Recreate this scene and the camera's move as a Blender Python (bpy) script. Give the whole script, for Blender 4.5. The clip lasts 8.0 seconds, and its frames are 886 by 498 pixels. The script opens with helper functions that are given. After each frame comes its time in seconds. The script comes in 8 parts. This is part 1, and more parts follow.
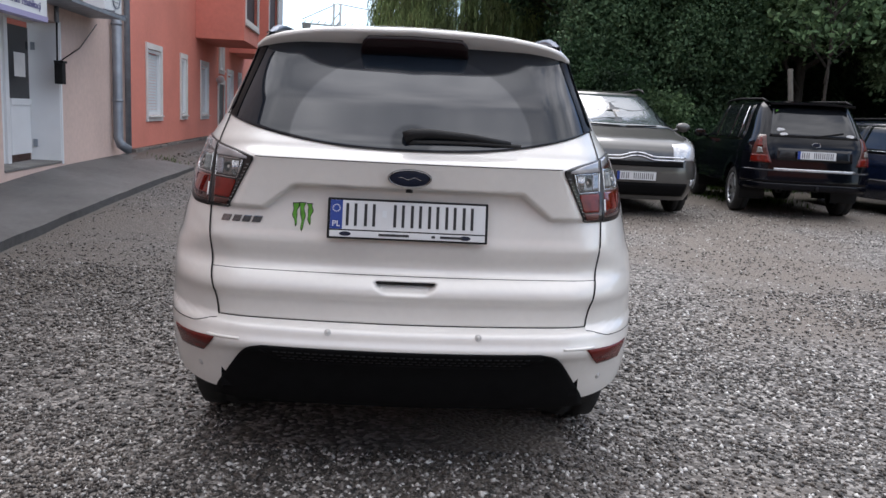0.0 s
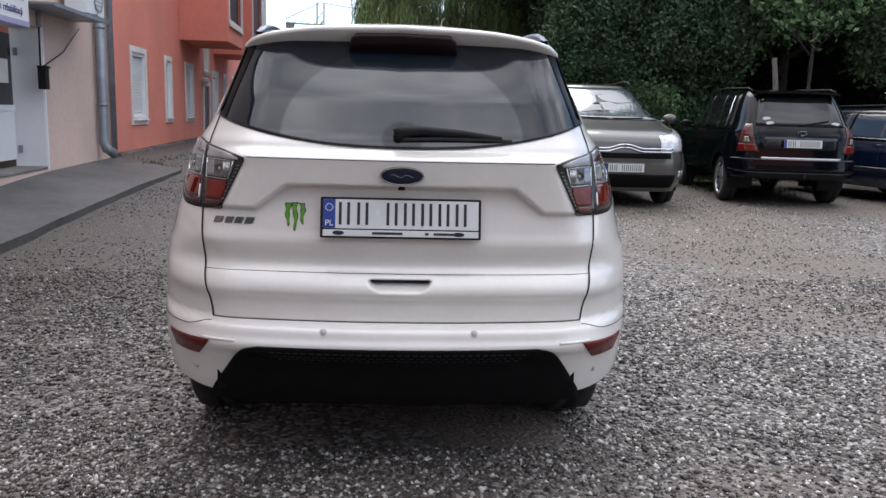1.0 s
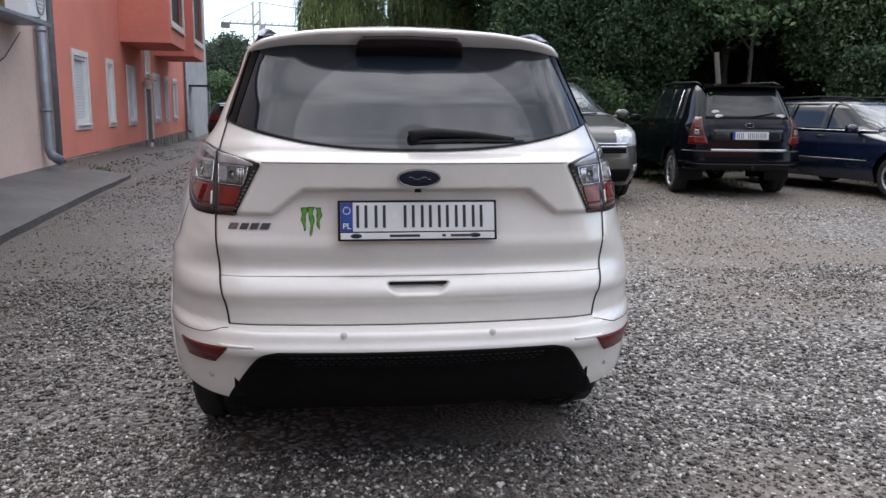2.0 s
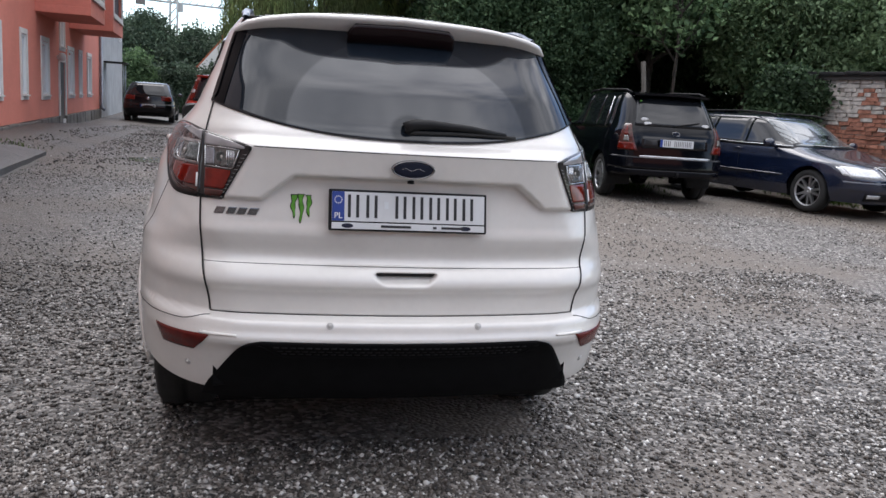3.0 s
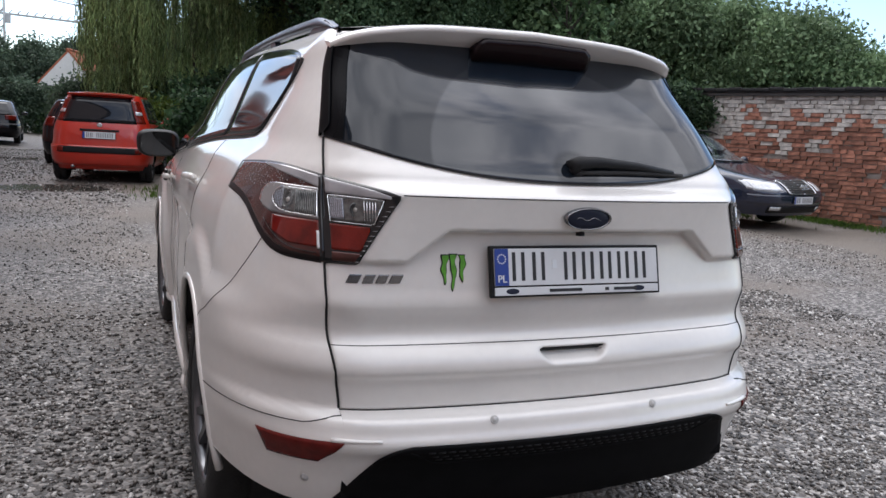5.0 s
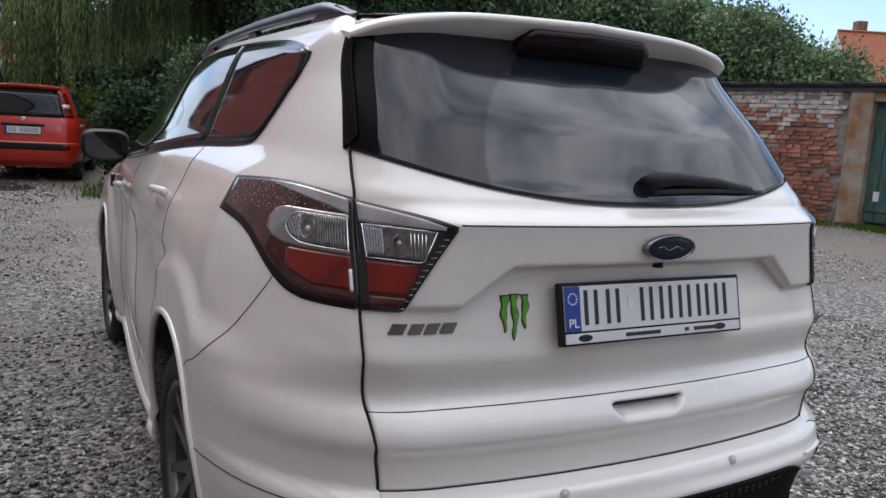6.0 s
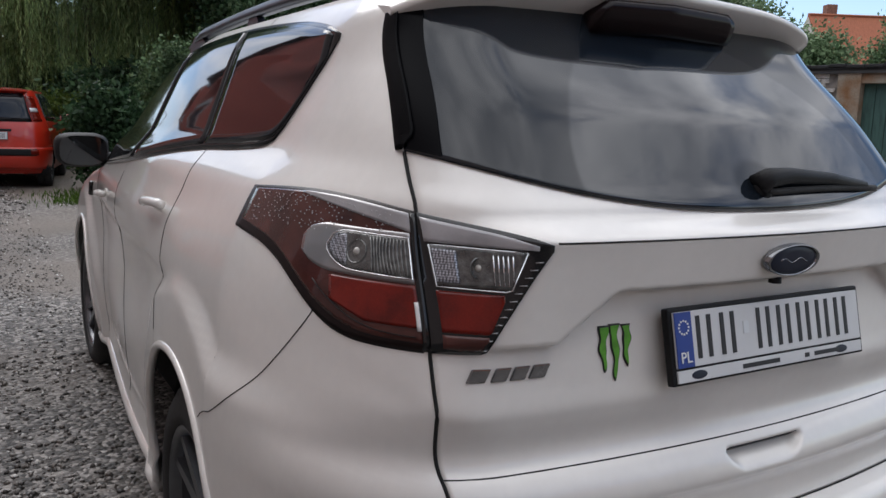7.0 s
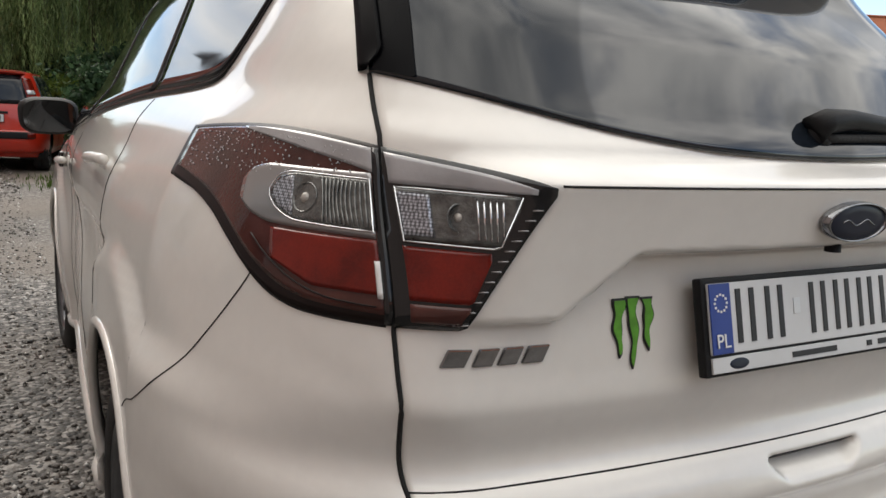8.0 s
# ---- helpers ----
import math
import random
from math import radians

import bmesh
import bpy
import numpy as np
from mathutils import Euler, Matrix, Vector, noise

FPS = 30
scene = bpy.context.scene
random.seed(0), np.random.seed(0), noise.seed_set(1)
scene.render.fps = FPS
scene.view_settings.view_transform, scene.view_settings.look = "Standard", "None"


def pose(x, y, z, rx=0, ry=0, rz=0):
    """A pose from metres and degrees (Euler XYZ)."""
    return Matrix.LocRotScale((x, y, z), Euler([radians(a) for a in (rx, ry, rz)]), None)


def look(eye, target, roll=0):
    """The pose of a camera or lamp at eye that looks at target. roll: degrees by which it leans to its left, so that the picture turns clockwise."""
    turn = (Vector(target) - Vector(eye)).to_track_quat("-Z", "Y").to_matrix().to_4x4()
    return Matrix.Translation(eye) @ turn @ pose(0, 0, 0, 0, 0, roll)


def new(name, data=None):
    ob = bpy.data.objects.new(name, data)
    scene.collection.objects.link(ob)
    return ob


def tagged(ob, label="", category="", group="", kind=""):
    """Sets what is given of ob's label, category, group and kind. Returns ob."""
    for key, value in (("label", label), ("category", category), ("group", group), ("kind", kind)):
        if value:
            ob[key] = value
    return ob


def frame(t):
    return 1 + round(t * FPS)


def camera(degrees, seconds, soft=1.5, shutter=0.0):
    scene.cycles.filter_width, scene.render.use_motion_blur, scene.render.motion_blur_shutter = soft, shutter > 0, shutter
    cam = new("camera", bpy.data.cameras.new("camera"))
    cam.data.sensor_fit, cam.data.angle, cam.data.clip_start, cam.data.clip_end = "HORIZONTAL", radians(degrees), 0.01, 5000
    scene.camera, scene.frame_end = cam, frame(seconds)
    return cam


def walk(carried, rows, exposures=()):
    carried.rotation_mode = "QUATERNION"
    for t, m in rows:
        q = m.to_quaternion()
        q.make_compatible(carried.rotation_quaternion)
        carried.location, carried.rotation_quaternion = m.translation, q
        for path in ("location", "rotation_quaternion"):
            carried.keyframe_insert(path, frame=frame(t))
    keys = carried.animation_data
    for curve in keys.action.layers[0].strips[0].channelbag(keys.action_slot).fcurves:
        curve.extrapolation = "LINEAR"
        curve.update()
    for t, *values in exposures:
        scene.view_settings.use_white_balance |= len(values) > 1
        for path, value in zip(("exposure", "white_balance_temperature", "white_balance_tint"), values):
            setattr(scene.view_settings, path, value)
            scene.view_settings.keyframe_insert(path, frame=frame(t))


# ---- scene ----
cam = camera(57.7, 8.0)
PATH = [
    (0, (-0.007, 0.148, 1.331), (0.088, 2.118, 1.0), 2.9),
    (0.5, (-0.014, 0.14, 1.334), (0.069, 2.111, 1.002), 1.5),
    (1, (-0.021, 0.15, 1.33), (0.1, 2.117, 0.992), 1.6),
    (2.3, (-0.364, 0.148, 1.34), (-0.038, 2.091, 0.997), 1.1),
    (2.5, (-0.418, 0.143, 1.331), (-0.041, 2.074, 0.973), 2.0),
    (3, (-0.514, 0.195, 1.324), (-0.044, 2.108, 0.978), 3.8),
    (3.5, (-0.666, 0.347, 1.319), (-0.165, 2.257, 1.005), 4.6),
    (4, (-0.851, 0.524, 1.323), (-0.268, 2.414, 1.031), 6.1),
    (4.2, (-0.952, 0.612, 1.319), (-0.322, 2.489, 1.037), 5.1),
    (5.3, (-1.246, 1.127, 1.335), (-0.376, 2.906, 1.056), 3.1),
    (5.5, (-1.266, 1.217, 1.348), (-0.354, 2.977, 1.08), 2.9),
    (6, (-1.274, 1.467, 1.352), (-0.323, 3.201, 1.052), 3.3),
    (6.5, (-1.287, 1.706, 1.355), (-0.294, 3.418, 1.065), 2.1),
    (7, (-1.271, 1.842, 1.345), (-0.269, 3.545, 1.032), 1.8),
    (7.5, (-1.198, 1.955, 1.289), (-0.187, 3.652, 0.977), 2.2),
    (8, (-1.091, 2.056, 1.239), (-0.103, 3.765, 0.917), 2.7),
]
walk(cam, [(t, look(eye, target, roll)) for t, eye, target, roll in PATH], [(0.0, 0.05, 6500, 14), (4.5, 0.05, 6500, 14), (5.5, -0.13, 6400, 14), (6.0, -0.24, 6400, 13.5), (6.5, -0.30, 6400, 13), (7.0, -0.36, 6500, 12.5), (7.5, -0.32, 6600, 11.5), (8.0, -0.05, 7250, 9.5)])

# ---- world and light ----
world = bpy.data.worlds.new("overcast_sky")
scene.world = world
world.use_nodes = True
wn, wl = world.node_tree.nodes, world.node_tree.links
wn.clear()
w_out = wn.new("ShaderNodeOutputWorld")
w_bg = wn.new("ShaderNodeBackground")
w_sky = wn.new("ShaderNodeTexSky")
w_sky.sky_type = 'NISHITA'
w_sky.sun_disc = False
w_sky.sun_elevation = radians(48)
w_sky.ozone_density = 3.0
w_sky.dust_density = 0.4
w_sky.sun_rotation = radians(351)
w_co = wn.new("ShaderNodeTexCoord")
w_map = wn.new("ShaderNodeMapping")
w_map.inputs["Scale"].default_value = (1.0, 1.0, 2.6)
w_noise = wn.new("ShaderNodeTexNoise")
w_noise.inputs["Scale"].default_value = 1.9
w_noise.inputs["Detail"].default_value = 7
w_noise.inputs["Roughness"].default_value = 0.58
w_ramp = wn.new("ShaderNodeValToRGB")
w_ramp.color_ramp.elements[0].position = 0.36
w_ramp.color_ramp.elements[1].position = 0.56
w_n2 = wn.new("ShaderNodeTexNoise")
w_n2.inputs["Scale"].default_value = 3.2
w_n2.inputs["Detail"].default_value = 5
w_cloud = wn.new("ShaderNodeValToRGB")
w_cloud.color_ramp.elements[0].position = 0.3
w_cloud.color_ramp.elements[0].color = (4.2, 4.5, 5.0, 1)
w_cloud.color_ramp.elements[1].position = 0.7
w_cloud.color_ramp.elements[1].color = (11.5, 11.8, 12.2, 1)
w_mix = wn.new("ShaderNodeMixRGB")
wl.new(w_co.outputs["Generated"], w_map.inputs["Vector"])
wl.new(w_map.outputs[0], w_noise.inputs["Vector"])
wl.new(w_map.outputs[0], w_n2.inputs["Vector"])
w_sep = wn.new("ShaderNodeSeparateXYZ")
w_lift = wn.new("ShaderNodeMath")
w_lift.operation = 'MULTIPLY_ADD'
w_lift.inputs[1].default_value = 0.42
w_low = wn.new("ShaderNodeMath")
w_low.operation = 'ADD'
w_low.inputs[1].default_value = -0.22
wl.new(w_co.outputs["Generated"], w_sep.inputs[0])
wl.new(w_sep.outputs[2], w_lift.inputs[0])
wl.new(w_noise.outputs["Fac"], w_lift.inputs[2])
wl.new(w_lift.outputs[0], w_low.inputs[0])
wl.new(w_low.outputs[0], w_ramp.inputs[0])
wl.new(w_n2.outputs["Fac"], w_cloud.inputs[0])
wl.new(w_ramp.outputs[0], w_mix.inputs[0])
wl.new(w_sky.outputs[0], w_mix.inputs[1])
wl.new(w_cloud.outputs[0], w_mix.inputs[2])
wl.new(w_mix.outputs[0], w_bg.inputs[0])
w_bg.inputs[1].default_value = 0.232
wl.new(w_bg.outputs[0], w_out.inputs[0])

sun = new("sun", bpy.data.lights.new("sun", 'SUN'))
sun.data.energy = 1.35
sun.data.angle = radians(38)
sun.data.color = (1.0, 0.98, 0.96)
sun.matrix_world = look((-1.0, 6.6, 7.4), (0, 0, 0))


# ---- small tools ----
def curve(*pairs):
    """A smooth monotone curve through (place, value) pairs, as a function."""
    px = np.array(pairs[0::2], float)
    pv = np.array(pairs[1::2], float)
    h = np.diff(px)
    d = np.diff(pv) / h
    m = np.zeros(len(px))
    m[0], m[-1] = d[0], d[-1]
    for k in range(1, len(px) - 1):
        if d[k - 1] * d[k] > 0:
            w1, w2 = 2 * h[k] + h[k - 1], h[k] + 2 * h[k - 1]
            m[k] = (w1 + w2) / (w1 / d[k - 1] + w2 / d[k])
    xs = np.linspace(px[0], px[-1], 600)
    k = np.clip(np.searchsorted(px, xs) - 1, 0, len(h) - 1)
    t = (xs - px[k]) / h[k]
    vs = ((2 * t**3 - 3 * t**2 + 1) * pv[k] + (t**3 - 2 * t**2 + t) * h[k] * m[k]
          + (-2 * t**3 + 3 * t**2) * pv[k + 1] + (t**3 - t**2) * h[k] * m[k + 1])
    lo, step, n = px[0], (px[-1] - px[0]) / 599, 599

    def f(x):
        q = min(max((x - lo) / step, 0.0), n - 1e-6)
        i = int(q)
        return float(vs[i] + (vs[i + 1] - vs[i]) * (q - i))
    return f


def ss(t):
    t = min(max(t, 0.0), 1.0)
    return t * t * (3 - 2 * t)


def mesh_of(name, verts, faces, smooth=True):
    me = bpy.data.meshes.new(name)
    me.from_pydata([tuple(v) for v in verts], [], faces)
    me.validate()
    if smooth:
        me.polygons.foreach_set("use_smooth", [True] * len(me.polygons))
    me.update()
    return me


def part(name, me, material, parent=None, label="", m=None):
    """Links a mesh (or a bmesh) as one object under a thing or part."""
    if isinstance(me, bmesh.types.BMesh):
        data = bpy.data.meshes.new(name)
        me.to_mesh(data)
        me.free()
        me = data
    if material and not me.materials:
        me.materials.append(material)
    ob = new(name, me)
    if parent:
        ob.parent = parent
    if m is not None:
        ob.matrix_basis = m
    if label:
        ob["label"] = label
    return ob


def thing(name, label, category, m=None, group="", kind=""):
    ob = new(name)
    ob.empty_display_size = 0.2
    if m is not None:
        ob.matrix_basis = m
    return tagged(ob, label, category, group, kind)


def grid(fn, us, vs, keep=None, close_u=False):
    """Vertices and quads of a surface fn(u, v)."""
    verts = [fn(u, v) for v in vs for u in us]
    nu = len(us)
    faces = []
    for j in range(len(vs) - 1):
        for i in range(nu - 1 + (1 if close_u else 0)):
            a, b = j * nu + i, j * nu + (i + 1) % nu
            f = (a, b, b + nu, a + nu)
            if keep is None or keep(f, verts):
                faces.append(f)
    return verts, faces


def join(*sets):
    verts, faces = [], []
    for v, f in sets:
        n = len(verts)
        verts += list(v)
        faces += [tuple(i + n for i in q) for q in f]
    return verts, faces


def box_bm(bm, cx, cy, cz, sx, sy, sz, bevel=0.0, m=None):
    r = bmesh.ops.create_cube(bm, size=1.0, matrix=(m or Matrix()) @ Matrix.Translation((cx, cy, cz)) @ Matrix.Diagonal((sx, sy, sz, 1)))
    if bevel > 0:
        edges = list({e for v in r["verts"] for e in v.link_edges})
        bmesh.ops.bevel(bm, geom=edges, offset=bevel, segments=2, affect='EDGES', profile=0.6)
    return bm


def box(cx, cy, cz, sx, sy, sz, bevel=0.0):
    return box_bm(bmesh.new(), cx, cy, cz, sx, sy, sz, bevel)


def tube(points, radius, sides=8, taper=1.0, closed=False):
    """Verts and faces of a tube along points."""
    pts = [Vector(p) for p in points]
    n = len(pts)
    verts, faces = [], []
    ref = Vector((0, 0, 1))
    for k, p in enumerate(pts):
        a = pts[k - 1] if (k > 0 or closed) else pts[k]
        b = pts[(k + 1) % n] if (k < n - 1 or closed) else pts[k]
        d = (b - a).normalized() if (b - a).length > 1e-9 else Vector((0, 0, 1))
        s = d.cross(ref)
        if s.length < 1e-3:
            s = d.cross(Vector((0, 1, 0)))
        s.normalize()
        t = s.cross(d)
        r = radius * (1 + (taper - 1) * k / max(n - 1, 1))
        for i in range(sides):
            q = 2 * math.pi * i / sides
            verts.append(p + s * (r * math.cos(q)) + t * (r * math.sin(q)))
    for k in range(n if closed else n - 1):
        for i in range(sides):
            a, b = k * sides + i, k * sides + (i + 1) % sides
            c = ((k + 1) % n) * sides
            faces.append((a, b, c + (i + 1) % sides, c + i))
    if not closed:
        faces.append(tuple(range(sides))[::-1])
        faces.append(tuple((n - 1) * sides + i for i in range(sides)))
    return verts, faces


def lathe(profile, seg=40, axis="x"):
    """A ring solid from (along, radius) pairs turned round an axis."""
    verts, faces = [], []
    n = len(profile)
    for i in range(seg):
        q = 2 * math.pi * i / seg
        for al, r in profile:
            verts.append((al, r * math.cos(q), r * math.sin(q)) if axis == "x" else (r * math.cos(q), r * math.sin(q), al))
    for i in range(seg):
        for k in range(n - 1):
            a, b = i * n + k, ((i + 1) % seg) * n + k
            faces.append((a, b, b + 1, a + 1))
    return verts, faces


# ---- materials ----
def mat(name, color, rough=0.5, metal=0.0, coat=0.0, vary=0.0, scale=8.0, color2=None, bump=0.0, bump_scale=60.0, fine=0.0,
        emit=0.0, spec=0.5, rvary=0.0, coat_rough=0.03, per=0.0, stretch=None):
    """A node material: base colour varied by two noises, roughness variation, bump, coat."""
    m = bpy.data.materials.new(name)
    m.use_nodes = True
    n, l = m.node_tree.nodes, m.node_tree.links
    b = n["Principled BSDF"]
    b.inputs["Roughness"].default_value = rough
    b.inputs["Metallic"].default_value = metal
    b.inputs["Coat Weight"].default_value = coat
    b.inputs["Coat Roughness"].default_value = coat_rough
    b.inputs["Specular IOR Level"].default_value = spec
    co = n.new("ShaderNodeTexCoord")
    vec = co.outputs["Object"]
    if stretch:
        mp = n.new("ShaderNodeMapping")
        mp.inputs["Scale"].default_value = stretch
        l.new(vec, mp.inputs["Vector"])
        vec = mp.outputs[0]
    col = (*color, 1)
    b.inputs["Base Color"].default_value = col
    out = None
    if vary > 0 or color2:
        n1 = n.new("ShaderNodeTexNoise")
        n1.inputs["Scale"].default_value = scale
        n1.inputs["Detail"].default_value = 6
        l.new(vec, n1.inputs["Vector"])
        ra = n.new("ShaderNodeValToRGB")
        c2 = color2 or tuple(c * (1 - vary) for c in color)
        ra.color_ramp.elements[0].position, ra.color_ramp.elements[0].color = 0.35, (*c2, 1)
        ra.color_ramp.elements[1].position, ra.color_ramp.elements[1].color = 0.65, col
        l.new(n1.outputs["Fac"], ra.inputs[0])
        out = ra.outputs[0]
    if fine > 0:
        n2 = n.new("ShaderNodeTexNoise")
        n2.inputs["Scale"].default_value = scale * 14
        n2.inputs["Detail"].default_value = 3
        l.new(vec, n2.inputs["Vector"])
        mx = n.new("ShaderNodeMixRGB")
        mx.blend_type = 'MULTIPLY'
        mx.inputs[0].default_value = 1.0
        r2 = n.new("ShaderNodeValToRGB")
        r2.color_ramp.elements[0].position, r2.color_ramp.elements[1].position = 0.3, 0.7
        r2.color_ramp.elements[0].color = (1 - fine, 1 - fine, 1 - fine, 1)
        l.new(n2.outputs["Fac"], r2.inputs[0])
        if out:
            l.new(out, mx.inputs[1])
        else:
            mx.inputs[1].default_value = col
        l.new(r2.outputs[0], mx.inputs[2])
        out = mx.outputs[0]
    if per > 0:
        oi = n.new("ShaderNodeObjectInfo")
        hs = n.new("ShaderNodeHueSaturation")
        mr = n.new("ShaderNodeMapRange")
        mr.inputs[3].default_value, mr.inputs[4].default_value = 1 - per, 1 + per
        l.new(oi.outputs["Random"], mr.inputs[0])
        l.new(mr.outputs[0], hs.inputs["Value"])
        if out:
            l.new(out, hs.inputs["Color"])
        else:
            hs.inputs["Color"].default_value = col
        out = hs.outputs[0]
    if out:
        l.new(out, b.inputs["Base Color"])
    if rvary > 0:
        n3 = n.new("ShaderNodeTexNoise")
        n3.inputs["Scale"].default_value = scale * 1.7
        n3.inputs["Detail"].default_value = 5
        l.new(vec, n3.inputs["Vector"])
        m3 = n.new("ShaderNodeMapRange")
        m3.inputs[3].default_value, m3.inputs[4].default_value = max(rough - rvary, 0.02), min(rough + rvary, 1)
        l.new(n3.outputs["Fac"], m3.inputs[0])
        l.new(m3.outputs[0], b.inputs["Roughness"])
    if bump > 0:
        nb = n.new("ShaderNodeTexNoise")
        nb.inputs["Scale"].default_value = bump_scale
        nb.inputs["Detail"].default_value = 4
        l.new(vec, nb.inputs["Vector"])
        bu = n.new("ShaderNodeBump")
        bu.inputs["Strength"].default_value = bump
        bu.inputs["Distance"].default_value = 0.01
        l.new(nb.outputs["Fac"], bu.inputs["Height"])
        l.new(bu.outputs[0], b.inputs["Normal"])
    if emit > 0:
        b.inputs["Emission Color"].default_value = col
        b.inputs["Emission Strength"].default_value = emit
    return m


def leaf_mat(name, dark, light):
    """Foliage: colour by leaf, some light through the blade."""
    m = bpy.data.materials.new(name)
    m.use_nodes = True
    n, l = m.node_tree.nodes, m.node_tree.links
    b = n["Principled BSDF"]
    b.inputs["Roughness"].default_value = 0.55
    b.inputs["Specular IOR Level"].default_value = 0.2
    g = n.new("ShaderNodeNewGeometry")
    ra = n.new("ShaderNodeValToRGB")
    ra.color_ramp.elements[0].color = (*dark, 1)
    ra.color_ramp.elements[1].color = (*light, 1)
    l.new(g.outputs["Random Per Island"], ra.inputs[0])
    co = n.new("ShaderNodeTexCoord")
    no = n.new("ShaderNodeTexNoise")
    no.inputs["Scale"].default_value = 0.7
    l.new(co.outputs["Object"], no.inputs["Vector"])
    hs = n.new("ShaderNodeHueSaturation")
    mr = n.new("ShaderNodeMapRange")
    mr.inputs[1].default_value, mr.inputs[2].default_value = 0.3, 0.7
    mr.inputs[3].default_value, mr.inputs[4].default_value = 0.5, 1.5
    l.new(no.outputs["Fac"], mr.inputs[0])
    l.new(mr.outputs[0], hs.inputs["Value"])
    l.new(ra.outputs[0], hs.inputs["Color"])
    l.new(hs.outputs[0], b.inputs["Base Color"])
    tr = n.new("ShaderNodeBsdfTranslucent")
    l.new(hs.outputs[0], tr.inputs[0])
    mx = n.new("ShaderNodeMixShader")
    mx.inputs[0].default_value = 0.3
    l.new(b.outputs[0], mx.inputs[1])
    l.new(tr.outputs[0], mx.inputs[2])
    l.new(mx.outputs[0], n["Material Output"].inputs[0])
    return m


M_PEARL = mat("pearl_white_paint", (0.80, 0.775, 0.735), rough=0.38, metal=0.12, coat=0.9, vary=0.07, scale=3.0, fine=0.03, rvary=0.06, spec=0.5, coat_rough=0.06)
M_GAP = mat("panel_gap", (0.008, 0.008, 0.008), rough=0.9)
M_BLACK = mat("black_plastic", (0.008, 0.008, 0.009), rough=0.55, spec=0.25, vary=0.3, scale=20, bump=0.15, bump_scale=400)
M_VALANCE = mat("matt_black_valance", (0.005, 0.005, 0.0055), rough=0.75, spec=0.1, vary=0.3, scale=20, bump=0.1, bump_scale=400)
M_GLOSSBLACK = mat("gloss_black_trim", (0.01, 0.01, 0.011), rough=0.12, vary=0.2, scale=9, spec=0.5)
M_GLASS = mat("privacy_glass", (0.010, 0.012, 0.015), rough=0.035, spec=0.5, vary=0.2, scale=3, rvary=0.02)
M_RUBBER = mat("tyre_rubber", (0.022, 0.022, 0.022), rough=0.8, vary=0.35, scale=12, bump=0.3, bump_scale=120)
M_CHROME = mat("chrome", (0.75, 0.76, 0.78), rough=0.12, metal=1.0, vary=0.1, scale=30)
# darker copy of the chrome, shade put into its colour
M_DARKCHROME = mat("shaded_chrome", (0.30, 0.30, 0.31), rough=0.15, metal=1.0, vary=0.3, scale=60)
M_ALLOY = mat("alloy_grey", (0.32, 0.33, 0.34), rough=0.3, metal=0.9, vary=0.25, scale=10)
M_SUVALLOY = mat("grey_machined_alloy", (0.17, 0.175, 0.185), rough=0.28, metal=0.9, vary=0.3, scale=10)
M_ALLOYDARK = mat("alloy_dark", (0.05, 0.05, 0.055), rough=0.3, metal=0.6, vary=0.3, scale=10)


def honeycomb(name):
    """Small bright cells of a reflector."""
    m = mat(name, (0.34, 0.36, 0.40), rough=0.2, metal=0.4, coat=0.8)
    n, l = m.node_tree.nodes, m.node_tree.links
    b = n["Principled BSDF"]
    co = n.new("ShaderNodeTexCoord")
    vo = n.new("ShaderNodeTexVoronoi")
    vo.inputs["Scale"].default_value = 260
    vo.inputs["Randomness"].default_value = 0.25
    l.new(co.outputs["Object"], vo.inputs["Vector"])
    ra = n.new("ShaderNodeValToRGB")
    ra.color_ramp.elements[0].color = (0.50, 0.52, 0.58, 1)
    ra.color_ramp.elements[1].color = (0.10, 0.10, 0.11, 1)
    ra.color_ramp.elements[0].position, ra.color_ramp.elements[1].position = 0.25, 0.62
    l.new(vo.outputs["Distance"], ra.inputs[0])
    l.new(ra.outputs[0], b.inputs["Base Color"])
    return m


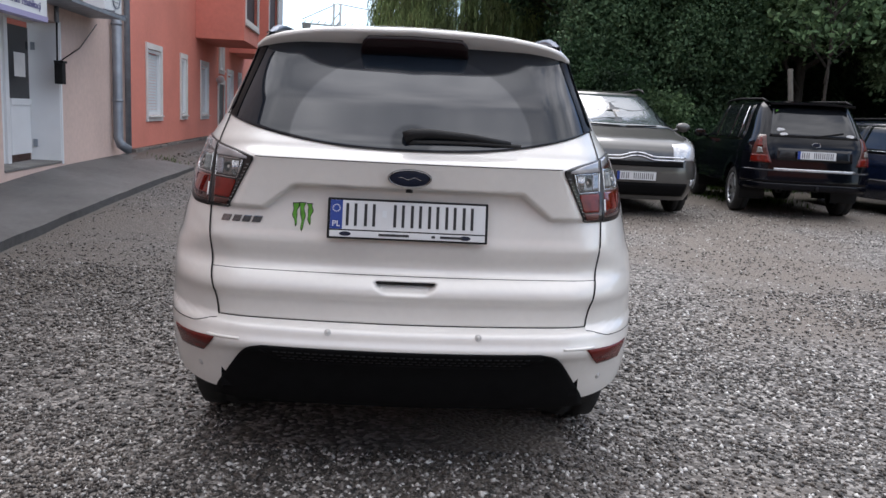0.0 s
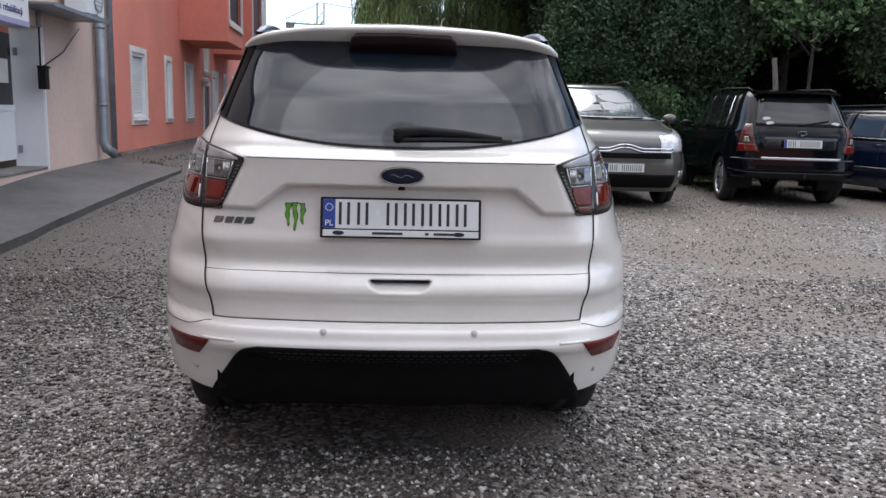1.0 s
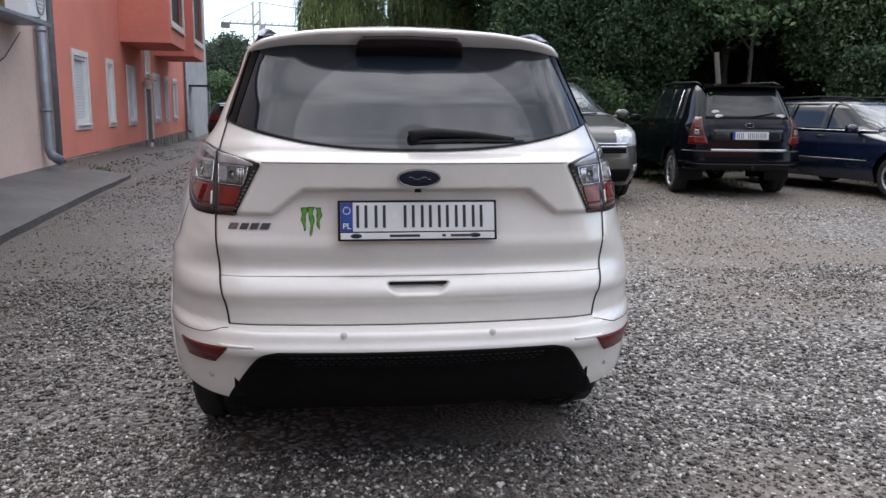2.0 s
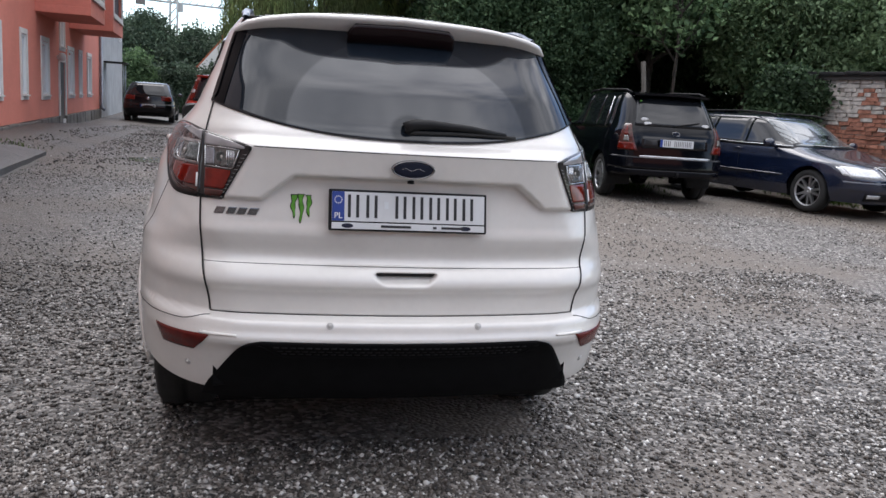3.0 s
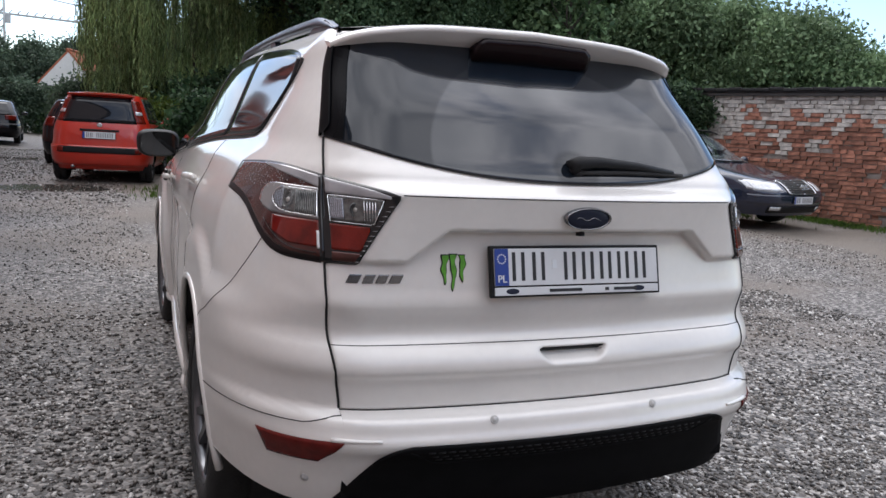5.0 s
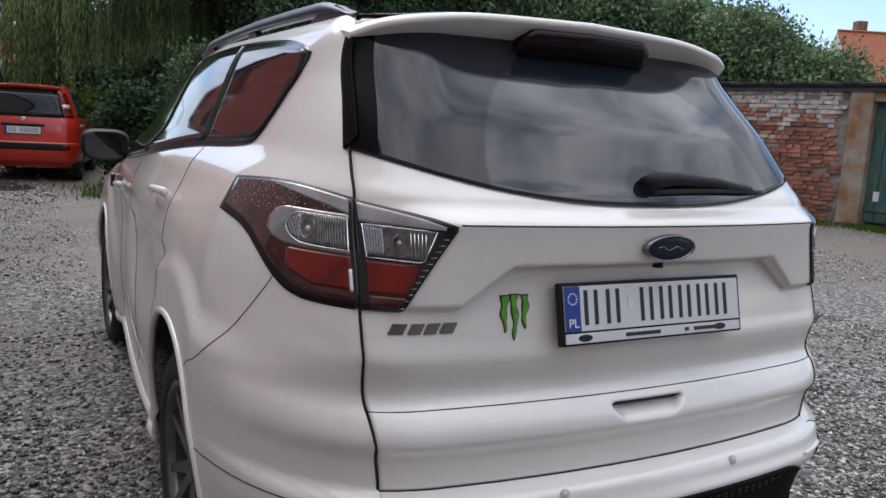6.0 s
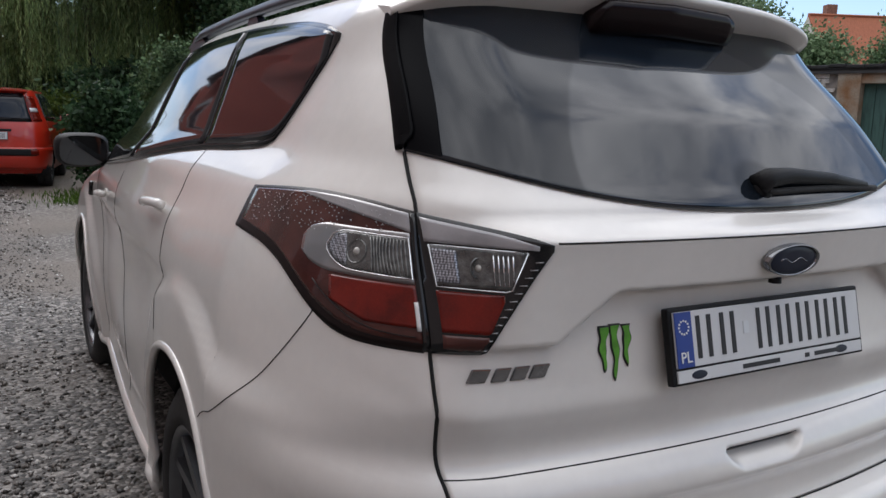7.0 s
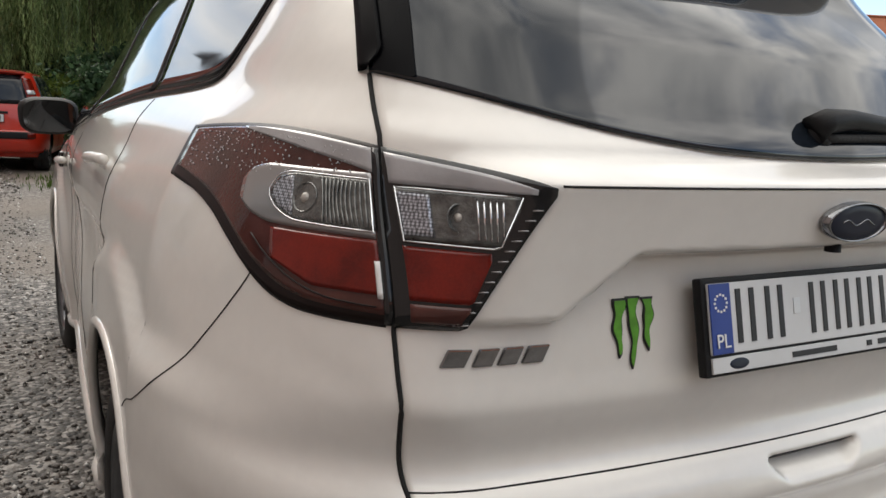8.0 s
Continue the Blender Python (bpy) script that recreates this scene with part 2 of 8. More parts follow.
def dusty_glass(name, pivot, reach):
    """Dark glass with a film of dust, wiped clean inside the wiper's arc."""
    m = bpy.data.materials.new(name)
    m.use_nodes = True
    n, l = m.node_tree.nodes, m.node_tree.links
    b = n["Principled BSDF"]
    b.inputs["Specular IOR Level"].default_value = 0.5
    co = n.new("ShaderNodeTexCoord")
    mp = n.new("ShaderNodeMapping")
    mp.inputs["Location"].default_value = (0, 0, -pivot * 1.3)
    mp.inputs["Scale"].default_value = (1, 0, 1.3)
    l.new(co.outputs["Object"], mp.inputs["Vector"])
    ln = n.new("ShaderNodeVectorMath")
    ln.operation = 'LENGTH'
    l.new(mp.outputs[0], ln.inputs[0])
    no = n.new("ShaderNodeTexNoise")
    no.inputs["Scale"].default_value = 9
    no.inputs["Detail"].default_value = 8
    l.new(co.outputs["Object"], no.inputs["Vector"])
    edge = n.new("ShaderNodeMapRange")
    edge.inputs[1].default_value, edge.inputs[2].default_value = reach - 0.004, reach + 0.004
    l.new(ln.outputs["Value"], edge.inputs[0])
    inner = n.new("ShaderNodeMapRange")
    inner.inputs[1].default_value, inner.inputs[2].default_value = 0.075, 0.06
    l.new(ln.outputs["Value"], inner.inputs[0])
    either = n.new("ShaderNodeMath")
    either.operation = 'MAXIMUM'
    l.new(edge.outputs[0], either.inputs[0])
    l.new(inner.outputs[0], either.inputs[1])
    dust = n.new("ShaderNodeMath")
    dust.operation = 'MULTIPLY'
    l.new(either.outputs[0], dust.inputs[0])
    l.new(no.outputs["Fac"], dust.inputs[1])
    mx = n.new("ShaderNodeMixRGB")
    mx.inputs[1].default_value = (0.007, 0.011, 0.017, 1)
    mx.inputs[2].default_value = (0.012, 0.015, 0.019, 1)
    l.new(dust.outputs[0], mx.inputs[0])
    l.new(mx.outputs[0], b.inputs["Base Color"])
    ro = n.new("ShaderNodeMapRange")
    ro.inputs[3].default_value, ro.inputs[4].default_value = 0.02, 0.09
    l.new(dust.outputs[0], ro.inputs[0])
    l.new(ro.outputs[0], b.inputs["Roughness"])
    sp = n.new("ShaderNodeMapRange")
    sp.inputs[3].default_value, sp.inputs[4].default_value = 0.85, 0.5
    l.new(either.outputs[0], sp.inputs[0])
    l.new(sp.outputs[0], b.inputs["Specular IOR Level"])
    return m


M_REARGLASS = dusty_glass("dusty_rear_glass", 1.238, 0.405)
M_RED_LENS = mat("red_lens", (0.19, 0.012, 0.006), rough=0.08, spec=0.15, coat=0.45, vary=0.45, scale=22, fine=0.2)
M_DARKRED_LENS = mat("smoked_red_lens", (0.095, 0.028, 0.022), rough=0.10, spec=0.15, coat=0.6, vary=0.5, scale=12, bump=0.12, bump_scale=170)
M_PLATE = mat("plate_white", (0.62, 0.63, 0.64), rough=0.45, vary=0.08, scale=12)
M_INK = mat("plate_black_ink", (0.012, 0.012, 0.014), rough=0.5)
M_BLUE = mat("plate_blue", (0.012, 0.045, 0.26), rough=0.4, vary=0.1, scale=30)
M_WHITE_INK = mat("white_ink", (0.75, 0.75, 0.75), rough=0.5)
M_BADGE = mat("badge_dark_blue", (0.006, 0.010, 0.026), rough=0.4, spec=0.3, coat=0.1)
M_GREEN = mat("sticker_green", (0.10, 0.34, 0.03), rough=0.4, vary=0.3, scale=60)


# ---- ground ----
def gz(x, y):
    """Height of the yard: level under the white car, rising gently behind it."""
    bank = 0.27 * ss((-x - 3.7) / 1.1) * ss((y - 11.5) / 2.0) * (1 - 0.75 * ss((y - 19) / 9.0))
    return 0.13 * ss((y - 3.4) / 9.0) - 0.08 * ss((y - 18) / 14.0) + bank


M_GRAVEL = bpy.data.materials.new("wet_gravel")
M_GRAVEL.use_nodes = True
gn, gl = M_GRAVEL.node_tree.nodes, M_GRAVEL.node_tree.links
gb = gn["Principled BSDF"]
g_co = gn.new("ShaderNodeTexCoord")
g_v = gn.new("ShaderNodeTexVoronoi")
g_v.inputs["Scale"].default_value = 48
g_v.inputs["Randomness"].default_value = 1.0
gl.new(g_co.outputs["Object"], g_v.inputs["Vector"])
g_r = gn.new("ShaderNodeValToRGB")
g_r.color_ramp.elements[0].color = (0.022, 0.020, 0.018, 1)
g_r.color_ramp.elements[1].color = (0.40, 0.375, 0.35, 1)
g_e = g_r.color_ramp.elements.new(0.55)
g_e.color = (0.115, 0.105, 0.096, 1)
g_sep = gn.new("ShaderNodeSeparateColor")
gl.new(g_v.outputs["Color"], g_sep.inputs[0])
gl.new(g_sep.outputs[0], g_r.inputs[0])
g_n = gn.new("ShaderNodeTexNoise")
g_n.inputs["Scale"].default_value = 0.42
g_n.inputs["Detail"].default_value = 5
gl.new(g_co.outputs["Object"], g_n.inputs["Vector"])
g_dr = gn.new("ShaderNodeValToRGB")
g_dr.color_ramp.elements[0].position = 0.47
g_dr.color_ramp.elements[1].position = 0.62
g_fine = gn.new("ShaderNodeTexNoise")
g_fine.inputs["Scale"].default_value = 90
g_fine.inputs["Detail"].default_value = 6
gl.new(g_co.outputs["Object"], g_fine.inputs["Vector"])
g_dirt = gn.new("ShaderNodeValToRGB")
g_dirt.color_ramp.elements[0].position, g_dirt.color_ramp.elements[0].color = 0.3, (0.10, 0.083, 0.068, 1)
g_dirt.color_ramp.elements[1].position, g_dirt.color_ramp.elements[1].color = 0.7, (0.21, 0.18, 0.153, 1)
gl.new(g_fine.outputs["Fac"], g_dirt.inputs[0])
g_mx = gn.new("ShaderNodeMixRGB")
g_far = gn.new("ShaderNodeVectorMath")
g_far.operation = 'DISTANCE'
g_far.inputs[1].default_value = (-0.3, 2.0, 0.0)
gl.new(g_co.outputs["Object"], g_far.inputs[0])
g_fr = gn.new("ShaderNodeMapRange")
g_fr.inputs[1].default_value, g_fr.inputs[2].default_value = 3.5, 9.0
g_fr.inputs[3].default_value, g_fr.inputs[4].default_value = 0.0, 0.075
gl.new(g_far.outputs["Value"], g_fr.inputs[0])
g_sum = gn.new("ShaderNodeMath")
g_sum.operation = 'ADD'
gl.new(g_n.outputs["Fac"], g_sum.inputs[0])
gl.new(g_fr.outputs[0], g_sum.inputs[1])
gl.new(g_sum.outputs[0], g_dr.inputs[0])
gl.new(g_dr.outputs[0], g_mx.inputs[0])
gl.new(g_r.outputs[0], g_mx.inputs[1])
gl.new(g_dirt.outputs[0], g_mx.inputs[2])


def damp(nodes, links, colour_out):
    """Darkens the colour in uneven patches towards the houses: rainwater and painted-in shade."""
    co = nodes.new("ShaderNodeTexCoord")
    sep = nodes.new("ShaderNodeSeparateXYZ")
    links.new(co.outputs["Object"], sep.inputs[0])
    no = nodes.new("ShaderNodeTexNoise")
    no.inputs["Scale"].default_value = 0.8
    no.inputs["Detail"].default_value = 5
    links.new(co.outputs["Object"], no.inputs["Vector"])
    ad = nodes.new("ShaderNodeMath")
    ad.operation = 'MULTIPLY_ADD'
    ad.inputs[1].default_value = 3.2
    links.new(no.outputs["Fac"], ad.inputs[0])
    links.new(sep.outputs[0], ad.inputs[2])
    mr = nodes.new("ShaderNodeMapRange")
    mr.inputs[1].default_value, mr.inputs[2].default_value = -0.6, 1.0
    mr.inputs[3].default_value, mr.inputs[4].default_value = 0.50, 1.0
    links.new(ad.outputs[0], mr.inputs[0])
    mx = nodes.new("ShaderNodeMixRGB")
    mx.blend_type = 'MULTIPLY'
    mx.inputs[0].default_value = 1.0
    links.new(colour_out, mx.inputs[1])
    links.new(mr.outputs[0], mx.inputs[2])
    return mx.outputs[0]


gl.new(damp(gn, gl, g_mx.outputs[0]), gb.inputs["Base Color"])
g_bu = gn.new("ShaderNodeBump")
g_bu.inputs["Strength"].default_value = 0.9
g_bu.inputs["Distance"].default_value = 0.012
g_inv = gn.new("ShaderNodeMath")
g_inv.operation = 'SUBTRACT'
g_inv.inputs[0].default_value = 1.0
gl.new(g_v.outputs["Distance"], g_inv.inputs[1])
gl.new(g_inv.outputs[0], g_bu.inputs["Height"])
gl.new(g_bu.outputs[0], gb.inputs["Normal"])
gb.inputs["Roughness"].default_value = 0.62

gx = np.concatenate([np.linspace(-600, -20, 8), np.linspace(-16, 16, 65), np.linspace(20, 600, 8)])
gy = np.concatenate([np.linspace(-600, -20, 8), np.linspace(-16, 40, 113), np.linspace(46, 900, 10)])


def gpoint(x, y):
    bumpy = 0.012 * (noise.noise((x * 0.8, y * 0.8, 0.0))) + 0.006 * noise.noise((x * 2.9, y * 2.9, 4.0))
    near = math.exp(-((x + 0.2) / 2.2) ** 2 - ((y - 4.6) / 3.0) ** 2)
    dip = 0.05 * math.exp(-((x + 1.75) / 1.0) ** 2 - ((y - 15.0) / 0.75) ** 2)
    return (x, y, gz(x, y) + bumpy * (1 - near) - 0.006 - dip)


ground = part("ground", mesh_of("ground", *grid(gpoint, list(gx), list(gy))), M_GRAVEL)
tagged(ground, "grey wet gravel yard with patches of bare dirt", "ground", kind="structure")

# puddle in the lane before the red car
# base colour raised in place of a brighter reflection
M_WATER = mat("puddle_water", (0.10, 0.088, 0.075), rough=0.06, spec=0.6, vary=0.2, scale=2, bump=0.02, bump_scale=8)


def puddle(cx, cy, rx, ry, seed):
    v = [(cx, cy, 0)]
    for k in range(40):
        q = 2 * math.pi * k / 40
        r = 1 + 0.28 * noise.noise((math.cos(q) * 1.4 + seed, math.sin(q) * 1.4, seed)) + 0.12 * noise.noise((math.cos(q) * 4, math.sin(q) * 4, seed))
        v.append((cx + rx * r * math.cos(q), cy + ry * r * math.sin(q), 0))
    z = min(gpoint(x, y)[2] for x, y, _ in v[1:]) + 0.012
    v = [(x, y, z) for x, y, _ in v]
    return v, [(0, 1 + k, 1 + (k + 1) % 40) for k in range(40)]


for pn, (cx, cy, rx, ry) in enumerate([(-1.75, 15.0, 1.0, 0.72), (-2.8, 22.8, 0.55, 0.5)]):
    ob = part("puddle", mesh_of("puddle", *puddle(cx, cy, rx, ry, pn * 3.1)), M_WATER)
    tagged(ob, "shallow brown rain puddle on the gravel", "puddle", kind="structure")

# asphalt pavement along the buildings
M_ASPH = mat("damp_asphalt", (0.11, 0.11, 0.11), rough=0.6, vary=0.35, scale=1.1, fine=0.35, bump=0.5, bump_scale=150, rvary=0.15)
M_CONC = mat("grey_concrete", (0.23, 0.22, 0.205), rough=0.85, vary=0.4, scale=3, fine=0.25, bump=0.4, bump_scale=60)


def wall_x(y):
    """Face of the buildings beside the yard."""
    return -4.95 - 0.063 * (y - 15.6)


def pave(u, v):
    y = -14 + 28.4 * v
    edge = -3.31 - 0.055 * (y - 6.8) + 0.02 * noise.noise((0, y * 1.5, 2.0))
    x0 = wall_x(y) - 0.4
    z = gz(0, y) + 0.075 + 0.25 * ss((y - 4) / 7.5) * (1 - min(u, 0.99) / 0.99)
    if u >= 1.0:
        return (edge, y, z - 0.16)
    return (x0 + (edge - x0) * (u / 0.99), y, z + 0.004 * noise.noise((u * 3, y, 0)))


pv = part("pavement", mesh_of("pavement", *grid(pave, [0, 0.33, 0.66, 0.9, 0.99, 1.0], list(np.linspace(0, 1, 90))), smooth=False), M_ASPH)
tagged(pv, "dark damp asphalt pavement with a low edge", "pavement", kind="structure")

# ---- buildings along the lane ----
WALLROT = math.atan(0.063)


def wall_pose(y, z=0.0):
    """A frame on the facade: local x runs along it, local y out of it into the yard."""
    return Matrix.Translation((wall_x(y), y, z)) @ Matrix.Rotation(-math.pi / 2 + WALLROT, 4, 'Z')


M_PINK = mat("salmon_plaster", (0.75, 0.255, 0.19), rough=0.9, vary=0.12, scale=0.8, fine=0.08, bump=0.25, bump_scale=180)
M_BEIGE = mat("beige_pink_plaster", (0.68, 0.515, 0.45), rough=0.9, vary=0.12, scale=0.9, fine=0.1, bump=0.25, bump_scale=180)
M_WHITEP = mat("white_plaster_trim", (0.72, 0.70, 0.68), rough=0.8, vary=0.12, scale=4, fine=0.06)
M_PVC = mat("white_pvc", (0.76, 0.77, 0.78), rough=0.3, vary=0.06, scale=3)
M_SHUTTER = mat("pale_blind", (0.66, 0.69, 0.71), rough=0.5, vary=0.12, scale=2)
M_PLINTH = mat("stone_plinth", (0.24, 0.22, 0.2), rough=0.9, vary=0.5, scale=2.5, fine=0.3, bump=0.5, bump_scale=40)
M_ZINC = mat("zinc_pipe", (0.30, 0.33, 0.37), rough=0.5, metal=0.5, vary=0.25, scale=5)
M_GREYW = mat("grey_render", (0.42, 0.43, 0.44), rough=0.9, vary=0.2, scale=1.5, fine=0.1)
M_DOORDARK = mat("dark_door", (0.06, 0.055, 0.05), rough=0.5, vary=0.3, scale=5)
M_ROOF = mat("dark_roof_tiles", (0.10, 0.06, 0.05), rough=0.8, vary=0.4, scale=6, fine=0.2)
M_OPENDARK = mat("balcony_dark", (0.05, 0.02, 0.025), rough=0.8, vary=0.5, scale=12)


def wall_with_holes(name, length, z0, z1, thick, holes, material, m):
    """A wall along local x with real openings; local y points outwards. holes: (x0, x1, za, zb)."""
    xs = sorted({0.0, length, *[h[0] for h in holes], *[h[1] for h in holes]})
    zs = sorted({z0, z1, *[h[2] for h in holes], *[h[3] for h in holes]})
    bm = bmesh.new()
    cache = {}

    def vt(x, y, z):
        k = (round(x, 4), round(y, 4), round(z, 4))
        if k not in cache:
            cache[k] = bm.verts.new((x, y, z))
        return cache[k]

    def solid(i, j):
        if i < 0 or j < 0 or i >= len(xs) - 1 or j >= len(zs) - 1:
            return False
        cx, cz = (xs[i] + xs[i + 1]) / 2, (zs[j] + zs[j + 1]) / 2
        return not any(h[0] < cx < h[1] and h[2] < cz < h[3] for h in holes)

    def quad(*p):
        bm.faces.new([vt(*q) for q in p])
    for i in range(len(xs) - 1):
        for j in range(len(zs) - 1):
            if not solid(i, j):
                continue
            a, b, c, d = xs[i], xs[i + 1], zs[j], zs[j + 1]
            quad((b, 0, c), (a, 0, c), (a, 0, d), (b, 0, d))
            quad((a, -thick, c), (b, -thick, c), (b, -thick, d), (a, -thick, d))
            if not solid(i - 1, j):
                quad((a, 0, c), (a, -thick, c), (a, -thick, d), (a, 0, d))
            if not solid(i + 1, j):
                quad((b, -thick, c), (b, 0, c), (b, 0, d), (b, -thick, d))
            if not solid(i, j - 1):
                quad((a, -thick, c), (a, 0, c), (b, 0, c), (b, -thick, c))
            if not solid(i, j + 1):
                quad((a, 0, d), (a, -thick, d), (b, -thick, d), (b, 0, d))
    bmesh.ops.recalc_face_normals(bm, faces=bm.faces)
    return part(name, bm, material, m=m)


def frame_bm(w, h, t, d, bevel=0.004):
    """A rectangular frame in the local xz plane, opening w x h, bars t wide and d deep (towards +y)."""
    bm = bmesh.new()
    box_bm(bm, 0, d / 2, h / 2 + t / 2, w + 2 * t, d, t, bevel)
    box_bm(bm, 0, d / 2, -h / 2 - t / 2, w + 2 * t, d, t, bevel)
    box_bm(bm, -w / 2 - t / 2, d / 2, 0, t, d, h - 0.002, bevel)
    box_bm(bm, w / 2 + t / 2, d / 2, 0, t, d, h - 0.002, bevel)
    return bm


win_n = [0]


def facade_window(base, x, z0, w, h, blind=True):
    """A window in a facade opening: plaster surround, sill, pvc frame, pane or lowered blind."""
    win_n[0] += 1
    ob = thing("window_%d" % win_n[0], "white framed window with a lowered pale blind and plaster surround" if blind else "white framed window with a dark pane", "window",
               base @ Matrix.Translation((x, 0, z0 + h / 2)), kind="structure")
    part("surround", frame_bm(w, h, 0.11, 0.03), M_WHITEP, ob)
    part("window_frame", frame_bm(w - 0.13, h - 0.13, 0.06, 0.07), M_PVC, ob, m=Matrix.Translation((0, -0.065, 0)))
    part("sill", box(0, 0.0, -h / 2 + 0.012, w - 0.01, 0.16, 0.024, 0.004), M_WHITEP, ob, m=Matrix.Translation((0, 0.0, -0.03)))
    if blind:
        bm = bmesh.new()
        n = int((h - 0.14) / 0.055)
        for k in range(n):
            box_bm(bm, 0, 0, -h / 2 + 0.09 + k * 0.055, w - 0.14, 0.012, 0.05)
        part("blind", bm, M_SHUTTER, ob, m=Matrix.Translation((0, -0.05, 0)))
    else:
        part("pane", box(0, 0, 0, w - 0.13, 0.012, h - 0.13), M_GLASS, ob, m=Matrix.Translation((0, -0.06, 0)))
    return ob


# salmon house: local x runs from the far end towards the near one, so place things by their y
Y0R, Y1R = 14.42, 32.7


def along(y):
    return (Y1R - y) * math.sqrt(1 + 0.063 ** 2)


RED = wall_pose(Y1R)
RLEN = along(Y0R)
wins = [(16.25, 1.02, 1.02, 1.24), (18.9, 0.52, 1.02, 1.24), (21.4, 0.86, 1.0, 1.24), (25.55, 0.98, 1.0, 1.22), (27.55, 0.5, 1.0, 1.22), (29.7, 0.95, 1.0, 1.22)]
up = [(16.25, 1.02, 3.95, 1.3), (18.9, 0.52, 3.95, 1.3), (21.4, 0.86, 3.95, 1.3), (24.0, 0.7, 2.25, 0.8), (29.7, 0.95, 3.95, 1.3)]
holes = [(along(y) - w / 2, along(y) + w / 2, z, z + h) for y, w, z, h in wins + up]
door_y, door_w = 23.95, 0.95
holes.append((along(door_y) - door_w / 2, along(door_y) + door_w / 2, 0.33, 1.85))
wall_with_holes("wall_salmon", RLEN, 0.45, 8.2, 0.35, [h for h in holes if h[2] > 0.45] + [(holes[-1][0], holes[-1][1], 0.45, 1.85)], M_PINK, RED)
tagged(bpy.data.objects["wall_salmon"], "salmon red plastered house facade", "wall", kind="structure")
for y, w, z, h in wins + up:
    facade_window(RED, along(y), z, w, h)
# stone foot of the wall, pieces of uneven height
plinth = thing("plinth", "weathered grey stone plinth under the salmon wall", "plinth", RED, kind="structure")
random.seed(4)
px = 0.0
while px < RLEN - 0.3:
    wd = random.uniform(0.5, 1.1)
    if not (holes[-1][0] - 0.1 < px + wd / 2 < holes[-1][1] + 0.1):
        part("stone", box(px + wd / 2, random.uniform(-0.03, 0.0), 0.19 + random.uniform(-0.012, 0.012), wd - 0.03, 0.16, 0.5, 0.015), M_PLINTH, plinth)
    px += wd
rd = thing("door_1", "dark entrance door with a white surround", "door", RED @ Matrix.Translation((along(door_y), 0, 1.1)), kind="structure")
part("surround", frame_bm(door_w, 1.5, 0.12, 0.035), M_WHITEP, rd)
part("leaf", box(0, -0.035, 0, door_w - 0.02, 0.05, 1.5, 0.006), M_DOORDARK, rd)
part("handle", box(0.3, 0.01, -0.05, 0.03, 0.05, 0.14, 0.006), M_ZINC, rd)
# wall lamp beside the door
wlamp = thing("wall_lamp", "small round white lamp on the salmon wall", "lamp", RED @ Matrix.Translation((along(23.2), 0.0, 1.95)))
part("base", box(0, 0.03, 0, 0.1, 0.05, 0.1, 0.01), M_WHITEP, wlamp)
part("globe", mesh_of("globe", *lathe([(-0.11, 0.001), (-0.1, 0.06), (-0.04, 0.1), (0.03, 0.1), (0.09, 0.06), (0.1, 0.001)], 20, "z")), M_WHITEP, wlamp, m=Matrix.Translation((0, 0.12, 0.02)))


def balcony(y0, y1, z0, depth):
    ob = thing("balcony", "salmon box balcony with white edged openings", "balcony", RED @ Matrix.Translation((along(y1), 0, z0)), group="balconies")
    L = along(y0) - along(y1)
    part("floor_slab", box(L / 2, depth / 2, 0.09, L, depth, 0.18, 0.01), M_PINK, ob)
    part("side_wall", box(0.09, depth / 2, 1.75, 0.18, depth - 0.004, 3.14, 0.008), M_PINK, ob)
    part("side_wall", box(L - 0.09, depth / 2, 1.75, 0.18, depth - 0.004, 3.14, 0.008), M_PINK, ob)
    part("parapet", box(L / 2, depth - 0.07, 0.28, L - 0.37, 0.12, 0.2, 0.008), M_PINK, ob)
    part("parapet_cap", box(L / 2, depth - 0.06, 0.405, L - 0.37, 0.2, 0.05, 0.008), M_WHITEP, ob)
    part("opening_frame", frame_bm(L - 0.5, 1.75, 0.1, 0.05), M_WHITEP, ob, m=Matrix.Translation((L / 2, depth - 0.03, 1.42)))
    # dark sheet in place of the shaded space inside the balcony
    part("screen", box(L / 2, depth - 0.12, 1.42, L - 0.5, 0.04, 1.75), M_OPENDARK, ob)
    part("top_slab", box(L / 2, depth / 2, 3.4, L, depth, 0.16, 0.008), M_PINK, ob)
    return ob


balcony(20.3, 23.2, 2.84, 1.15)
balcony(25.4, 28.6, 2.84, 1.15)
# roofs
part("roof", box(RLEN / 2, -2.5, 8.35, RLEN + 0.6, 6.4, 0.25, 0.02), M_ROOF, m=RED)
tagged(bpy.data.objects["roof"], "dark roof edge of the salmon house", "roof", kind="structure")
bk = part("wall_salmon_end", box(RLEN - 0.18, -2.75, 4.3, 0.3, 4.7, 7.8), M_PINK, m=RED)
tagged(bk, "salmon plastered gable wall", "wall", kind="structure")
# grey house beyond
GREY = wall_pose(Y1R + 9.05)
gw = wall_with_holes("wall_grey", 9.0, 0.0, 8.6, 0.35, [(1.2, 2.0, 3.4, 4.7), (4.0, 4.9, 3.4, 4.7)], M_GREYW, GREY @ Matrix.Translation((0, 0.06, 0)))
tagged(gw, "pale grey rendered house wall", "wall", kind="structure")
facade_window(GREY @ Matrix.Translation((0, 0.06, 0)), 1.6, 3.4, 0.8, 1.3, False)
facade_window(GREY @ Matrix.Translation((0, 0.06, 0)), 4.45, 3.4, 0.9, 1.3, False)
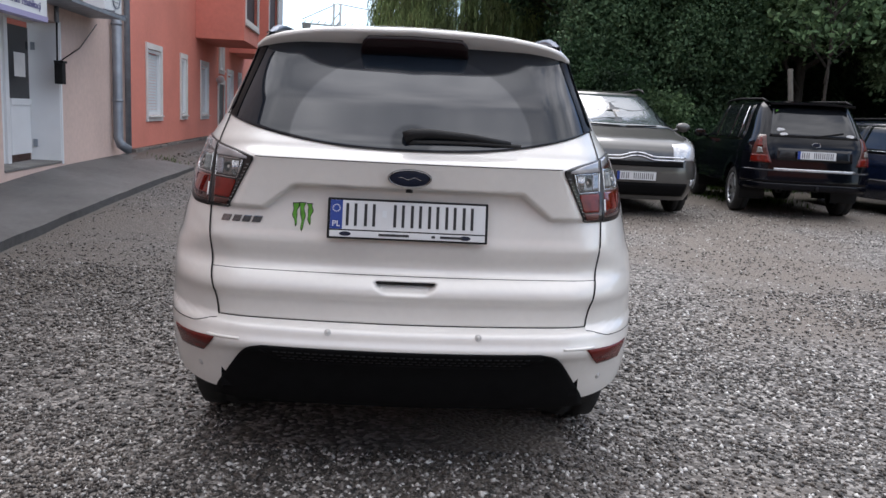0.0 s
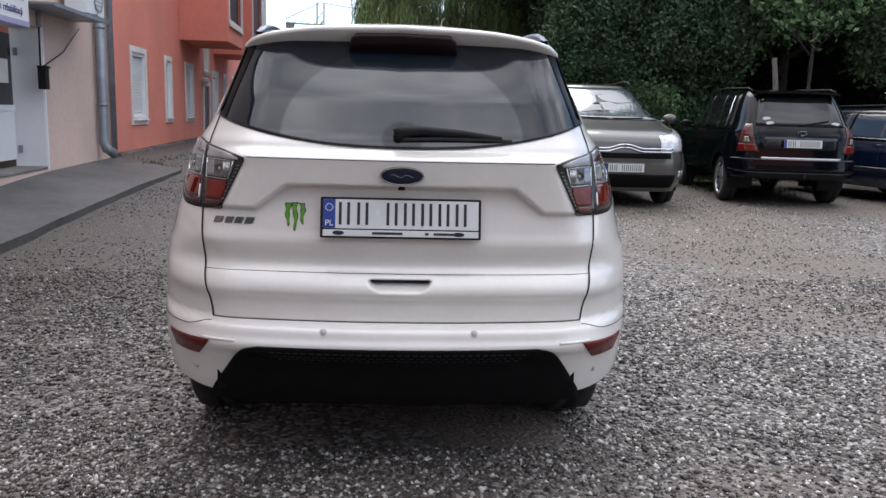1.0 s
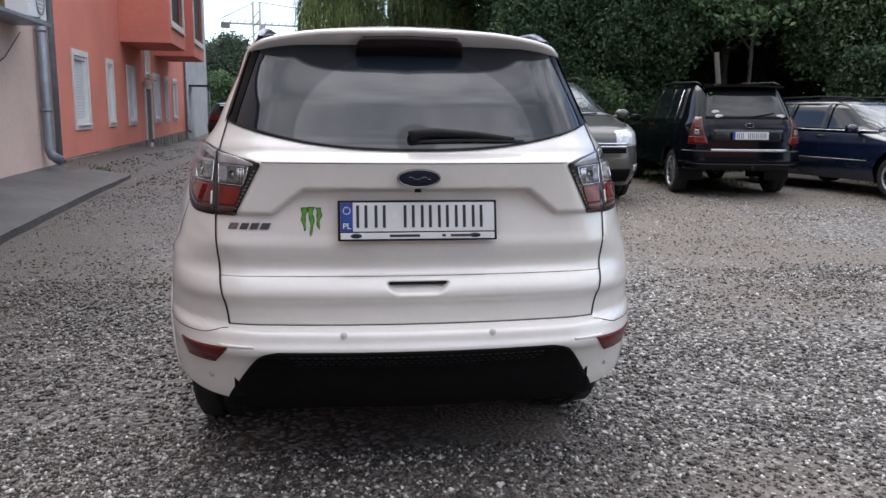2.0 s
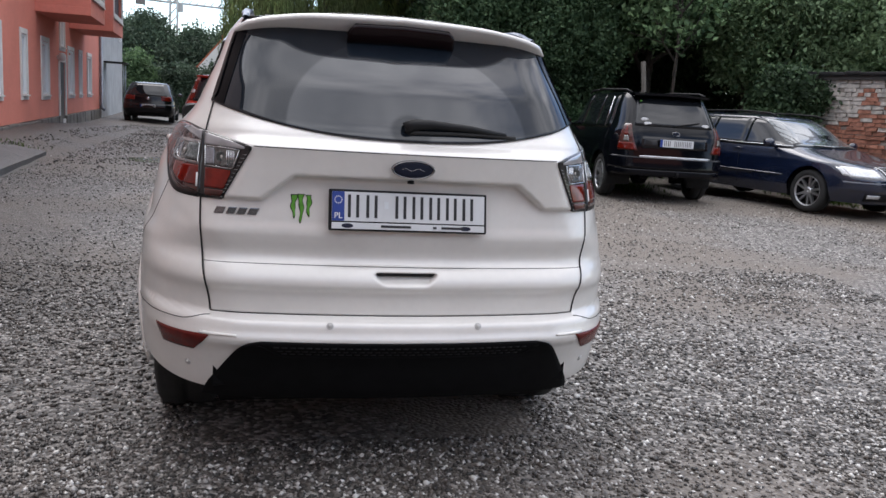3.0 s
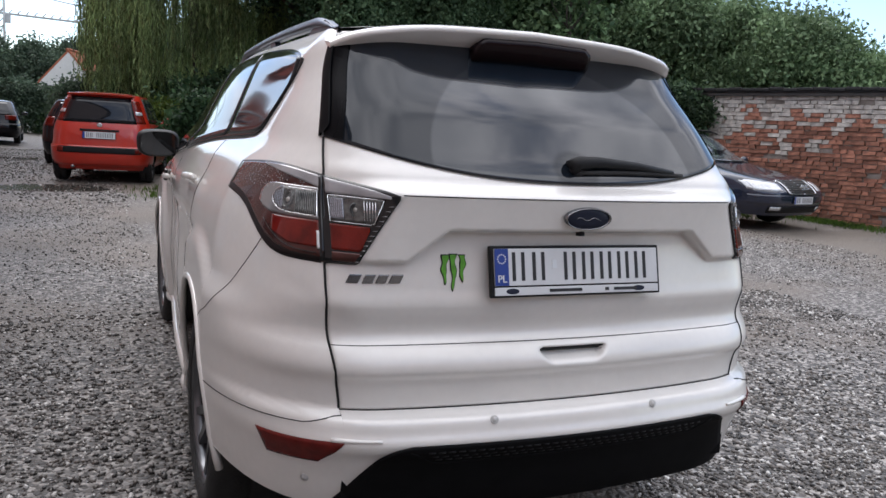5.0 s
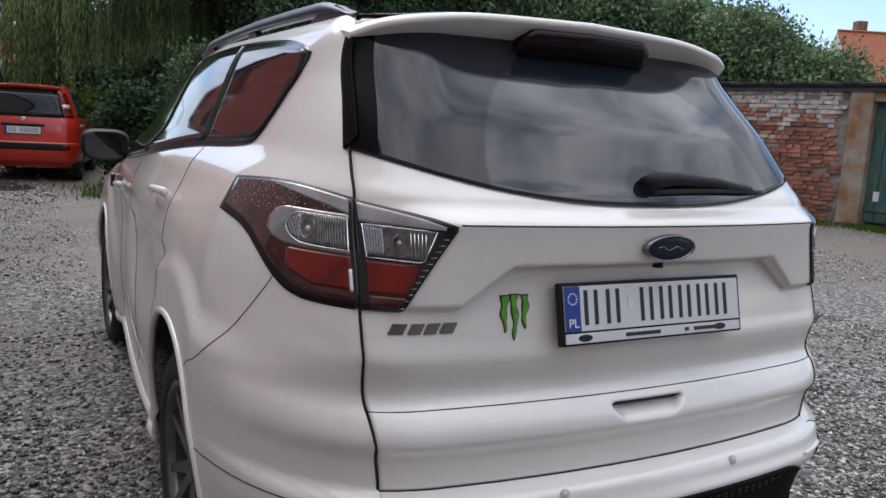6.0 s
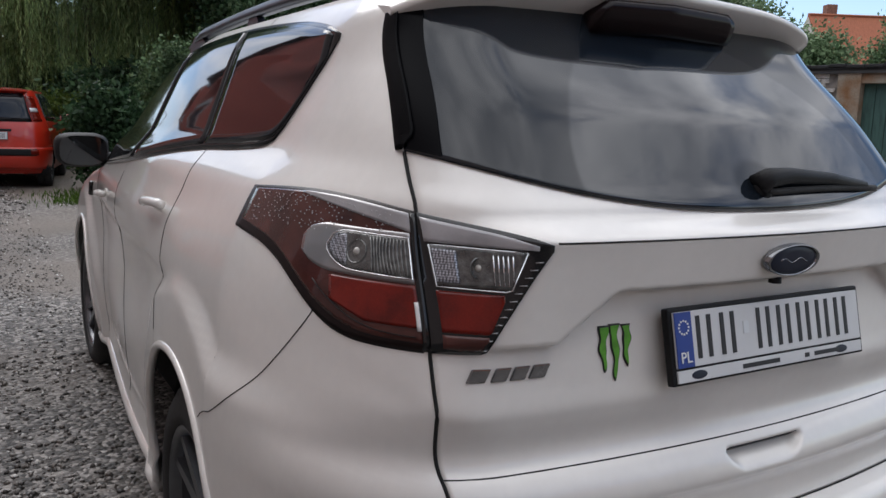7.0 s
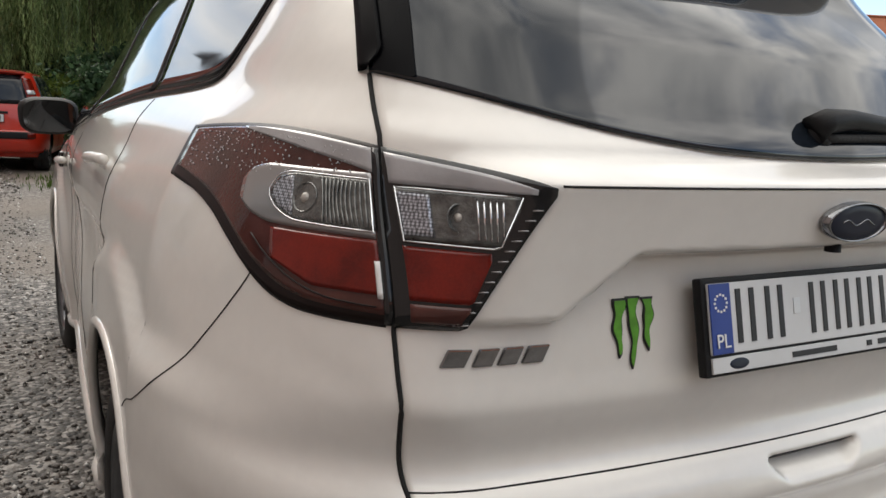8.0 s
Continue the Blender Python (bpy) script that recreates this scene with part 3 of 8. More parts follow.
cp = thing("porch_canopy", "flat dark canopy on thin posts over a side door", "canopy", GREY @ Matrix.Translation((7.6, 0.06, 0.2)))
part("roof_plate", box(0, 0.4, 2.0, 1.1, 0.8, 0.06, 0.01), M_BLACK, cp)
part("post", mesh_of("post", *tube([(-0.45, 0.7, 0), (-0.45, 0.7, 1.96)], 0.02)), M_ZINC, cp)
part("post", mesh_of("post", *tube([(0.45, 0.7, 0), (0.45, 0.7, 1.96)], 0.02)), M_ZINC, cp)

# beige house, nearer
Y0B = -3.0
BEI = wall_pose(14.36)


def alb(y):
    return (14.36 - y) * math.sqrt(1 + 0.063 ** 2)


bdoor = (9.45, 11.25)
bw = wall_with_holes("wall_beige", alb(Y0B), 0.1, 6.2, 0.4,
                     [(alb(bdoor[1]), alb(bdoor[0]), 0.42, 2.26), (alb(9.0), alb(8.0), 1.2, 2.6), (alb(6.2), alb(5.0), 1.2, 2.6)], M_BEIGE, BEI)
tagged(bw, "beige pink plastered house wall", "wall", kind="structure")
facade_window(BEI, alb(8.5), 1.2, 1.0, 1.4, False)
facade_window(BEI, alb(5.6), 1.2, 1.2, 1.4, False)
part("roof", box(alb(Y0B) / 2, -2.95, 6.35, alb(Y0B) + 0.5, 6.2, 0.3, 0.02), M_ROOF, m=BEI)
tagged(bpy.data.objects["roof.001"], "dark roof edge of the beige house", "roof", kind="structure")


# ---- a car body as a surface round its plan outline ----
class Shell:
    """Outline at each height: rear, rear corner, side, front corner, front. Car points along +y, x to its right."""

    def __init__(self, y0, bow, xa, cx, cy, w, by, yf, side=None, rear=None):
        self.y0, self.bow, self.xa, self.cx, self.cy, self.w, self.by, self.yf = y0, bow, xa, cx, cy, w, by, yf
        self.side = side or (lambda y, z: 0.0)
        self.rear = rear or (lambda x, z: 0.0)

    def at(self, a, z):
        """A point of the right half (x >= 0) at outline place a (0 rear middle, 1..2 rear corner, 2..3 side, 3..4 front corner, 5 front middle)."""
        w, by, yf = self.w(z), self.by(z), self.yf(z)
        if a <= 2.0:
            xa = self.xa(z)
            y0, k = self.y0(z), self.bow(z)
            if a <= 1.0:
                x = xa * a
                return (x, y0 + k * x * x - self.rear(x, z), z)
            ya = y0 + k * xa * xa
            t = a - 1.0
            ax, ay = xa, ya
            bx, byy = w + self.side(by, z), by
            c_x, c_y = self.cx(z), ya + self.cy(z)
            x = (1 - t) ** 2 * ax + 2 * t * (1 - t) * c_x + t * t * bx
            y = (1 - t) ** 2 * ay + 2 * t * (1 - t) * c_y + t * t * byy
            return (x, y - self.rear(x, z) * (1 - t) ** 2, z)
        r = 0.55
        ye = yf - r
        if a <= 3.0:
            y = by + (ye - by) * (a - 2.0)
            return (w + self.side(y, z), y, z)
        wx = w + self.side(ye, z)
        xf = wx * 0.62
        if a <= 4.0:
            t = a - 3.0
            x = (1 - t) ** 2 * wx + 2 * t * (1 - t) * wx * 0.97 + t * t * xf
            y = (1 - t) ** 2 * ye + 2 * t * (1 - t) * (yf - 0.08) + t * t * (yf - 0.03)
            return (x, y, z)
        t = a - 4.0
        return (xf * (1 - t), yf - 0.03 * (1 - t) ** 2, z)

    def a_of_x(self, x, z):
        lo, hi = 0.0, 2.0
        for _ in range(26):
            md = (lo + hi) / 2
            if self.at(md, z)[0] < x:
                lo = md
            else:
                hi = md
        return (lo + hi) / 2

    def a_of_y(self, y, z):
        by = self.by(z)
        ye = self.yf(z) - 0.55
        if by <= y <= ye:
            return 2.0 + (y - by) / (ye - by)
        lo, hi = (1.0, 2.0) if y < by else (3.0, 5.0)
        for _ in range(26):
            md = (lo + hi) / 2
            if self.at(md, z)[1] < y:
                lo = md
            else:
                hi = md
        return (lo + hi) / 2

    def side_at(self, y, z, off=0.0):
        p = Vector(self.at(self.a_of_y(y, z), z))
        return p + self.normal(self.a_of_y(y, z), z) * off if off else p

    def rear_at(self, x, z, off=0.0):
        s = 1 if x >= 0 else -1
        a = self.a_of_x(abs(x), z)
        p = Vector(self.at(a, z))
        if off:
            p += self.normal(a, z) * off
        return Vector((p.x * s, p.y, p.z))

    def normal(self, a, z):
        e = 0.004
        du = Vector(self.at(a + e, z)) - Vector(self.at(max(a - e, 0), z))
        dv = Vector(self.at(a, z + e)) - Vector(self.at(a, z - e))
        n = du.cross(dv)
        if n.length < 1e-9:
            return Vector((0, -1, 0))
        return n.normalized()

    def cap(self, ztop, h, n=26, power=3.0, rings=9, yc=None):
        """The roof: rings that shrink to the middle and rise."""
        ring = [self.at(5.0 * k / n, ztop) for k in range(n + 1)]
        full = ring + [(-x, y, z) for x, y, z in ring[-2:0:-1]]
        ymid = yc or (ring[0][1] + ring[-1][1]) / 2
        verts, faces = [], []
        for j in range(rings + 1):
            s = j / rings
            for x, y, z in full:
                verts.append((x * (1 - s), ymid + (y - ymid) * (1 - s * 0.999), ztop + h * (1 - (1 - s) ** power)))
        m = len(full)
        for j in range(rings):
            for i in range(m):
                a, b = j * m + i, j * m + (i + 1) % m
                faces.append((a, b, b + m, a + m))
        return verts, faces


def mirrored(vf):
    v, f = vf
    return [(-p[0], p[1], p[2]) for p in v], [tuple(reversed(q)) for q in f]


def thick(vf, direction, depth):
    """Gives a patch grid a rim: its border is drawn back along direction by depth."""
    v, f = vf
    count = {}
    for q in f:
        for k in range(len(q)):
            e = (q[k], q[(k + 1) % len(q)])
            count[e] = count.get(e, 0) + 1
    border = [e for e in count if (e[1], e[0]) not in count]
    v = list(v)
    back = {}
    d = Vector(direction) * depth
    for a, b in border:
        for i in (a, b):
            if i not in back:
                back[i] = len(v)
                v.append(tuple(Vector(v[i]) + d))
    f = list(f) + [(b, a, back[a], back[b]) for a, b in border]
    return v, f


def moved(vf, dx=0.0, dy=0.0, dz=0.0):
    return [(p[0] + dx, p[1] + dy, p[2] + dz) for p in vf[0]], vf[1]


# ---- the white car ----
KY = 4.75                       # the car's base point along the yard
AXR, AXF, WR = 3.70, 6.39, 0.352    # axles and tyre radius
ARCH = 0.448

k_y0 = curve(0.20, 2.98, 0.27, 2.87, 0.36, 2.80, 0.46, 2.760, 0.51, 2.735, 0.535, 2.716, 0.550, 2.712, 0.575, 2.721, 0.60, 2.728, 0.610, 2.736, 0.617, 2.756, 0.6225, 2.780,
             0.68, 2.778, 0.702, 2.772, 0.716, 2.762, 0.726, 2.760, 0.784, 2.790, 0.79, 2.799, 0.82, 2.812, 0.87, 2.801, 0.888, 2.798, 0.93, 2.806, 1.05, 2.821, 1.165, 2.818, 1.20, 2.812, 1.25, 2.848, 1.30, 2.887, 1.40, 2.966, 1.50, 3.046, 1.58, 3.11, 1.62, 3.15)
k_bow = curve(0.2, 0.15, 0.64, 0.14, 0.80, 0.12, 1.0, 0.10, 1.16, 0.15, 1.3, 0.16, 1.6, 0.18)
k_xa = curve(0.2, 0.50, 0.64, 0.52, 0.80, 0.56, 1.0, 0.56, 1.16, 0.50, 1.3, 0.48, 1.5, 0.42, 1.62, 0.38)
k_cx = curve(0.2, 0.785, 0.35, 0.82, 0.6, 0.842, 0.8, 0.832, 1.0, 0.785, 1.17, 0.74, 1.3, 0.71, 1.5, 0.625, 1.56, 0.60, 1.62, 0.56)
k_cy = curve(0.2, 0.05, 0.6, 0.05, 0.8, 0.04, 1.0, 0.035, 1.17, 0.05, 1.3, 0.06, 1.62, 0.05)
k_w = curve(0.2, 0.785, 0.3, 0.846, 0.45, 0.880, 0.6, 0.887, 0.79, 0.880, 0.9, 0.872, 1.0, 0.860, 1.1, 0.836, 1.16, 0.818, 1.207, 0.80, 1.24, 0.775, 1.279, 0.742, 1.35, 0.708, 1.506, 0.633, 1.575, 0.585, 1.62, 0.54)
k_by = curve(0.2, 3.30, 0.5, 3.33, 0.8, 3.36, 1.0, 3.40, 1.2, 3.42, 1.3, 3.45, 1.5, 3.44, 1.56, 3.40, 1.62, 3.38)
k_yf = curve(0.2, 7.1, 0.5, 7.22, 0.75, 7.2, 0.95, 7.0, 1.04, 6.6, 1.10, 6.15, 1.16, 5.95, 1.35, 5.62, 1.5, 5.32, 1.58, 5.1, 1.62, 4.9)
k_seam = curve(0.2, 0.63, 0.62, 0.632, 0.775, 0.657, 0.95, 0.669, 1.0, 0.669, 1.18, 0.661, 1.29, 0.641, 1.40, 0.613, 1.50, 0.586, 1.56, 0.566, 1.62, 0.535)


def k_side(y, z):
    """Doors lie in between the arches; the sides draw in towards the front."""
    doors = ss((y - 3.75) / 0.6) * (1 - ss((y - 5.6) / 0.5))
    low = ss((z - 0.25) / 0.15) * (1 - ss((z - 0.78) / 0.32))
    wedge = 0.012 * ss((z - 0.93) / 0.05) * (1 - ss((z - 1.06) / 0.1))
    d = -0.045 * doors * low + wedge * ss((y - 3.4) / 0.5)
    for ax in (AXR, AXF):
        r = math.hypot(y - ax, z - WR)
        d += 0.022 * ss((0.63 - r) / 0.055) * ss((r - 0.2) / 0.1)
    house = -0.025 * (1 - ss((y - 3.35) / 1.1)) * ss((z - 1.05) / 0.2) * (1 - 0.9 * ss((z - 1.44) / 0.12))
    return d + house - 0.12 * ss((y - 4.3) / 2.4)


def k_crest(x):
    x = abs(x)
    return 1.076 - 0.081 * min(max((x - 0.375) / 0.105, 0.0), 1.0)


def k_rear(x, z):
    """The raised panel between the lamps, over the plate recess, and the lip of the bumper."""
    x = abs(x)
    d = (0.026 + 0.036 * min(max((z - 0.995) / 0.17, 0.0), 1.0)) * ss((z - k_crest(x) + 0.006) / 0.014) * (1 - ss((z - 1.165) / 0.04)) * (1 - 0.55 * ss((x - 0.52) / 0.13))
    if 0.71 < z < 0.775 and x < 0.13:
        half = 0.072 + 0.034 * ss((z - 0.72) / 0.045)
        d -= 0.040 * ss((half - x) / 0.012) * ss((z - 0.722) / 0.046) * ss((0.769 - z) / 0.006)
    # soft ridge that runs level under the plate and climbs to the lamp at the corner
    zc = 0.893 + 0.115 * ss((x - 0.62) / 0.19)
    if x > 0.56 and 0.7 < z < 1.05:
        up, dn = (z - zc) / 0.11, (zc - z) / 0.05
        d += 0.009 * ss((x - 0.56) / 0.08) * ((1 - ss(up)) if up > 0 else (1 - ss(dn)))
    return d


KS = Shell(k_y0, k_bow, k_xa, k_cx, k_cy, k_w, k_by, k_yf, k_side, k_rear)
suv = thing("sport_utility_car", "pearl white compact SUV with privacy glass, parked on the gravel", "car", Matrix.Translation((0, KY, 0)))


def kpart(name, vf, material, parent=suv, label="", smooth=True, m=None):
    """A part of the white car; its coordinates are the yard's."""
    v, f = vf
    return part(name, mesh_of(name, [(p[0], p[1] - KY, p[2]) for p in v], f, smooth), material, parent, label, m)


def k_glass_bot(u):
    return 1.200 + 0.092 * abs(u) ** 2.3


# tailgate skin: from the bumper to the window's lower edge
def k_gate(u, v):
    z1 = k_glass_bot(u) + 0.006
    z = 0.6238 + (z1 - 0.6238) * v
    return KS.rear_at(u * (k_seam(z) - 0.003), z)


gate_u = list(np.linspace(-1, 1, 181))
tailgate = kpart("tailgate", thick(grid(k_gate, gate_u, list(np.linspace(0, 1, 112))), (0, 1, 0), 0.02), M_PEARL)


# rear window: lower glass edge curved, upper edge under the spoiler
def k_rglass(u, v):
    z0 = k_glass_bot(u)
    z = z0 + (1.585 - z0) * v
    p = KS.rear_at(u * (k_seam(z) - 0.004), z, 0.004)
    p.y += 0.055 * ss((z - 1.35) / 0.18) * (1 - abs(u) ** 4)
    return p


rear_window = kpart("rear_window", thick(grid(k_rglass, list(np.linspace(-1, 1, 61)), list(np.linspace(0, 1, 34))), (0, 1, 0), 0.015), M_REARGLASS, label="dark tinted rear window, dusty outside the wiper's arc")


# bumper: middle and two wrapped corners
def k_bump_mid(u, v):
    z = 0.350 + (0.6222 - 0.350) * v
    return KS.rear_at(u * k_seam(z), z)


def k_corner_top(q):
    """Upper edge of the bumper corner from the tailgate gap (q=0) to the wheel arch (q=1)."""
    if q < 0.52:
        return 0.988 + 0.045 * ss(q / 0.52)
    t = (q - 0.52) / 0.48
    return 1.033 - 0.265 * (1.25 * t - 0.25 * t * t)


def k_corner_place(q, z):
    reach = ARCH ** 2 - (z - WR) ** 2
    end = min(3.378, AXR - math.sqrt(reach)) if reach > 0 else 3.378
    a0, a1 = KS.a_of_x(k_seam(z), z), KS.a_of_y(end, z)
    return a0 + (a1 - a0) * q


def k_corner_low(q):
    return 0.350 + 0.055 * q ** 1.5


def k_bump_side(u, v):
    z0, z1 = k_corner_low(u), k_corner_top(u)
    z = z0 + (z1 - z0) * v
    return KS.at(k_corner_place(u, z), z)


def k_quarter(u, v):
    z0 = k_corner_top(u)
    z = z0 + (1.60 - z0) * v
    return KS.at(k_corner_place(u, z), z)


qu, qv = list(np.linspace(0, 1, 46)), list(np.linspace(0, 1, 60))
side_v = grid(k_bump_side, qu, qv)
kpart("rear_bumper", join(grid(k_bump_mid, gate_u[::2], list(np.linspace(0, 1, 52))), side_v, mirrored(side_v)), M_PEARL, label="white rear bumper with a black lower valance")
quarter_v = grid(k_quarter, qu, list(np.linspace(0, 1, 70)))


# sides from the rear arch to the nose, arches cut out
def k_side_vf(y0, y1, z0, z1, ny, nz):
    ys, zs = np.linspace(y0, y1, ny), np.linspace(z0, z1, nz)
    cy = (y1 - y0) / (ny - 1)

    def fn(y, z):
        for ax in (AXR, AXF):
            dy, dz = y - ax, z - WR
            r = math.hypot(dy, dz)
            if abs(r - ARCH) < cy * 0.75:
                y, z = ax + dy * ARCH / r, WR + dz * ARCH / r
        return KS.at(min(KS.a_of_y(y, z), 3.0), z)

    def keep(f, vv):
        cyy = sum(vv[i][1] for i in f) / 4
        czz = sum(vv[i][2] for i in f) / 4
        return all(math.hypot(cyy - ax, czz - WR) > ARCH for ax in (AXR, AXF))
    return grid(fn, list(ys), list(zs), keep)


def side_pair(name, *args):
    vf = k_side_vf(*args)
    kpart(name, vf, M_PEARL)
    kpart(name, mirrored(vf), M_PEARL)


qs = k_side_vf(3.378, 3.93, 0.25, 1.60, 34, 84)
for q in (join(quarter_v, qs), mirrored(join(quarter_v, qs))):
    kpart("rear_quarter_panel", q, M_PEARL)
side_pair("rear_door", 3.935, 4.84, 0.25, 1.60, 50, 84)
side_pair("front_door", 4.845, 5.75, 0.25, 1.60, 50, 84)


def k_front(a, z):
    ye = k_yf(z) - 0.55
    if a < 3.0:
        y = min(5.755, ye) + (ye - min(5.755, ye)) * (a - 2.0)
        for ax in (AXF,):
            dy, dz = y - ax, z - WR
            r = math.hypot(dy, dz)
            if abs(r - ARCH) < 0.02:
                y, z = ax + dy * ARCH / r, WR + dz * ARCH / r
        return KS.at(min(KS.a_of_y(y, z), 3.0), z)
    return KS.at(a, z)


def k_front_keep(f, vv):
    return math.hypot(sum(vv[i][1] for i in f) / 4 - AXF, sum(vv[i][2] for i in f) / 4 - WR) > ARCH


fv = grid(k_front, list(np.linspace(2, 3, 44)) + list(np.linspace(3.05, 5, 30)), list(np.linspace(0.25, 1.60, 80)), k_front_keep)
kpart("front_body", join(fv, mirrored(fv)), M_PEARL)
kpart("roof", KS.cap(1.60, 0.058), M_PEARL)
kpart("underbody", thick(([(-0.62, 2.84, 0.37), (0.62, 2.84, 0.37), (0.60, 3.05, 0.235), (-0.60, 3.05, 0.235), (0.6, 7.0, 0.19), (-0.6, 7.0, 0.19)], [(0, 1, 2, 3), (3, 2, 4, 5)]), (0, 0, 1), 0.2), M_VALANCE, smooth=False)


# wheel houses and wheels
def wheel(parent, pos, r, w, alloy, dark, spokes=10, m=None, place=""):
    """A wheel: tyre with tread shoulders, rim, spokes, hub. Local x is the axle, outside at +x."""
    hub = part("wheel", mesh_of("hub", *lathe([(-0.02, 0.0), (w * 0.37, 0.001), (w * 0.38, 0.03), (w * 0.33, 0.062), (-0.02, 0.062)], 20)), alloy, parent, m=m or Matrix.Translation(pos))
    part("tyre", mesh_of("tyre", *lathe([(-w / 2, r * 0.70), (-w / 2, r * 0.9), (-w * 0.42, r * 0.985), (-w * 0.2, r), (-0.012, r), (-0.01, r - 0.008), (0.01, r - 0.008), (0.012, r), (w * 0.2, r),
                                         (w * 0.42, r * 0.985), (w / 2, r * 0.9), (w / 2 + 0.006, r * 0.82), (w / 2, r * 0.72), (w * 0.42, r * 0.69), (-w / 2, r * 0.70)], 56)), M_RUBBER, hub)
    part("rim", mesh_of("rim", *lathe([(-w * 0.45, r * 0.70), (-w * 0.45, r * 0.64), (0.02, r * 0.6), (w * 0.36, r * 0.655)], 48)), dark, hub)
    part("rim_lip", mesh_of("rim_lip", *lathe([(w * 0.34, r * 0.655), (w * 0.44, r * 0.66), (w * 0.49, r * 0.70), (w * 0.47, r * 0.725), (w * 0.40, r * 0.72)], 48)), alloy, hub)
    bm = bmesh.new()
    for k in range(spokes):
        q = 2 * math.pi * (k + (0.12 if k % 2 else -0.12)) / spokes
        mm = Matrix.Rotation(q, 4, 'X')
        vs = [bm.verts.new(mm @ Vector(p)) for p in ((w * 0.34, -0.020, 0.05), (w * 0.34, 0.020, 0.05), (w * 0.43, 0.012, r * 0.67), (w * 0.43, -0.012, r * 0.67),
                                                     (w * 0.10, -0.024, 0.05), (w * 0.10, 0.024, 0.05), (w * 0.28, 0.017, r * 0.66), (w * 0.28, -0.017, r * 0.66))]
        for q4 in ((0, 1, 2, 3), (7, 6, 5, 4), (0, 4, 5, 1), (1, 5, 6, 2), (2, 6, 7, 3), (3, 7, 4, 0)):
            bm.faces.new([vs[i] for i in q4])
    bmesh.ops.recalc_face_normals(bm, faces=bm.faces)
    part("spokes", bm, alloy, hub)
    part("brake_disc", mesh_of("brake_disc", *lathe([(-0.03, 0.0), (-0.03, r * 0.5), (-0.045, r * 0.5)], 32)), dark, hub)
    return hub


for sx in (-1, 1):
    for ay in (AXR, AXF):
        wheel(suv, None, WR, 0.235, M_SUVALLOY, M_ALLOYDARK, 10, m=Matrix.Translation((sx * (0.745 if ay == AXR else 0.655), ay - KY, WR)) @ (Matrix() if sx > 0 else Matrix.Rotation(math.pi, 4, 'Z')))

        def house(u, v, ay=ay, sx=sx):
            q = math.pi * u
            return (sx * (0.48 + (0.33 if ay == AXR else 0.24) * v), ay + ARCH * math.cos(q), WR + ARCH * math.sin(q))
        kpart("wheel_liner", grid(house, list(np.linspace(-0.1, 0.99, 24)), [0, 1]), M_BLACK)

        def lip(q, ay=ay, sx=sx):
            y, z = ay + (ARCH + 0.004) * math.cos(q), WR + (ARCH + 0.004) * math.sin(q)
            p = KS.side_at(y, z)
            return (sx * (p.x - 0.004), p.y, p.z)
        kpart("arch_lip", tube([lip(q) for q in np.linspace(-0.14, math.pi + (0.06 if ay == AXR else 0.14), 40)], 0.012, 8), M_PEARL)


# panel gaps of the white car
def gap(points, r=0.003, name="panel_gap"):
    return kpart(name, tube(points, r, 6), M_GAP)


def both(fn):
    fn(1)
    fn(-1)


def flip(p, s):
    return (p[0] * s, p[1], p[2])


def k_gaps(s):
    zs = np.linspace(0.622, 1.292, 44)
    gap([flip(KS.rear_at(k_seam(z), z, -0.0005), s) for z in zs], 0.0034)
    qs_ = np.linspace(0.50, 1.0, 22)
    gap([flip(Vector(KS.at(k_corner_place(q, k_corner_top(q)), k_corner_top(q))), s) for q in qs_] + [flip(KS.side_at(y, z), s) for y, z in ((3.40, 0.757), (3.42, 0.742))], 0.0013)

    def low(q):
        z = 0.616 - 0.022 * ss(q / 0.25) - 0.016 * max(0.0, (q - 0.25) / 0.75)
        return flip(Vector(KS.at(k_corner_place(q, z), z)), s)
    gap([low(q) for q in np.linspace(0, 1, 24)], 0.0015)
    for y in (3.9325, 4.8425, 5.7525):
        z1 = 1.25 if y < 4.5 else 1.14
        gap([flip(KS.side_at(y, z), s) for z in np.linspace(0.34 if y > 4.5 else 0.80, z1, 30)], 0.0013)


both(k_gaps)
gap([KS.rear_at(u * 0.632, 0.623, -0.001) for u in np.linspace(-1, 1, 40)], 0.0026)
gap([KS.rear_at(u * k_seam(0.79), 0.787, -0.0005) for u in np.linspace(-1, 1, 50)], 0.0017)
gap([KS.rear_at(x, 1.166 + 0.001 * abs(x), 0.0) for x in np.linspace(-0.505, 0.505, 60)], 0.0017)


# tailgate grip: black strip paints in the shade under its top edge
def k_grip_shade(u, v):
    z = 0.757 + 0.011 * v
    x = u * (0.092 + 0.010 * v)
    p = KS.rear_at(0.115, 0.76)
    return Vector((x, p.y + 0.010 + 0.012 * (1 - v), z))


kpart("grip_slot", thick(grid(k_grip_shade, list(np.linspace(-1, 1, 21)), [0, 0.5, 1]), (0, 1, 0), 0.02), M_BLACK)


# tail lamps
def lamp_bot_in(x):
    return 0.988 if x > 0.60 else 0.988 + (0.60 - x) / 0.089 * 0.167


def lamp_top_in(x):
    return 1.164 + (x - 0.511) * 0.235


lamp_bot_q = curve(0, 0.989, 0.29, 0.993, 0.39, 1.001, 0.52, 1.028, 0.61, 1.060, 0.70, 1.090, 0.80, 1.110, 0.90, 1.121, 1.0, 1.130)


def lamp_top_q(q):
    return 1.200 + 0.014 * math.sin(math.pi * q) + 0.007 * q


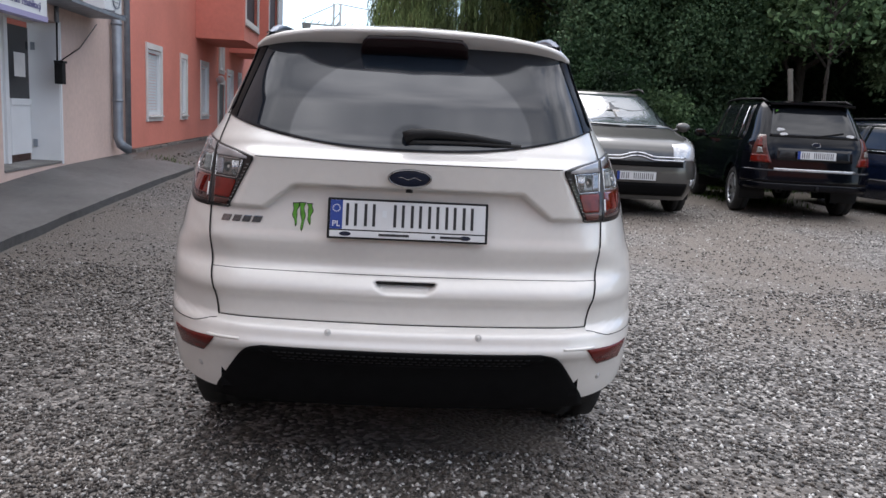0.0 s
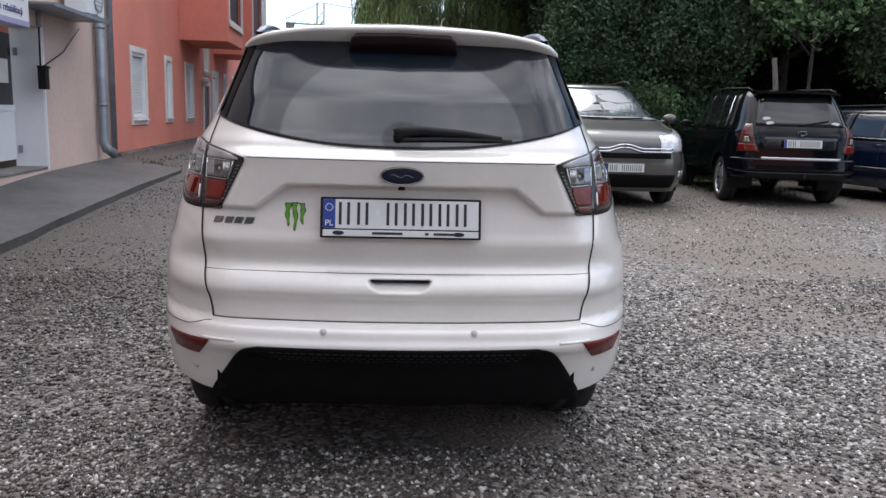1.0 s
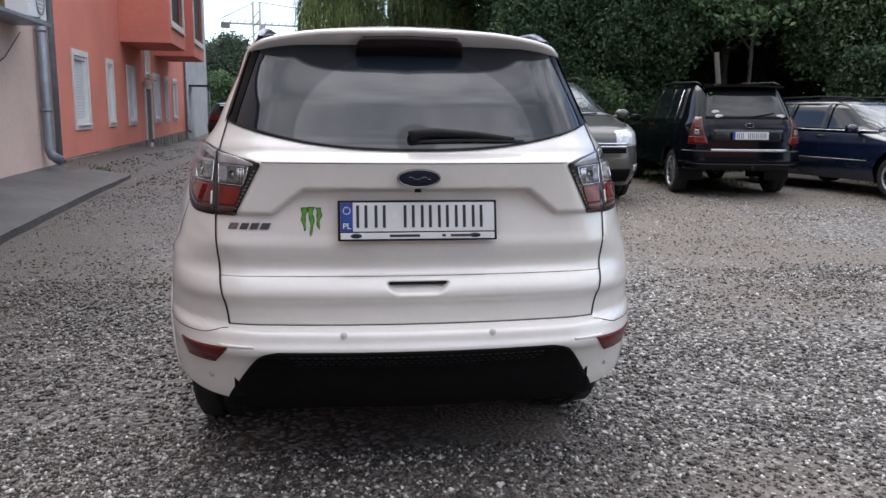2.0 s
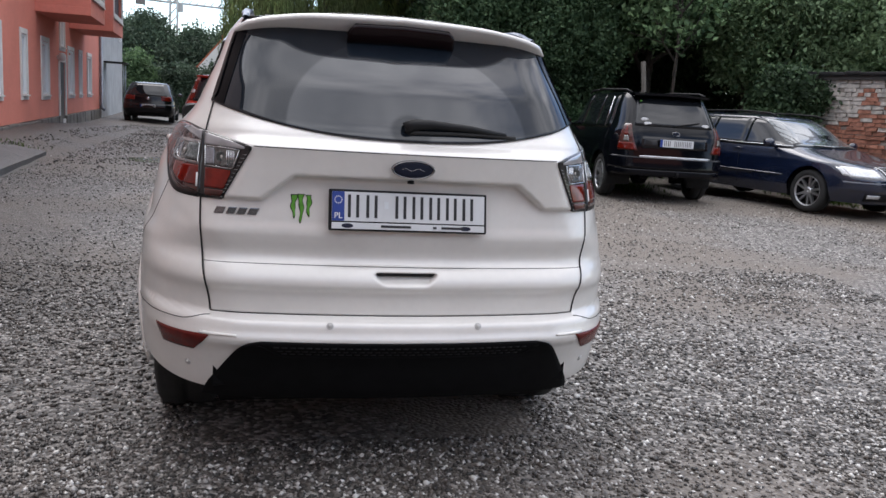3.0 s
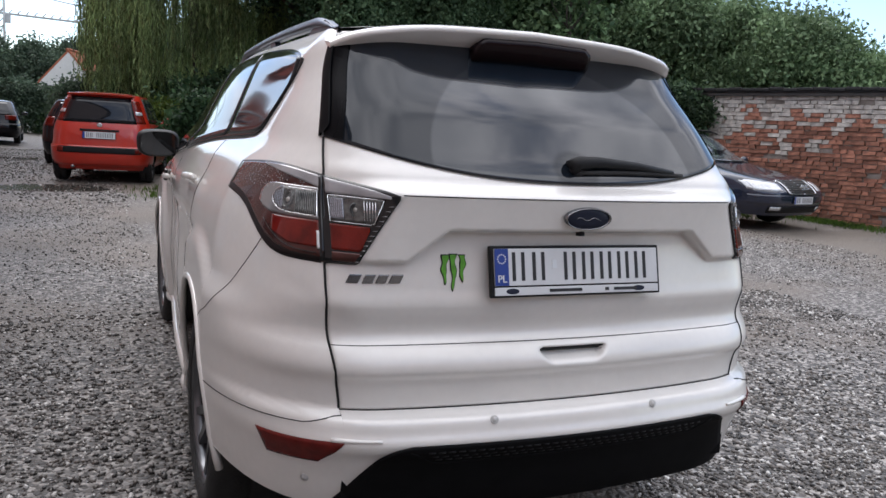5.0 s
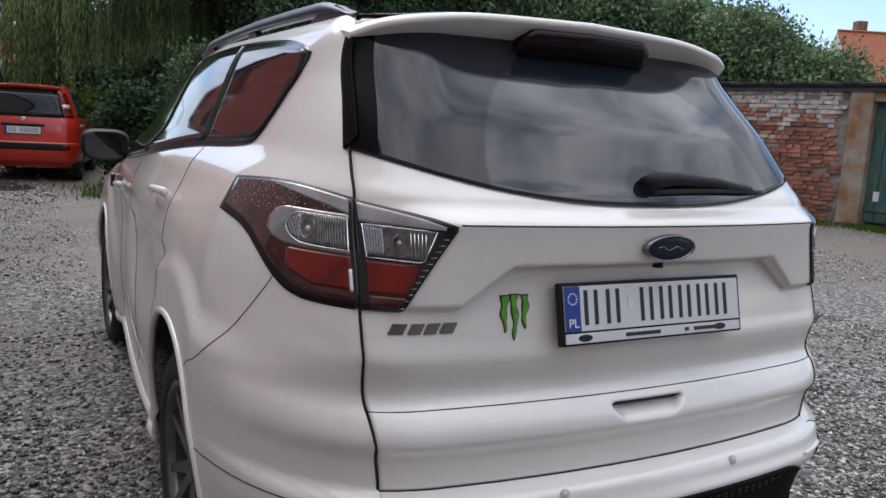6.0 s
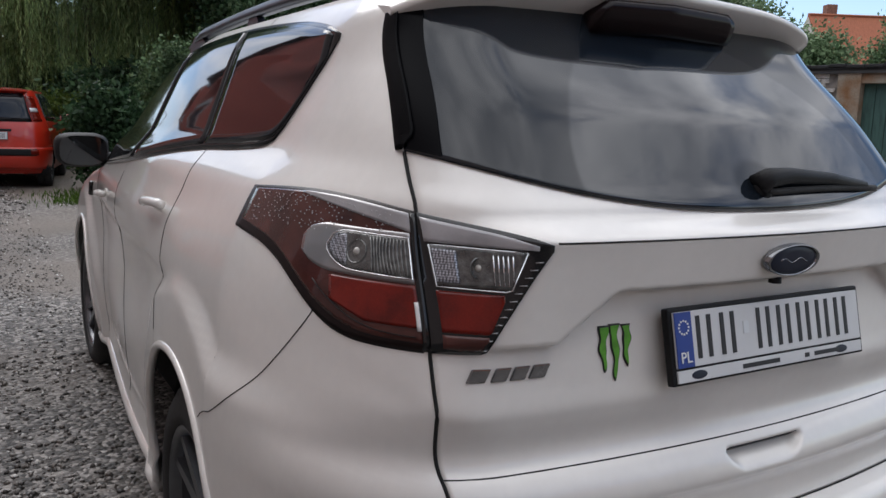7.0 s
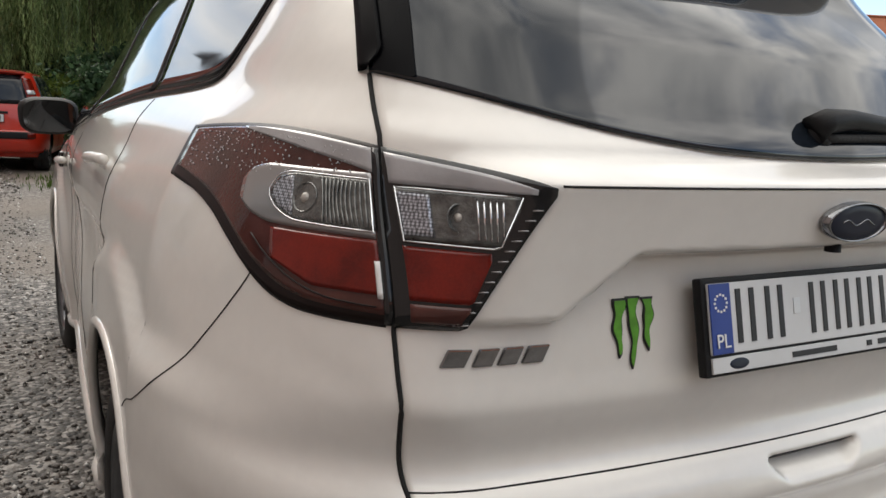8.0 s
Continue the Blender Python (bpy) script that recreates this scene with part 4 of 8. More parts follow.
def lamp_in(x0, x1, f0, f1, off, nx=24, nz=16):
    """A patch on the tailgate lamp; f0, f1: lower and upper edge as functions of x."""
    def fn(u, v):
        x = x0 + (x1 - x0) * u
        z = f0(x) + (f1(x) - f0(x)) * v
        return KS.rear_at(min(x, k_seam(z) - 0.002), z, off)
    return thick(grid(fn, list(np.linspace(0, 1, nx)), list(np.linspace(0, 1, nz))), (-0.3, 1, 0), 0.012)


def lamp_out(q0, q1, f0, f1, off, nq=28, nz=16):
    """A patch on the body lamp; q runs from the tailgate gap round the corner."""
    def fn(u, v):
        q = q0 + (q1 - q0) * u
        z = f0(q) + (f1(q) - f0(q)) * v
        a0, a1 = KS.a_of_x(k_seam(z) + 0.001, z), KS.a_of_y(3.428, z)
        a = a0 + (a1 - a0) * q
        return Vector(KS.at(a, z)) + KS.normal(a, z) * off
    return thick(grid(fn, list(np.linspace(0, 1, nq)), list(np.linspace(0, 1, nz))), (-0.9, 0.4, 0), 0.012)


def const(c):
    return lambda q: c


def tail_lamp(s):
    fl = (lambda vf: vf) if s > 0 else mirrored
    hi = kpart("tail_lamp", fl(lamp_in(0.511, 0.672, lamp_bot_in, lamp_top_in, 0.006)), M_GLOSSBLACK, label="smoked tail lamp section on the tailgate")
    kp = lambda n, vf, m, par: part(n, mesh_of(n, [(p[0], p[1] - KY, p[2]) for p in fl(vf)[0]], fl(vf)[1]), m, par)
    kp("upper_lens", lamp_in(0.530, 0.655, lambda x: 1.156, lambda x: lamp_top_in(x) - 0.006, 0.008, 14, 6), M_LENSSHEEN, hi)
    slant = lambda x: max(1.092, 1.092 + (0.562 - x) * 2.6)
    kp("reversing_chamber", lamp_in(0.545, 0.652, slant, const(1.151), 0.0075, 18, 10), M_CHAMBER, hi)
    kp("honeycomb", lamp_in(0.622, 0.650, const(1.096), const(1.147), 0.009, 8, 8), M_HONEY, hi)
    kp("reflector_bowl", ring_at(KS.rear_at(0.600, 1.122, 0.008), (-0.15, -1, 0.1), 0.016, 0.006), M_CHAMBER, hi)
    kp("bulb", ball_at(KS.rear_at(0.600, 1.122, 0.006), 0.006), M_BULB, hi)
    for k in range(5):
        x = 0.560 + k * 0.0055
        kp("flute", tube([KS.rear_at(x, slant(x) + 0.006, 0.009), KS.rear_at(x, 1.146, 0.009)], 0.0016, 5), M_CHROME, hi)
    box_in = [KS.rear_at(x, 1.152, 0.0105) for x in np.linspace(0.650, 0.543, 8)] + [KS.rear_at(0.562, 1.092, 0.0105)] + [KS.rear_at(x, 1.0885, 0.0105) for x in np.linspace(0.57, 0.650, 6)]
    kp("chrome_frame", tube(box_in, 0.0013, 6, 1.0, True), M_CHROME, hi)
    kp("red_lens", lamp_in(0.572, 0.652, lambda x: 1.022 + max(0, (0.592 - x) * 2.6), const(1.083), 0.0085, 18, 10), M_RED_LENS, hi)
    kp("lower_lens", lamp_in(0.594, 0.652, lambda x: 1.000 + max(0, (0.605 - x) * 1.2), const(1.018), 0.0085, 12, 4), M_DARKRED_LENS, hi)
    for k in range(12):
        t = k / 11
        x, z = 0.600 - 0.072 * t, 1.0 + 0.137 * t
        kp("rib", tube([KS.rear_at(x + 0.006, z, 0.0065), KS.rear_at(x - 0.004, z + 0.001, 0.0065)], 0.0012, 5), M_BEZEL, hi)
    ho = kpart("tail_lamp", fl(lamp_out(0.0, 1.0, lamp_bot_q, lamp_top_q, 0.003, 44, 24)), M_LAMPBLACK, label="smoked red tail lamp wrapped round the corner")
    kp("smoked_lens", lamp_out(0.02, 0.97, lambda q: min(lamp_bot_q(min(q + 0.025, 1.0)) + 0.013, lamp_top_q(q) - 0.02), lambda q: lamp_top_q(q) - 0.006, 0.005, 44, 24), M_DARKRED_LENS, ho)
    kp("upper_lens", lamp_out(0.02, 0.64, lambda q: 1.164 + (lamp_top_q(0.64) - 0.008 - 1.164) * (q / 0.64) ** 0.85, lambda q: lamp_top_q(q) - 0.006, 0.0066, 22, 6), M_LENSSHEEN, ho)
    lower = curve(0.0, 1.094, 0.36, 1.096, 0.45, 1.106, 0.50, 1.124)
    upper = curve(0.0, 1.160, 0.38, 1.160, 0.46, 1.152, 0.50, 1.132)
    kp("turn_signal_bezel", lamp_out(0.03, 0.57, lambda q: lower(q * 0.87) - 0.006, lambda q: upper(q * 0.87) + 0.006, 0.0062, 26, 12), M_BEZEL, ho)
    lo2, up2 = (lambda q: lower(q * 1.15) + 0.003), (lambda q: upper(q * 1.15) - 0.004)
    kp("turn_signal", lamp_out(0.03, 0.43, lo2, up2, 0.008, 26, 12), M_CHAMBER, ho)
    kp("honeycomb", lamp_out(0.335, 0.425, lambda q: lo2(q) + 0.003, lambda q: up2(q) - 0.003, 0.009, 8, 8), M_HONEY, ho)
    kp("reflector_bowl", ring_at(out_at(0.285, 1.127, 0.0085), out_n(0.285, 1.127), 0.020, 0.007), M_CHAMBER, ho)
    kp("bulb", ball_at(out_at(0.285, 1.127, 0.005), 0.008), M_BULB, ho)
    for k in range(11):
        q = 0.05 + k * 0.0165
        bow = 0.010 * math.sin(k * 0.35)
        kp("flute", tube([out_at(q + bow * (1 - w * w), 1.127 + 0.027 * w, 0.0092) for w in np.linspace(-1, 1, 7)], 0.0013, 5), M_FLUTE, ho)
    loop = [out_at(q, up2(q) + 0.002, 0.0098) for q in np.linspace(0.03, 0.43, 16)] + [out_at(q, lo2(q) - 0.002, 0.0098) for q in np.linspace(0.43, 0.03, 16)]
    kp("chrome_frame", tube(loop, 0.0011, 6, 1.0, True), M_CHROME, ho)
    kp("lens_frame", tube([out_at(q, lamp_bot_q(min(q + 0.09, 1.0)) + 0.020, 0.0068) for q in np.linspace(0.05, 0.50, 24)], 0.0012, 5), M_LAMPBLACK, ho)
    kp("red_lens", lamp_out(0.03, 0.42, lambda q: 1.024 + 0.16 * max(0, q - 0.27), lambda q: 1.086 - 0.004 * q, 0.0075, 24, 12), M_RED_LENS, ho)
    kp("dark_bar", lamp_out(0.0, 0.022, lambda q: 0.992, lambda q: 1.196, 0.0075, 3, 16), M_GLOSSBLACK, ho)
    kp("white_tick", lamp_out(0.024, 0.04, const(1.02), const(1.062), 0.009, 3, 6), M_WHITE_INK, ho)
    edge = [Vector(KS.at(KS.a_of_x(k_seam(lamp_bot_q(q)) + 0.005, 1.0) * (1 - q) + KS.a_of_y(3.428, lamp_bot_q(q)) * q, lamp_bot_q(q))) for q in np.linspace(0, 1, 30)]
    kp("seal", tube(edge, 0.003, 6), M_GAP, ho)


def out_a(q, z):
    a0, a1 = KS.a_of_x(k_seam(z) + 0.001, z), KS.a_of_y(3.428, z)
    return a0 + (a1 - a0) * q


def out_n(q, z):
    return KS.normal(out_a(q, z), z)


def out_at(q, z, off):
    """A point of the corner lamp, lifted off its surface."""
    return Vector(KS.at(out_a(q, z), z)) + out_n(q, z) * off


def ring_at(c, n, r, d):
    """A shallow bowl with a raised rim, facing along n."""
    rot = Vector((1, 0, 0)).rotation_difference(Vector(n).normalized()).to_matrix()
    v, f = lathe([(-d, r * 0.35), (-d * 0.6, r * 0.7), (0.0, r * 0.93), (0.0015, r), (0.0, r * 1.05)], 24)
    return [tuple(Vector(c) + rot @ Vector(p)) for p in v], f


def ball_at(c, r):
    v, f = lathe([(-r, 0.0004), (-r * 0.7, r * 0.7), (0, r), (r * 0.7, r * 0.7), (r, 0.0004)], 14, "z")
    return [tuple(Vector(c) + Vector(p)) for p in v], f


def lathe_at(shell, q, z, r, tall=1.0):
    a0, a1 = shell.a_of_x(k_seam(z) + 0.005, z), shell.a_of_y(3.428, z)
    a = a0 + (a1 - a0) * q
    c, n = Vector(shell.at(a, z)) + shell.normal(a, z) * 0.006, shell.normal(a, z)
    rot = Vector((1, 0, 0)).rotation_difference(n).to_matrix()
    v, f = lathe([(0.0, r), (0.004 * tall, r * 0.96), (0.006 * tall, r * 0.7), (0.007 * tall, r * 0.03)], 18)
    return [tuple(c + rot @ Vector(p)) for p in v], f


# sky reflection on the upper lens, put into its colour and shape
M_LENSSHEEN = mat("smoked_clear_lens", (0.36, 0.35, 0.36), rough=0.09, spec=0.5, coat=1.0, vary=0.25, scale=14, bump=0.05, bump_scale=170)
M_CHAMBER = mat("lamp_chamber", (0.16, 0.165, 0.16), rough=0.18, metal=0.5, coat=1.0, vary=0.6, scale=55, bump=0.3, bump_scale=260)
M_FLUTE = mat("clear_flute", (0.33, 0.34, 0.33), rough=0.15, metal=0.5, coat=0.6, vary=0.5, scale=70)
M_BULB = mat("pale_bulb", (0.45, 0.42, 0.38), rough=0.1, coat=1.0, vary=0.2, scale=60)
M_HONEY = honeycomb("honeycomb_reflector")
M_BEZEL = mat("satin_bezel", (0.30, 0.29, 0.29), rough=0.2, metal=0.5, coat=1.0)
M_LAMPBLACK = mat("lamp_border", (0.008, 0.003, 0.003), rough=0.35, spec=0.25)
tail_lamp(1)
tail_lamp(-1)

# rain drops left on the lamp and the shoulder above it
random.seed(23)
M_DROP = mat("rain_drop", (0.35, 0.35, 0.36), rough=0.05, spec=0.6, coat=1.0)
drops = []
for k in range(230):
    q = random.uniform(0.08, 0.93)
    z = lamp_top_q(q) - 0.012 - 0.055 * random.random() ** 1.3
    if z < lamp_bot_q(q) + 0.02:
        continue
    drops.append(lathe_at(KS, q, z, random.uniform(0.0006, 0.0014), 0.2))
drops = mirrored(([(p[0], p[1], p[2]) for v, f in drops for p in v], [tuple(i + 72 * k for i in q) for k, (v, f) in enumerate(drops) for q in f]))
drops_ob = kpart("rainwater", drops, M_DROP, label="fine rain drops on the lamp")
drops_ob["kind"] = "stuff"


# black lower valance with a slotted strip, reflectors, sensors
val_half = curve(0.30, 0.670, 0.37, 0.645, 0.415, 0.617, 0.50, 0.562, 0.522, 0.546, 0.535, 0.530, 0.543, 0.508, 0.548, 0.475)


def k_val(u, v):
    z = 0.325 + (0.548 - 0.325) * v
    return KS.rear_at(u * (val_half(z) - 0.008), z, 0.009)


valance = kpart("valance", thick(grid(k_val, list(np.linspace(-1, 1, 61)), list(np.linspace(0, 1, 40))), (0, 1, 0), 0.02), M_VALANCE, label="matt black lower valance with a slotted strip")
for row in range(3):
    for k in range(-20, 21):
        x = k * 0.0262 + (0.013 if row % 2 else 0)
        z = 0.533 - row * 0.0125
        if abs(x) < 0.445 - row * 0.02:
            a, b = KS.rear_at(x - 0.009, z, 0.008), KS.rear_at(x + 0.009, z, 0.008)
            part("slot", mesh_of("slot", [(p[0], p[1] - KY, p[2]) for p in tube([a, b], 0.0032, 5)[0]], tube([a, b], 0.0032, 5)[1]), M_BLACK, valance)
ledge = [KS.rear_at(x, 0.496 + 0.04 * ss((abs(x) - 0.40) / 0.075), 0.008) for x in np.linspace(-0.475, 0.475, 50)]
part("ledge", mesh_of("ledge", [(p[0], p[1] - KY, p[2]) for p in tube(ledge, 0.0035, 6)[0]], tube(ledge, 0.0035, 6)[1]), M_VALANCE, valance)


def k_refl(s):
    def fn(u, v):
        x0 = 0.630 + 0.05 * (1 - v)
        x1 = 0.784 + 0.026 * v
        x = x0 + (x1 - x0) * u
        z0 = 0.494 - 0.002 * u
        z1 = 0.558 - 0.006 * u
        z = z0 + (z1 - z0) * v
        return flip(KS.rear_at(x, z, 0.004), s)
    vf = grid(fn, list(np.linspace(0, 1, 16)), list(np.linspace(0, 1, 8)))
    if s < 0:
        vf = (vf[0], [tuple(reversed(q)) for q in vf[1]])
    kpart("reflector", thick(vf, (0, 1, 0), 0.01), M_REFL, label="dark red bumper reflector")
    wing = [flip(KS.rear_at(x, 0.562 + 0.0 * x, 0.001), s) for x in np.linspace(0.545, 0.66, 10)]
    kpart("bumper_crease", tube(wing, 0.0045, 8, 1.4), M_PEARL)
    for x, z in ((0.250, 0.600), (0.702, 0.434)):
        c = KS.rear_at(x, z, 0.001)
        n = KS.normal(KS.a_of_x(x, z), z)
        rot = Vector((1, 0, 0)).rotation_difference(n).to_matrix()
        v, f = lathe([(0.0, 0.0115), (0.0015, 0.011), (0.0025, 0.009), (0.001, 0.008), (0.003, 0.0075), (0.004, 0.0003)], 20)
        kpart("parking_sensor", ([flip(c + rot @ Vector(p), s) for p in v], f), M_SENSOR)


M_REFL = mat("reflector_red", (0.13, 0.012, 0.009), rough=0.2, spec=0.15, coat=0.2, vary=0.25, scale=40, bump=0.1, bump_scale=300)
M_SENSOR = mat("sensor_white", (0.55, 0.54, 0.52), rough=0.4, vary=0.2, scale=90)
both(k_refl)
for s in (-1, 1):
    v, f = lathe([(0.0, 0.036), (-0.16, 0.038), (-0.16, 0.045), (0.02, 0.043), (0.02, 0.036)], 26, "z")
    rot = Matrix.Rotation(math.pi / 2, 3, 'X')
    kpart("exhaust_pipe", ([tuple(rot @ Vector(p) + Vector((s * 0.47, 2.93, 0.335))) for p in v], f), M_ALLOYDARK)

# number plate
PL = Matrix.Translation((0, 2.790 - KY, 0.976)) @ Matrix.Rotation(radians(-13), 4, 'X')
plate = part("number_plate", box(0, 0, 0, 0.530, 0.016, 0.134, 0.004), M_BLACK, suv, "black plate holder with a white number plate", PL)
part("plate", box(0, -0.0095, 0.011, 0.512, 0.004, 0.096, 0.0015), M_PLATE, plate)
part("dealer_strip", box(0, -0.0095, -0.0515, 0.512, 0.004, 0.021, 0.001), M_PLATE, plate)
part("blue_band", box(-0.2355, -0.0125, 0.011, 0.040, 0.002, 0.095, 0.0008), M_BLUE, plate)


def text_mesh(body, size, depth=0.0006):
    cu = bpy.data.curves.new("letters", 'FONT')
    cu.body, cu.size, cu.extrude = body, size, depth
    cu.align_x, cu.align_y = 'CENTER', 'CENTER'
    ob = bpy.data.objects.new("letters", cu)
    me = bpy.data.meshes.new_from_object(ob)
    bpy.data.objects.remove(ob)
    return me


part("country_code", text_mesh("PL", 0.027), M_WHITE_INK, plate, m=Matrix.Translation((-0.2355, -0.0145, -0.020)) @ Matrix.Rotation(math.pi / 2, 4, 'X'))
for k in range(12):
    q = 2 * math.pi * k / 12
    part("star", box(-0.2355 + 0.0115 * math.cos(q), -0.0138, 0.032 + 0.0115 * math.sin(q), 0.0032, 0.001, 0.0032), M_WHITE_INK, plate)
for x in (-0.186, -0.126, -0.030, 0.027, 0.084, 0.141, 0.198):
    part("mark", box(x - 0.0135, -0.0122, 0.0125, 0.0095, 0.0016, 0.074), M_INK, plate)
    part("mark", box(x + 0.0135, -0.0122, 0.0125, 0.0095, 0.0016, 0.074), M_INK, plate)
part("hologram", box(-0.078, -0.0122, 0.018, 0.014, 0.001, 0.022), M_SHUTTER, plate)
for x, wd in ((-0.045, 0.10), (0.085, 0.012), (0.145, 0.075)):
    part("printed_line", box(x, -0.0122, -0.0515, wd, 0.0014, 0.008), M_INK, plate)


def oval(rx, rz, d, rim, n=40):
    """A domed oval button facing -y, with a flat rim of its own."""
    prof = [(0.0, 1.0), (d * 0.7, 0.97), (d, 0.85), (d * 1.05, 0.5), (d * 1.08, 0.001)] if not rim else [(0.0, 1.0), (d, 0.985), (d * 1.2, 0.94), (d * 0.8, 0.89), (d * 0.6, 0.88)]
    v, f = [], []
    for k in range(n):
        q = 2 * math.pi * k / n
        for al, r in prof:
            v.append((rx * r * math.cos(q), -al, rz * r * math.sin(q)))
    m = len(prof)
    for k in range(n):
        for j in range(m - 1):
            a, b = k * m + j, ((k + 1) % n) * m + j
            f.append((a, b, b + 1, a + 1))
    return v, f


for x in (-0.205, 0.190):
    part("oval_mark", mesh_of("oval_mark", *oval(0.019, 0.0075, 0.001, False)), M_BADGE, plate, m=Matrix.Translation((x, -0.0115, -0.0515)))

# badge over the plate: blue oval with a chrome rim and a plain flourish
badge = part("badge", mesh_of("badge", *oval(0.072, 0.0295, 0.012, True)), M_DARKCHROME, suv, "blue-black oval badge with a dull chrome rim", Matrix.Translation((0, 2.765 - KY, 1.120)) @ Matrix.Rotation(radians(8), 4, 'X'))
part("face", mesh_of("face", *oval(0.0690, 0.0282, 0.0112, False)), M_BADGE, badge)
wave = [(-0.038 + 0.076 * t, -0.0119, 0.004 * math.sin(t * 11.0)) for t in np.linspace(0, 1, 26)]
part("flourish", mesh_of("flourish", *tube(wave, 0.0010, 6)), M_DARKCHROME, badge)
kpart("reversing_camera", moved(lathe([(0, 0.012), (0.012, 0.011), (0.014, 0.0005)], 18, "z"), 0, 2.790, 1.070), M_BLACK)

# model lettering as four plain slanted chrome bars
for k, (x, wd) in enumerate(((-0.606, 0.031), (-0.570, 0.027), (-0.537, 0.027), (-0.502, 0.030))):
    z = 0.955
    p0, p1 = KS.rear_at(x - wd / 2, z, 0.003), KS.rear_at(x + wd / 2, z, 0.003)
    mid = (p0 + p1) / 2
    ang = math.atan2(p1.y - p0.y, p1.x - p0.x)
    bm = box_bm(bmesh.new(), 0, 0, 0, wd, 0.005, 0.022, 0.0018)
    for vv in bm.verts:
        vv.co.x += vv.co.z * 0.45
    part("chrome_bar", bm, M_DARKCHROME, suv, "slanted chrome bar", Matrix.Translation((mid.x, mid.y - KY, z)) @ Matrix.Rotation(ang, 4, 'Z'))


# three green streaks
def streak(x, top, low, w, seed):
    n = 16
    v = []
    for k in range(n):
        t = k / (n - 1)
        z = top + (low - top) * t
        wd = w * (1 - t) ** 0.55 * (1 + 0.25 * math.sin(seed + t * 14)) + 0.0008
        c = x + 0.0022 * math.sin(seed * 2 + t * 8)
        v += [KS.rear_at(c - wd, z, 0.0024), KS.rear_at(c + wd, z, 0.0024)]
    return v, [(2 * k, 2 * k + 1, 2 * k + 3, 2 * k + 2) for k in range(n - 1)]


sticker = kpart("sticker", thick(streak(-0.375, 1.016, 0.938, 0.0095, 0.4), (0, 1, 0), 0.0015), M_INK, label="green and black streaked sticker")
for i, (x, top, low, wd) in enumerate(((-0.351, 1.018, 0.922, 0.0090), (-0.327, 1.016, 0.944, 0.0090))):
    vf = thick(streak(x, top, low, wd, 1.7 + i), (0, 1, 0), 0.0015)
    part("streak", mesh_of("streak", [(p[0], p[1] - KY, p[2]) for p in vf[0]], vf[1]), M_INK, sticker)
for i, (x, top, low, wd) in enumerate(((-0.375, 1.0135, 0.943, 0.0070), (-0.351, 1.0155, 0.927, 0.0066), (-0.327, 1.0135, 0.949, 0.0066))):
    vf = moved(streak(x, top, low, wd, (0.4, 1.7, 2.7)[i]), 0, -0.0012, 0)
    part("streak", mesh_of("streak", [(p[0], p[1] - KY, p[2]) for p in vf[0]], vf[1]), M_GREEN, sticker)


# spoiler: closed section swept across the car
sp_y = curve(0.0, 3.085, 0.5, 3.10, 0.8, 3.128, 0.93, 3.165, 1.0, 3.23)
sp_z = curve(0.0, 1.622, 0.5, 1.613, 0.8, 1.592, 0.93, 1.573, 1.0, 1.553)


def spoiler_pt(u, k):
    x = 0.582 * u
    au = abs(u)
    yt, zt = sp_y(au), sp_z(au)
    lead = 3.36 + 0.02 * au + 0.16 * ss((au - 0.75) / 0.25)
    zr = 1.648 - 0.062 * au ** 2.6 - 0.014 * ss((au - 0.8) / 0.2)
    prof = [(lead, zr - 0.02), (lead, zr), (lead - 0.10, zr - 0.002 - 0.004 * au), (yt + 0.05, zt + 0.008), (yt + 0.008, zt + 0.002), (yt, zt - 0.006), (yt + 0.004, zt - 0.015), (yt + 0.070, zt - 0.058 + 0.012 * au), (yt + 0.13, zt - 0.085 + 0.03 * au)]
    y, z = prof[k % len(prof)]
    return (x, y, z)


sv = grid(lambda k, u: spoiler_pt(u, int(k)), list(range(9)), list(np.linspace(-1, 1, 57)), None, True)
n9 = len(sv[0])
ends = [sv[0][k] for k in range(9)], [sv[0][n9 - 9 + k] for k in range(9)]
# inner underside drawn black, to mirror dark in the rear glass
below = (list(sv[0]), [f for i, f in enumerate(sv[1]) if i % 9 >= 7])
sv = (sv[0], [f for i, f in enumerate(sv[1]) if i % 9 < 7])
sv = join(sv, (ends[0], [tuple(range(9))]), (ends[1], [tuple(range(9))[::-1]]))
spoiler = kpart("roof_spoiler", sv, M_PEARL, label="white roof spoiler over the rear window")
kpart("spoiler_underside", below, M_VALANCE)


def brake_pt(u, v):
    x = u * (0.184 + 0.010 * (1 - v)) * (1 - 0.09 * ss((v - 0.65) / 0.35))
    w = x / 0.6
    return (x, sp_y(abs(w)) - 0.005 + 0.028 * (1 - v) ** 2 + 0.008 * v ** 6, sp_z(abs(w)) - 0.025 - 0.062 * (1 - v))


M_BLADE = mat("deep_black_trim", (0.003, 0.003, 0.004), rough=0.25, spec=0.05, vary=0.2, scale=9)
M_SMOKEDRED = mat("dark_brake_lens", (0.008, 0.003, 0.004), rough=0.2, spec=0.2, vary=0.2, scale=10)
bp = thick(grid(brake_pt, list(np.linspace(-1, 1, 25)), list(np.linspace(0, 1, 10))), (0, 1, 0), 0.06)
part("brake_light_housing", mesh_of("brake_light_housing", [(p[0], p[1] - KY, p[2]) for p in bp[0]], bp[1]), M_SMOKEDRED, spoiler, "smoked high brake light")


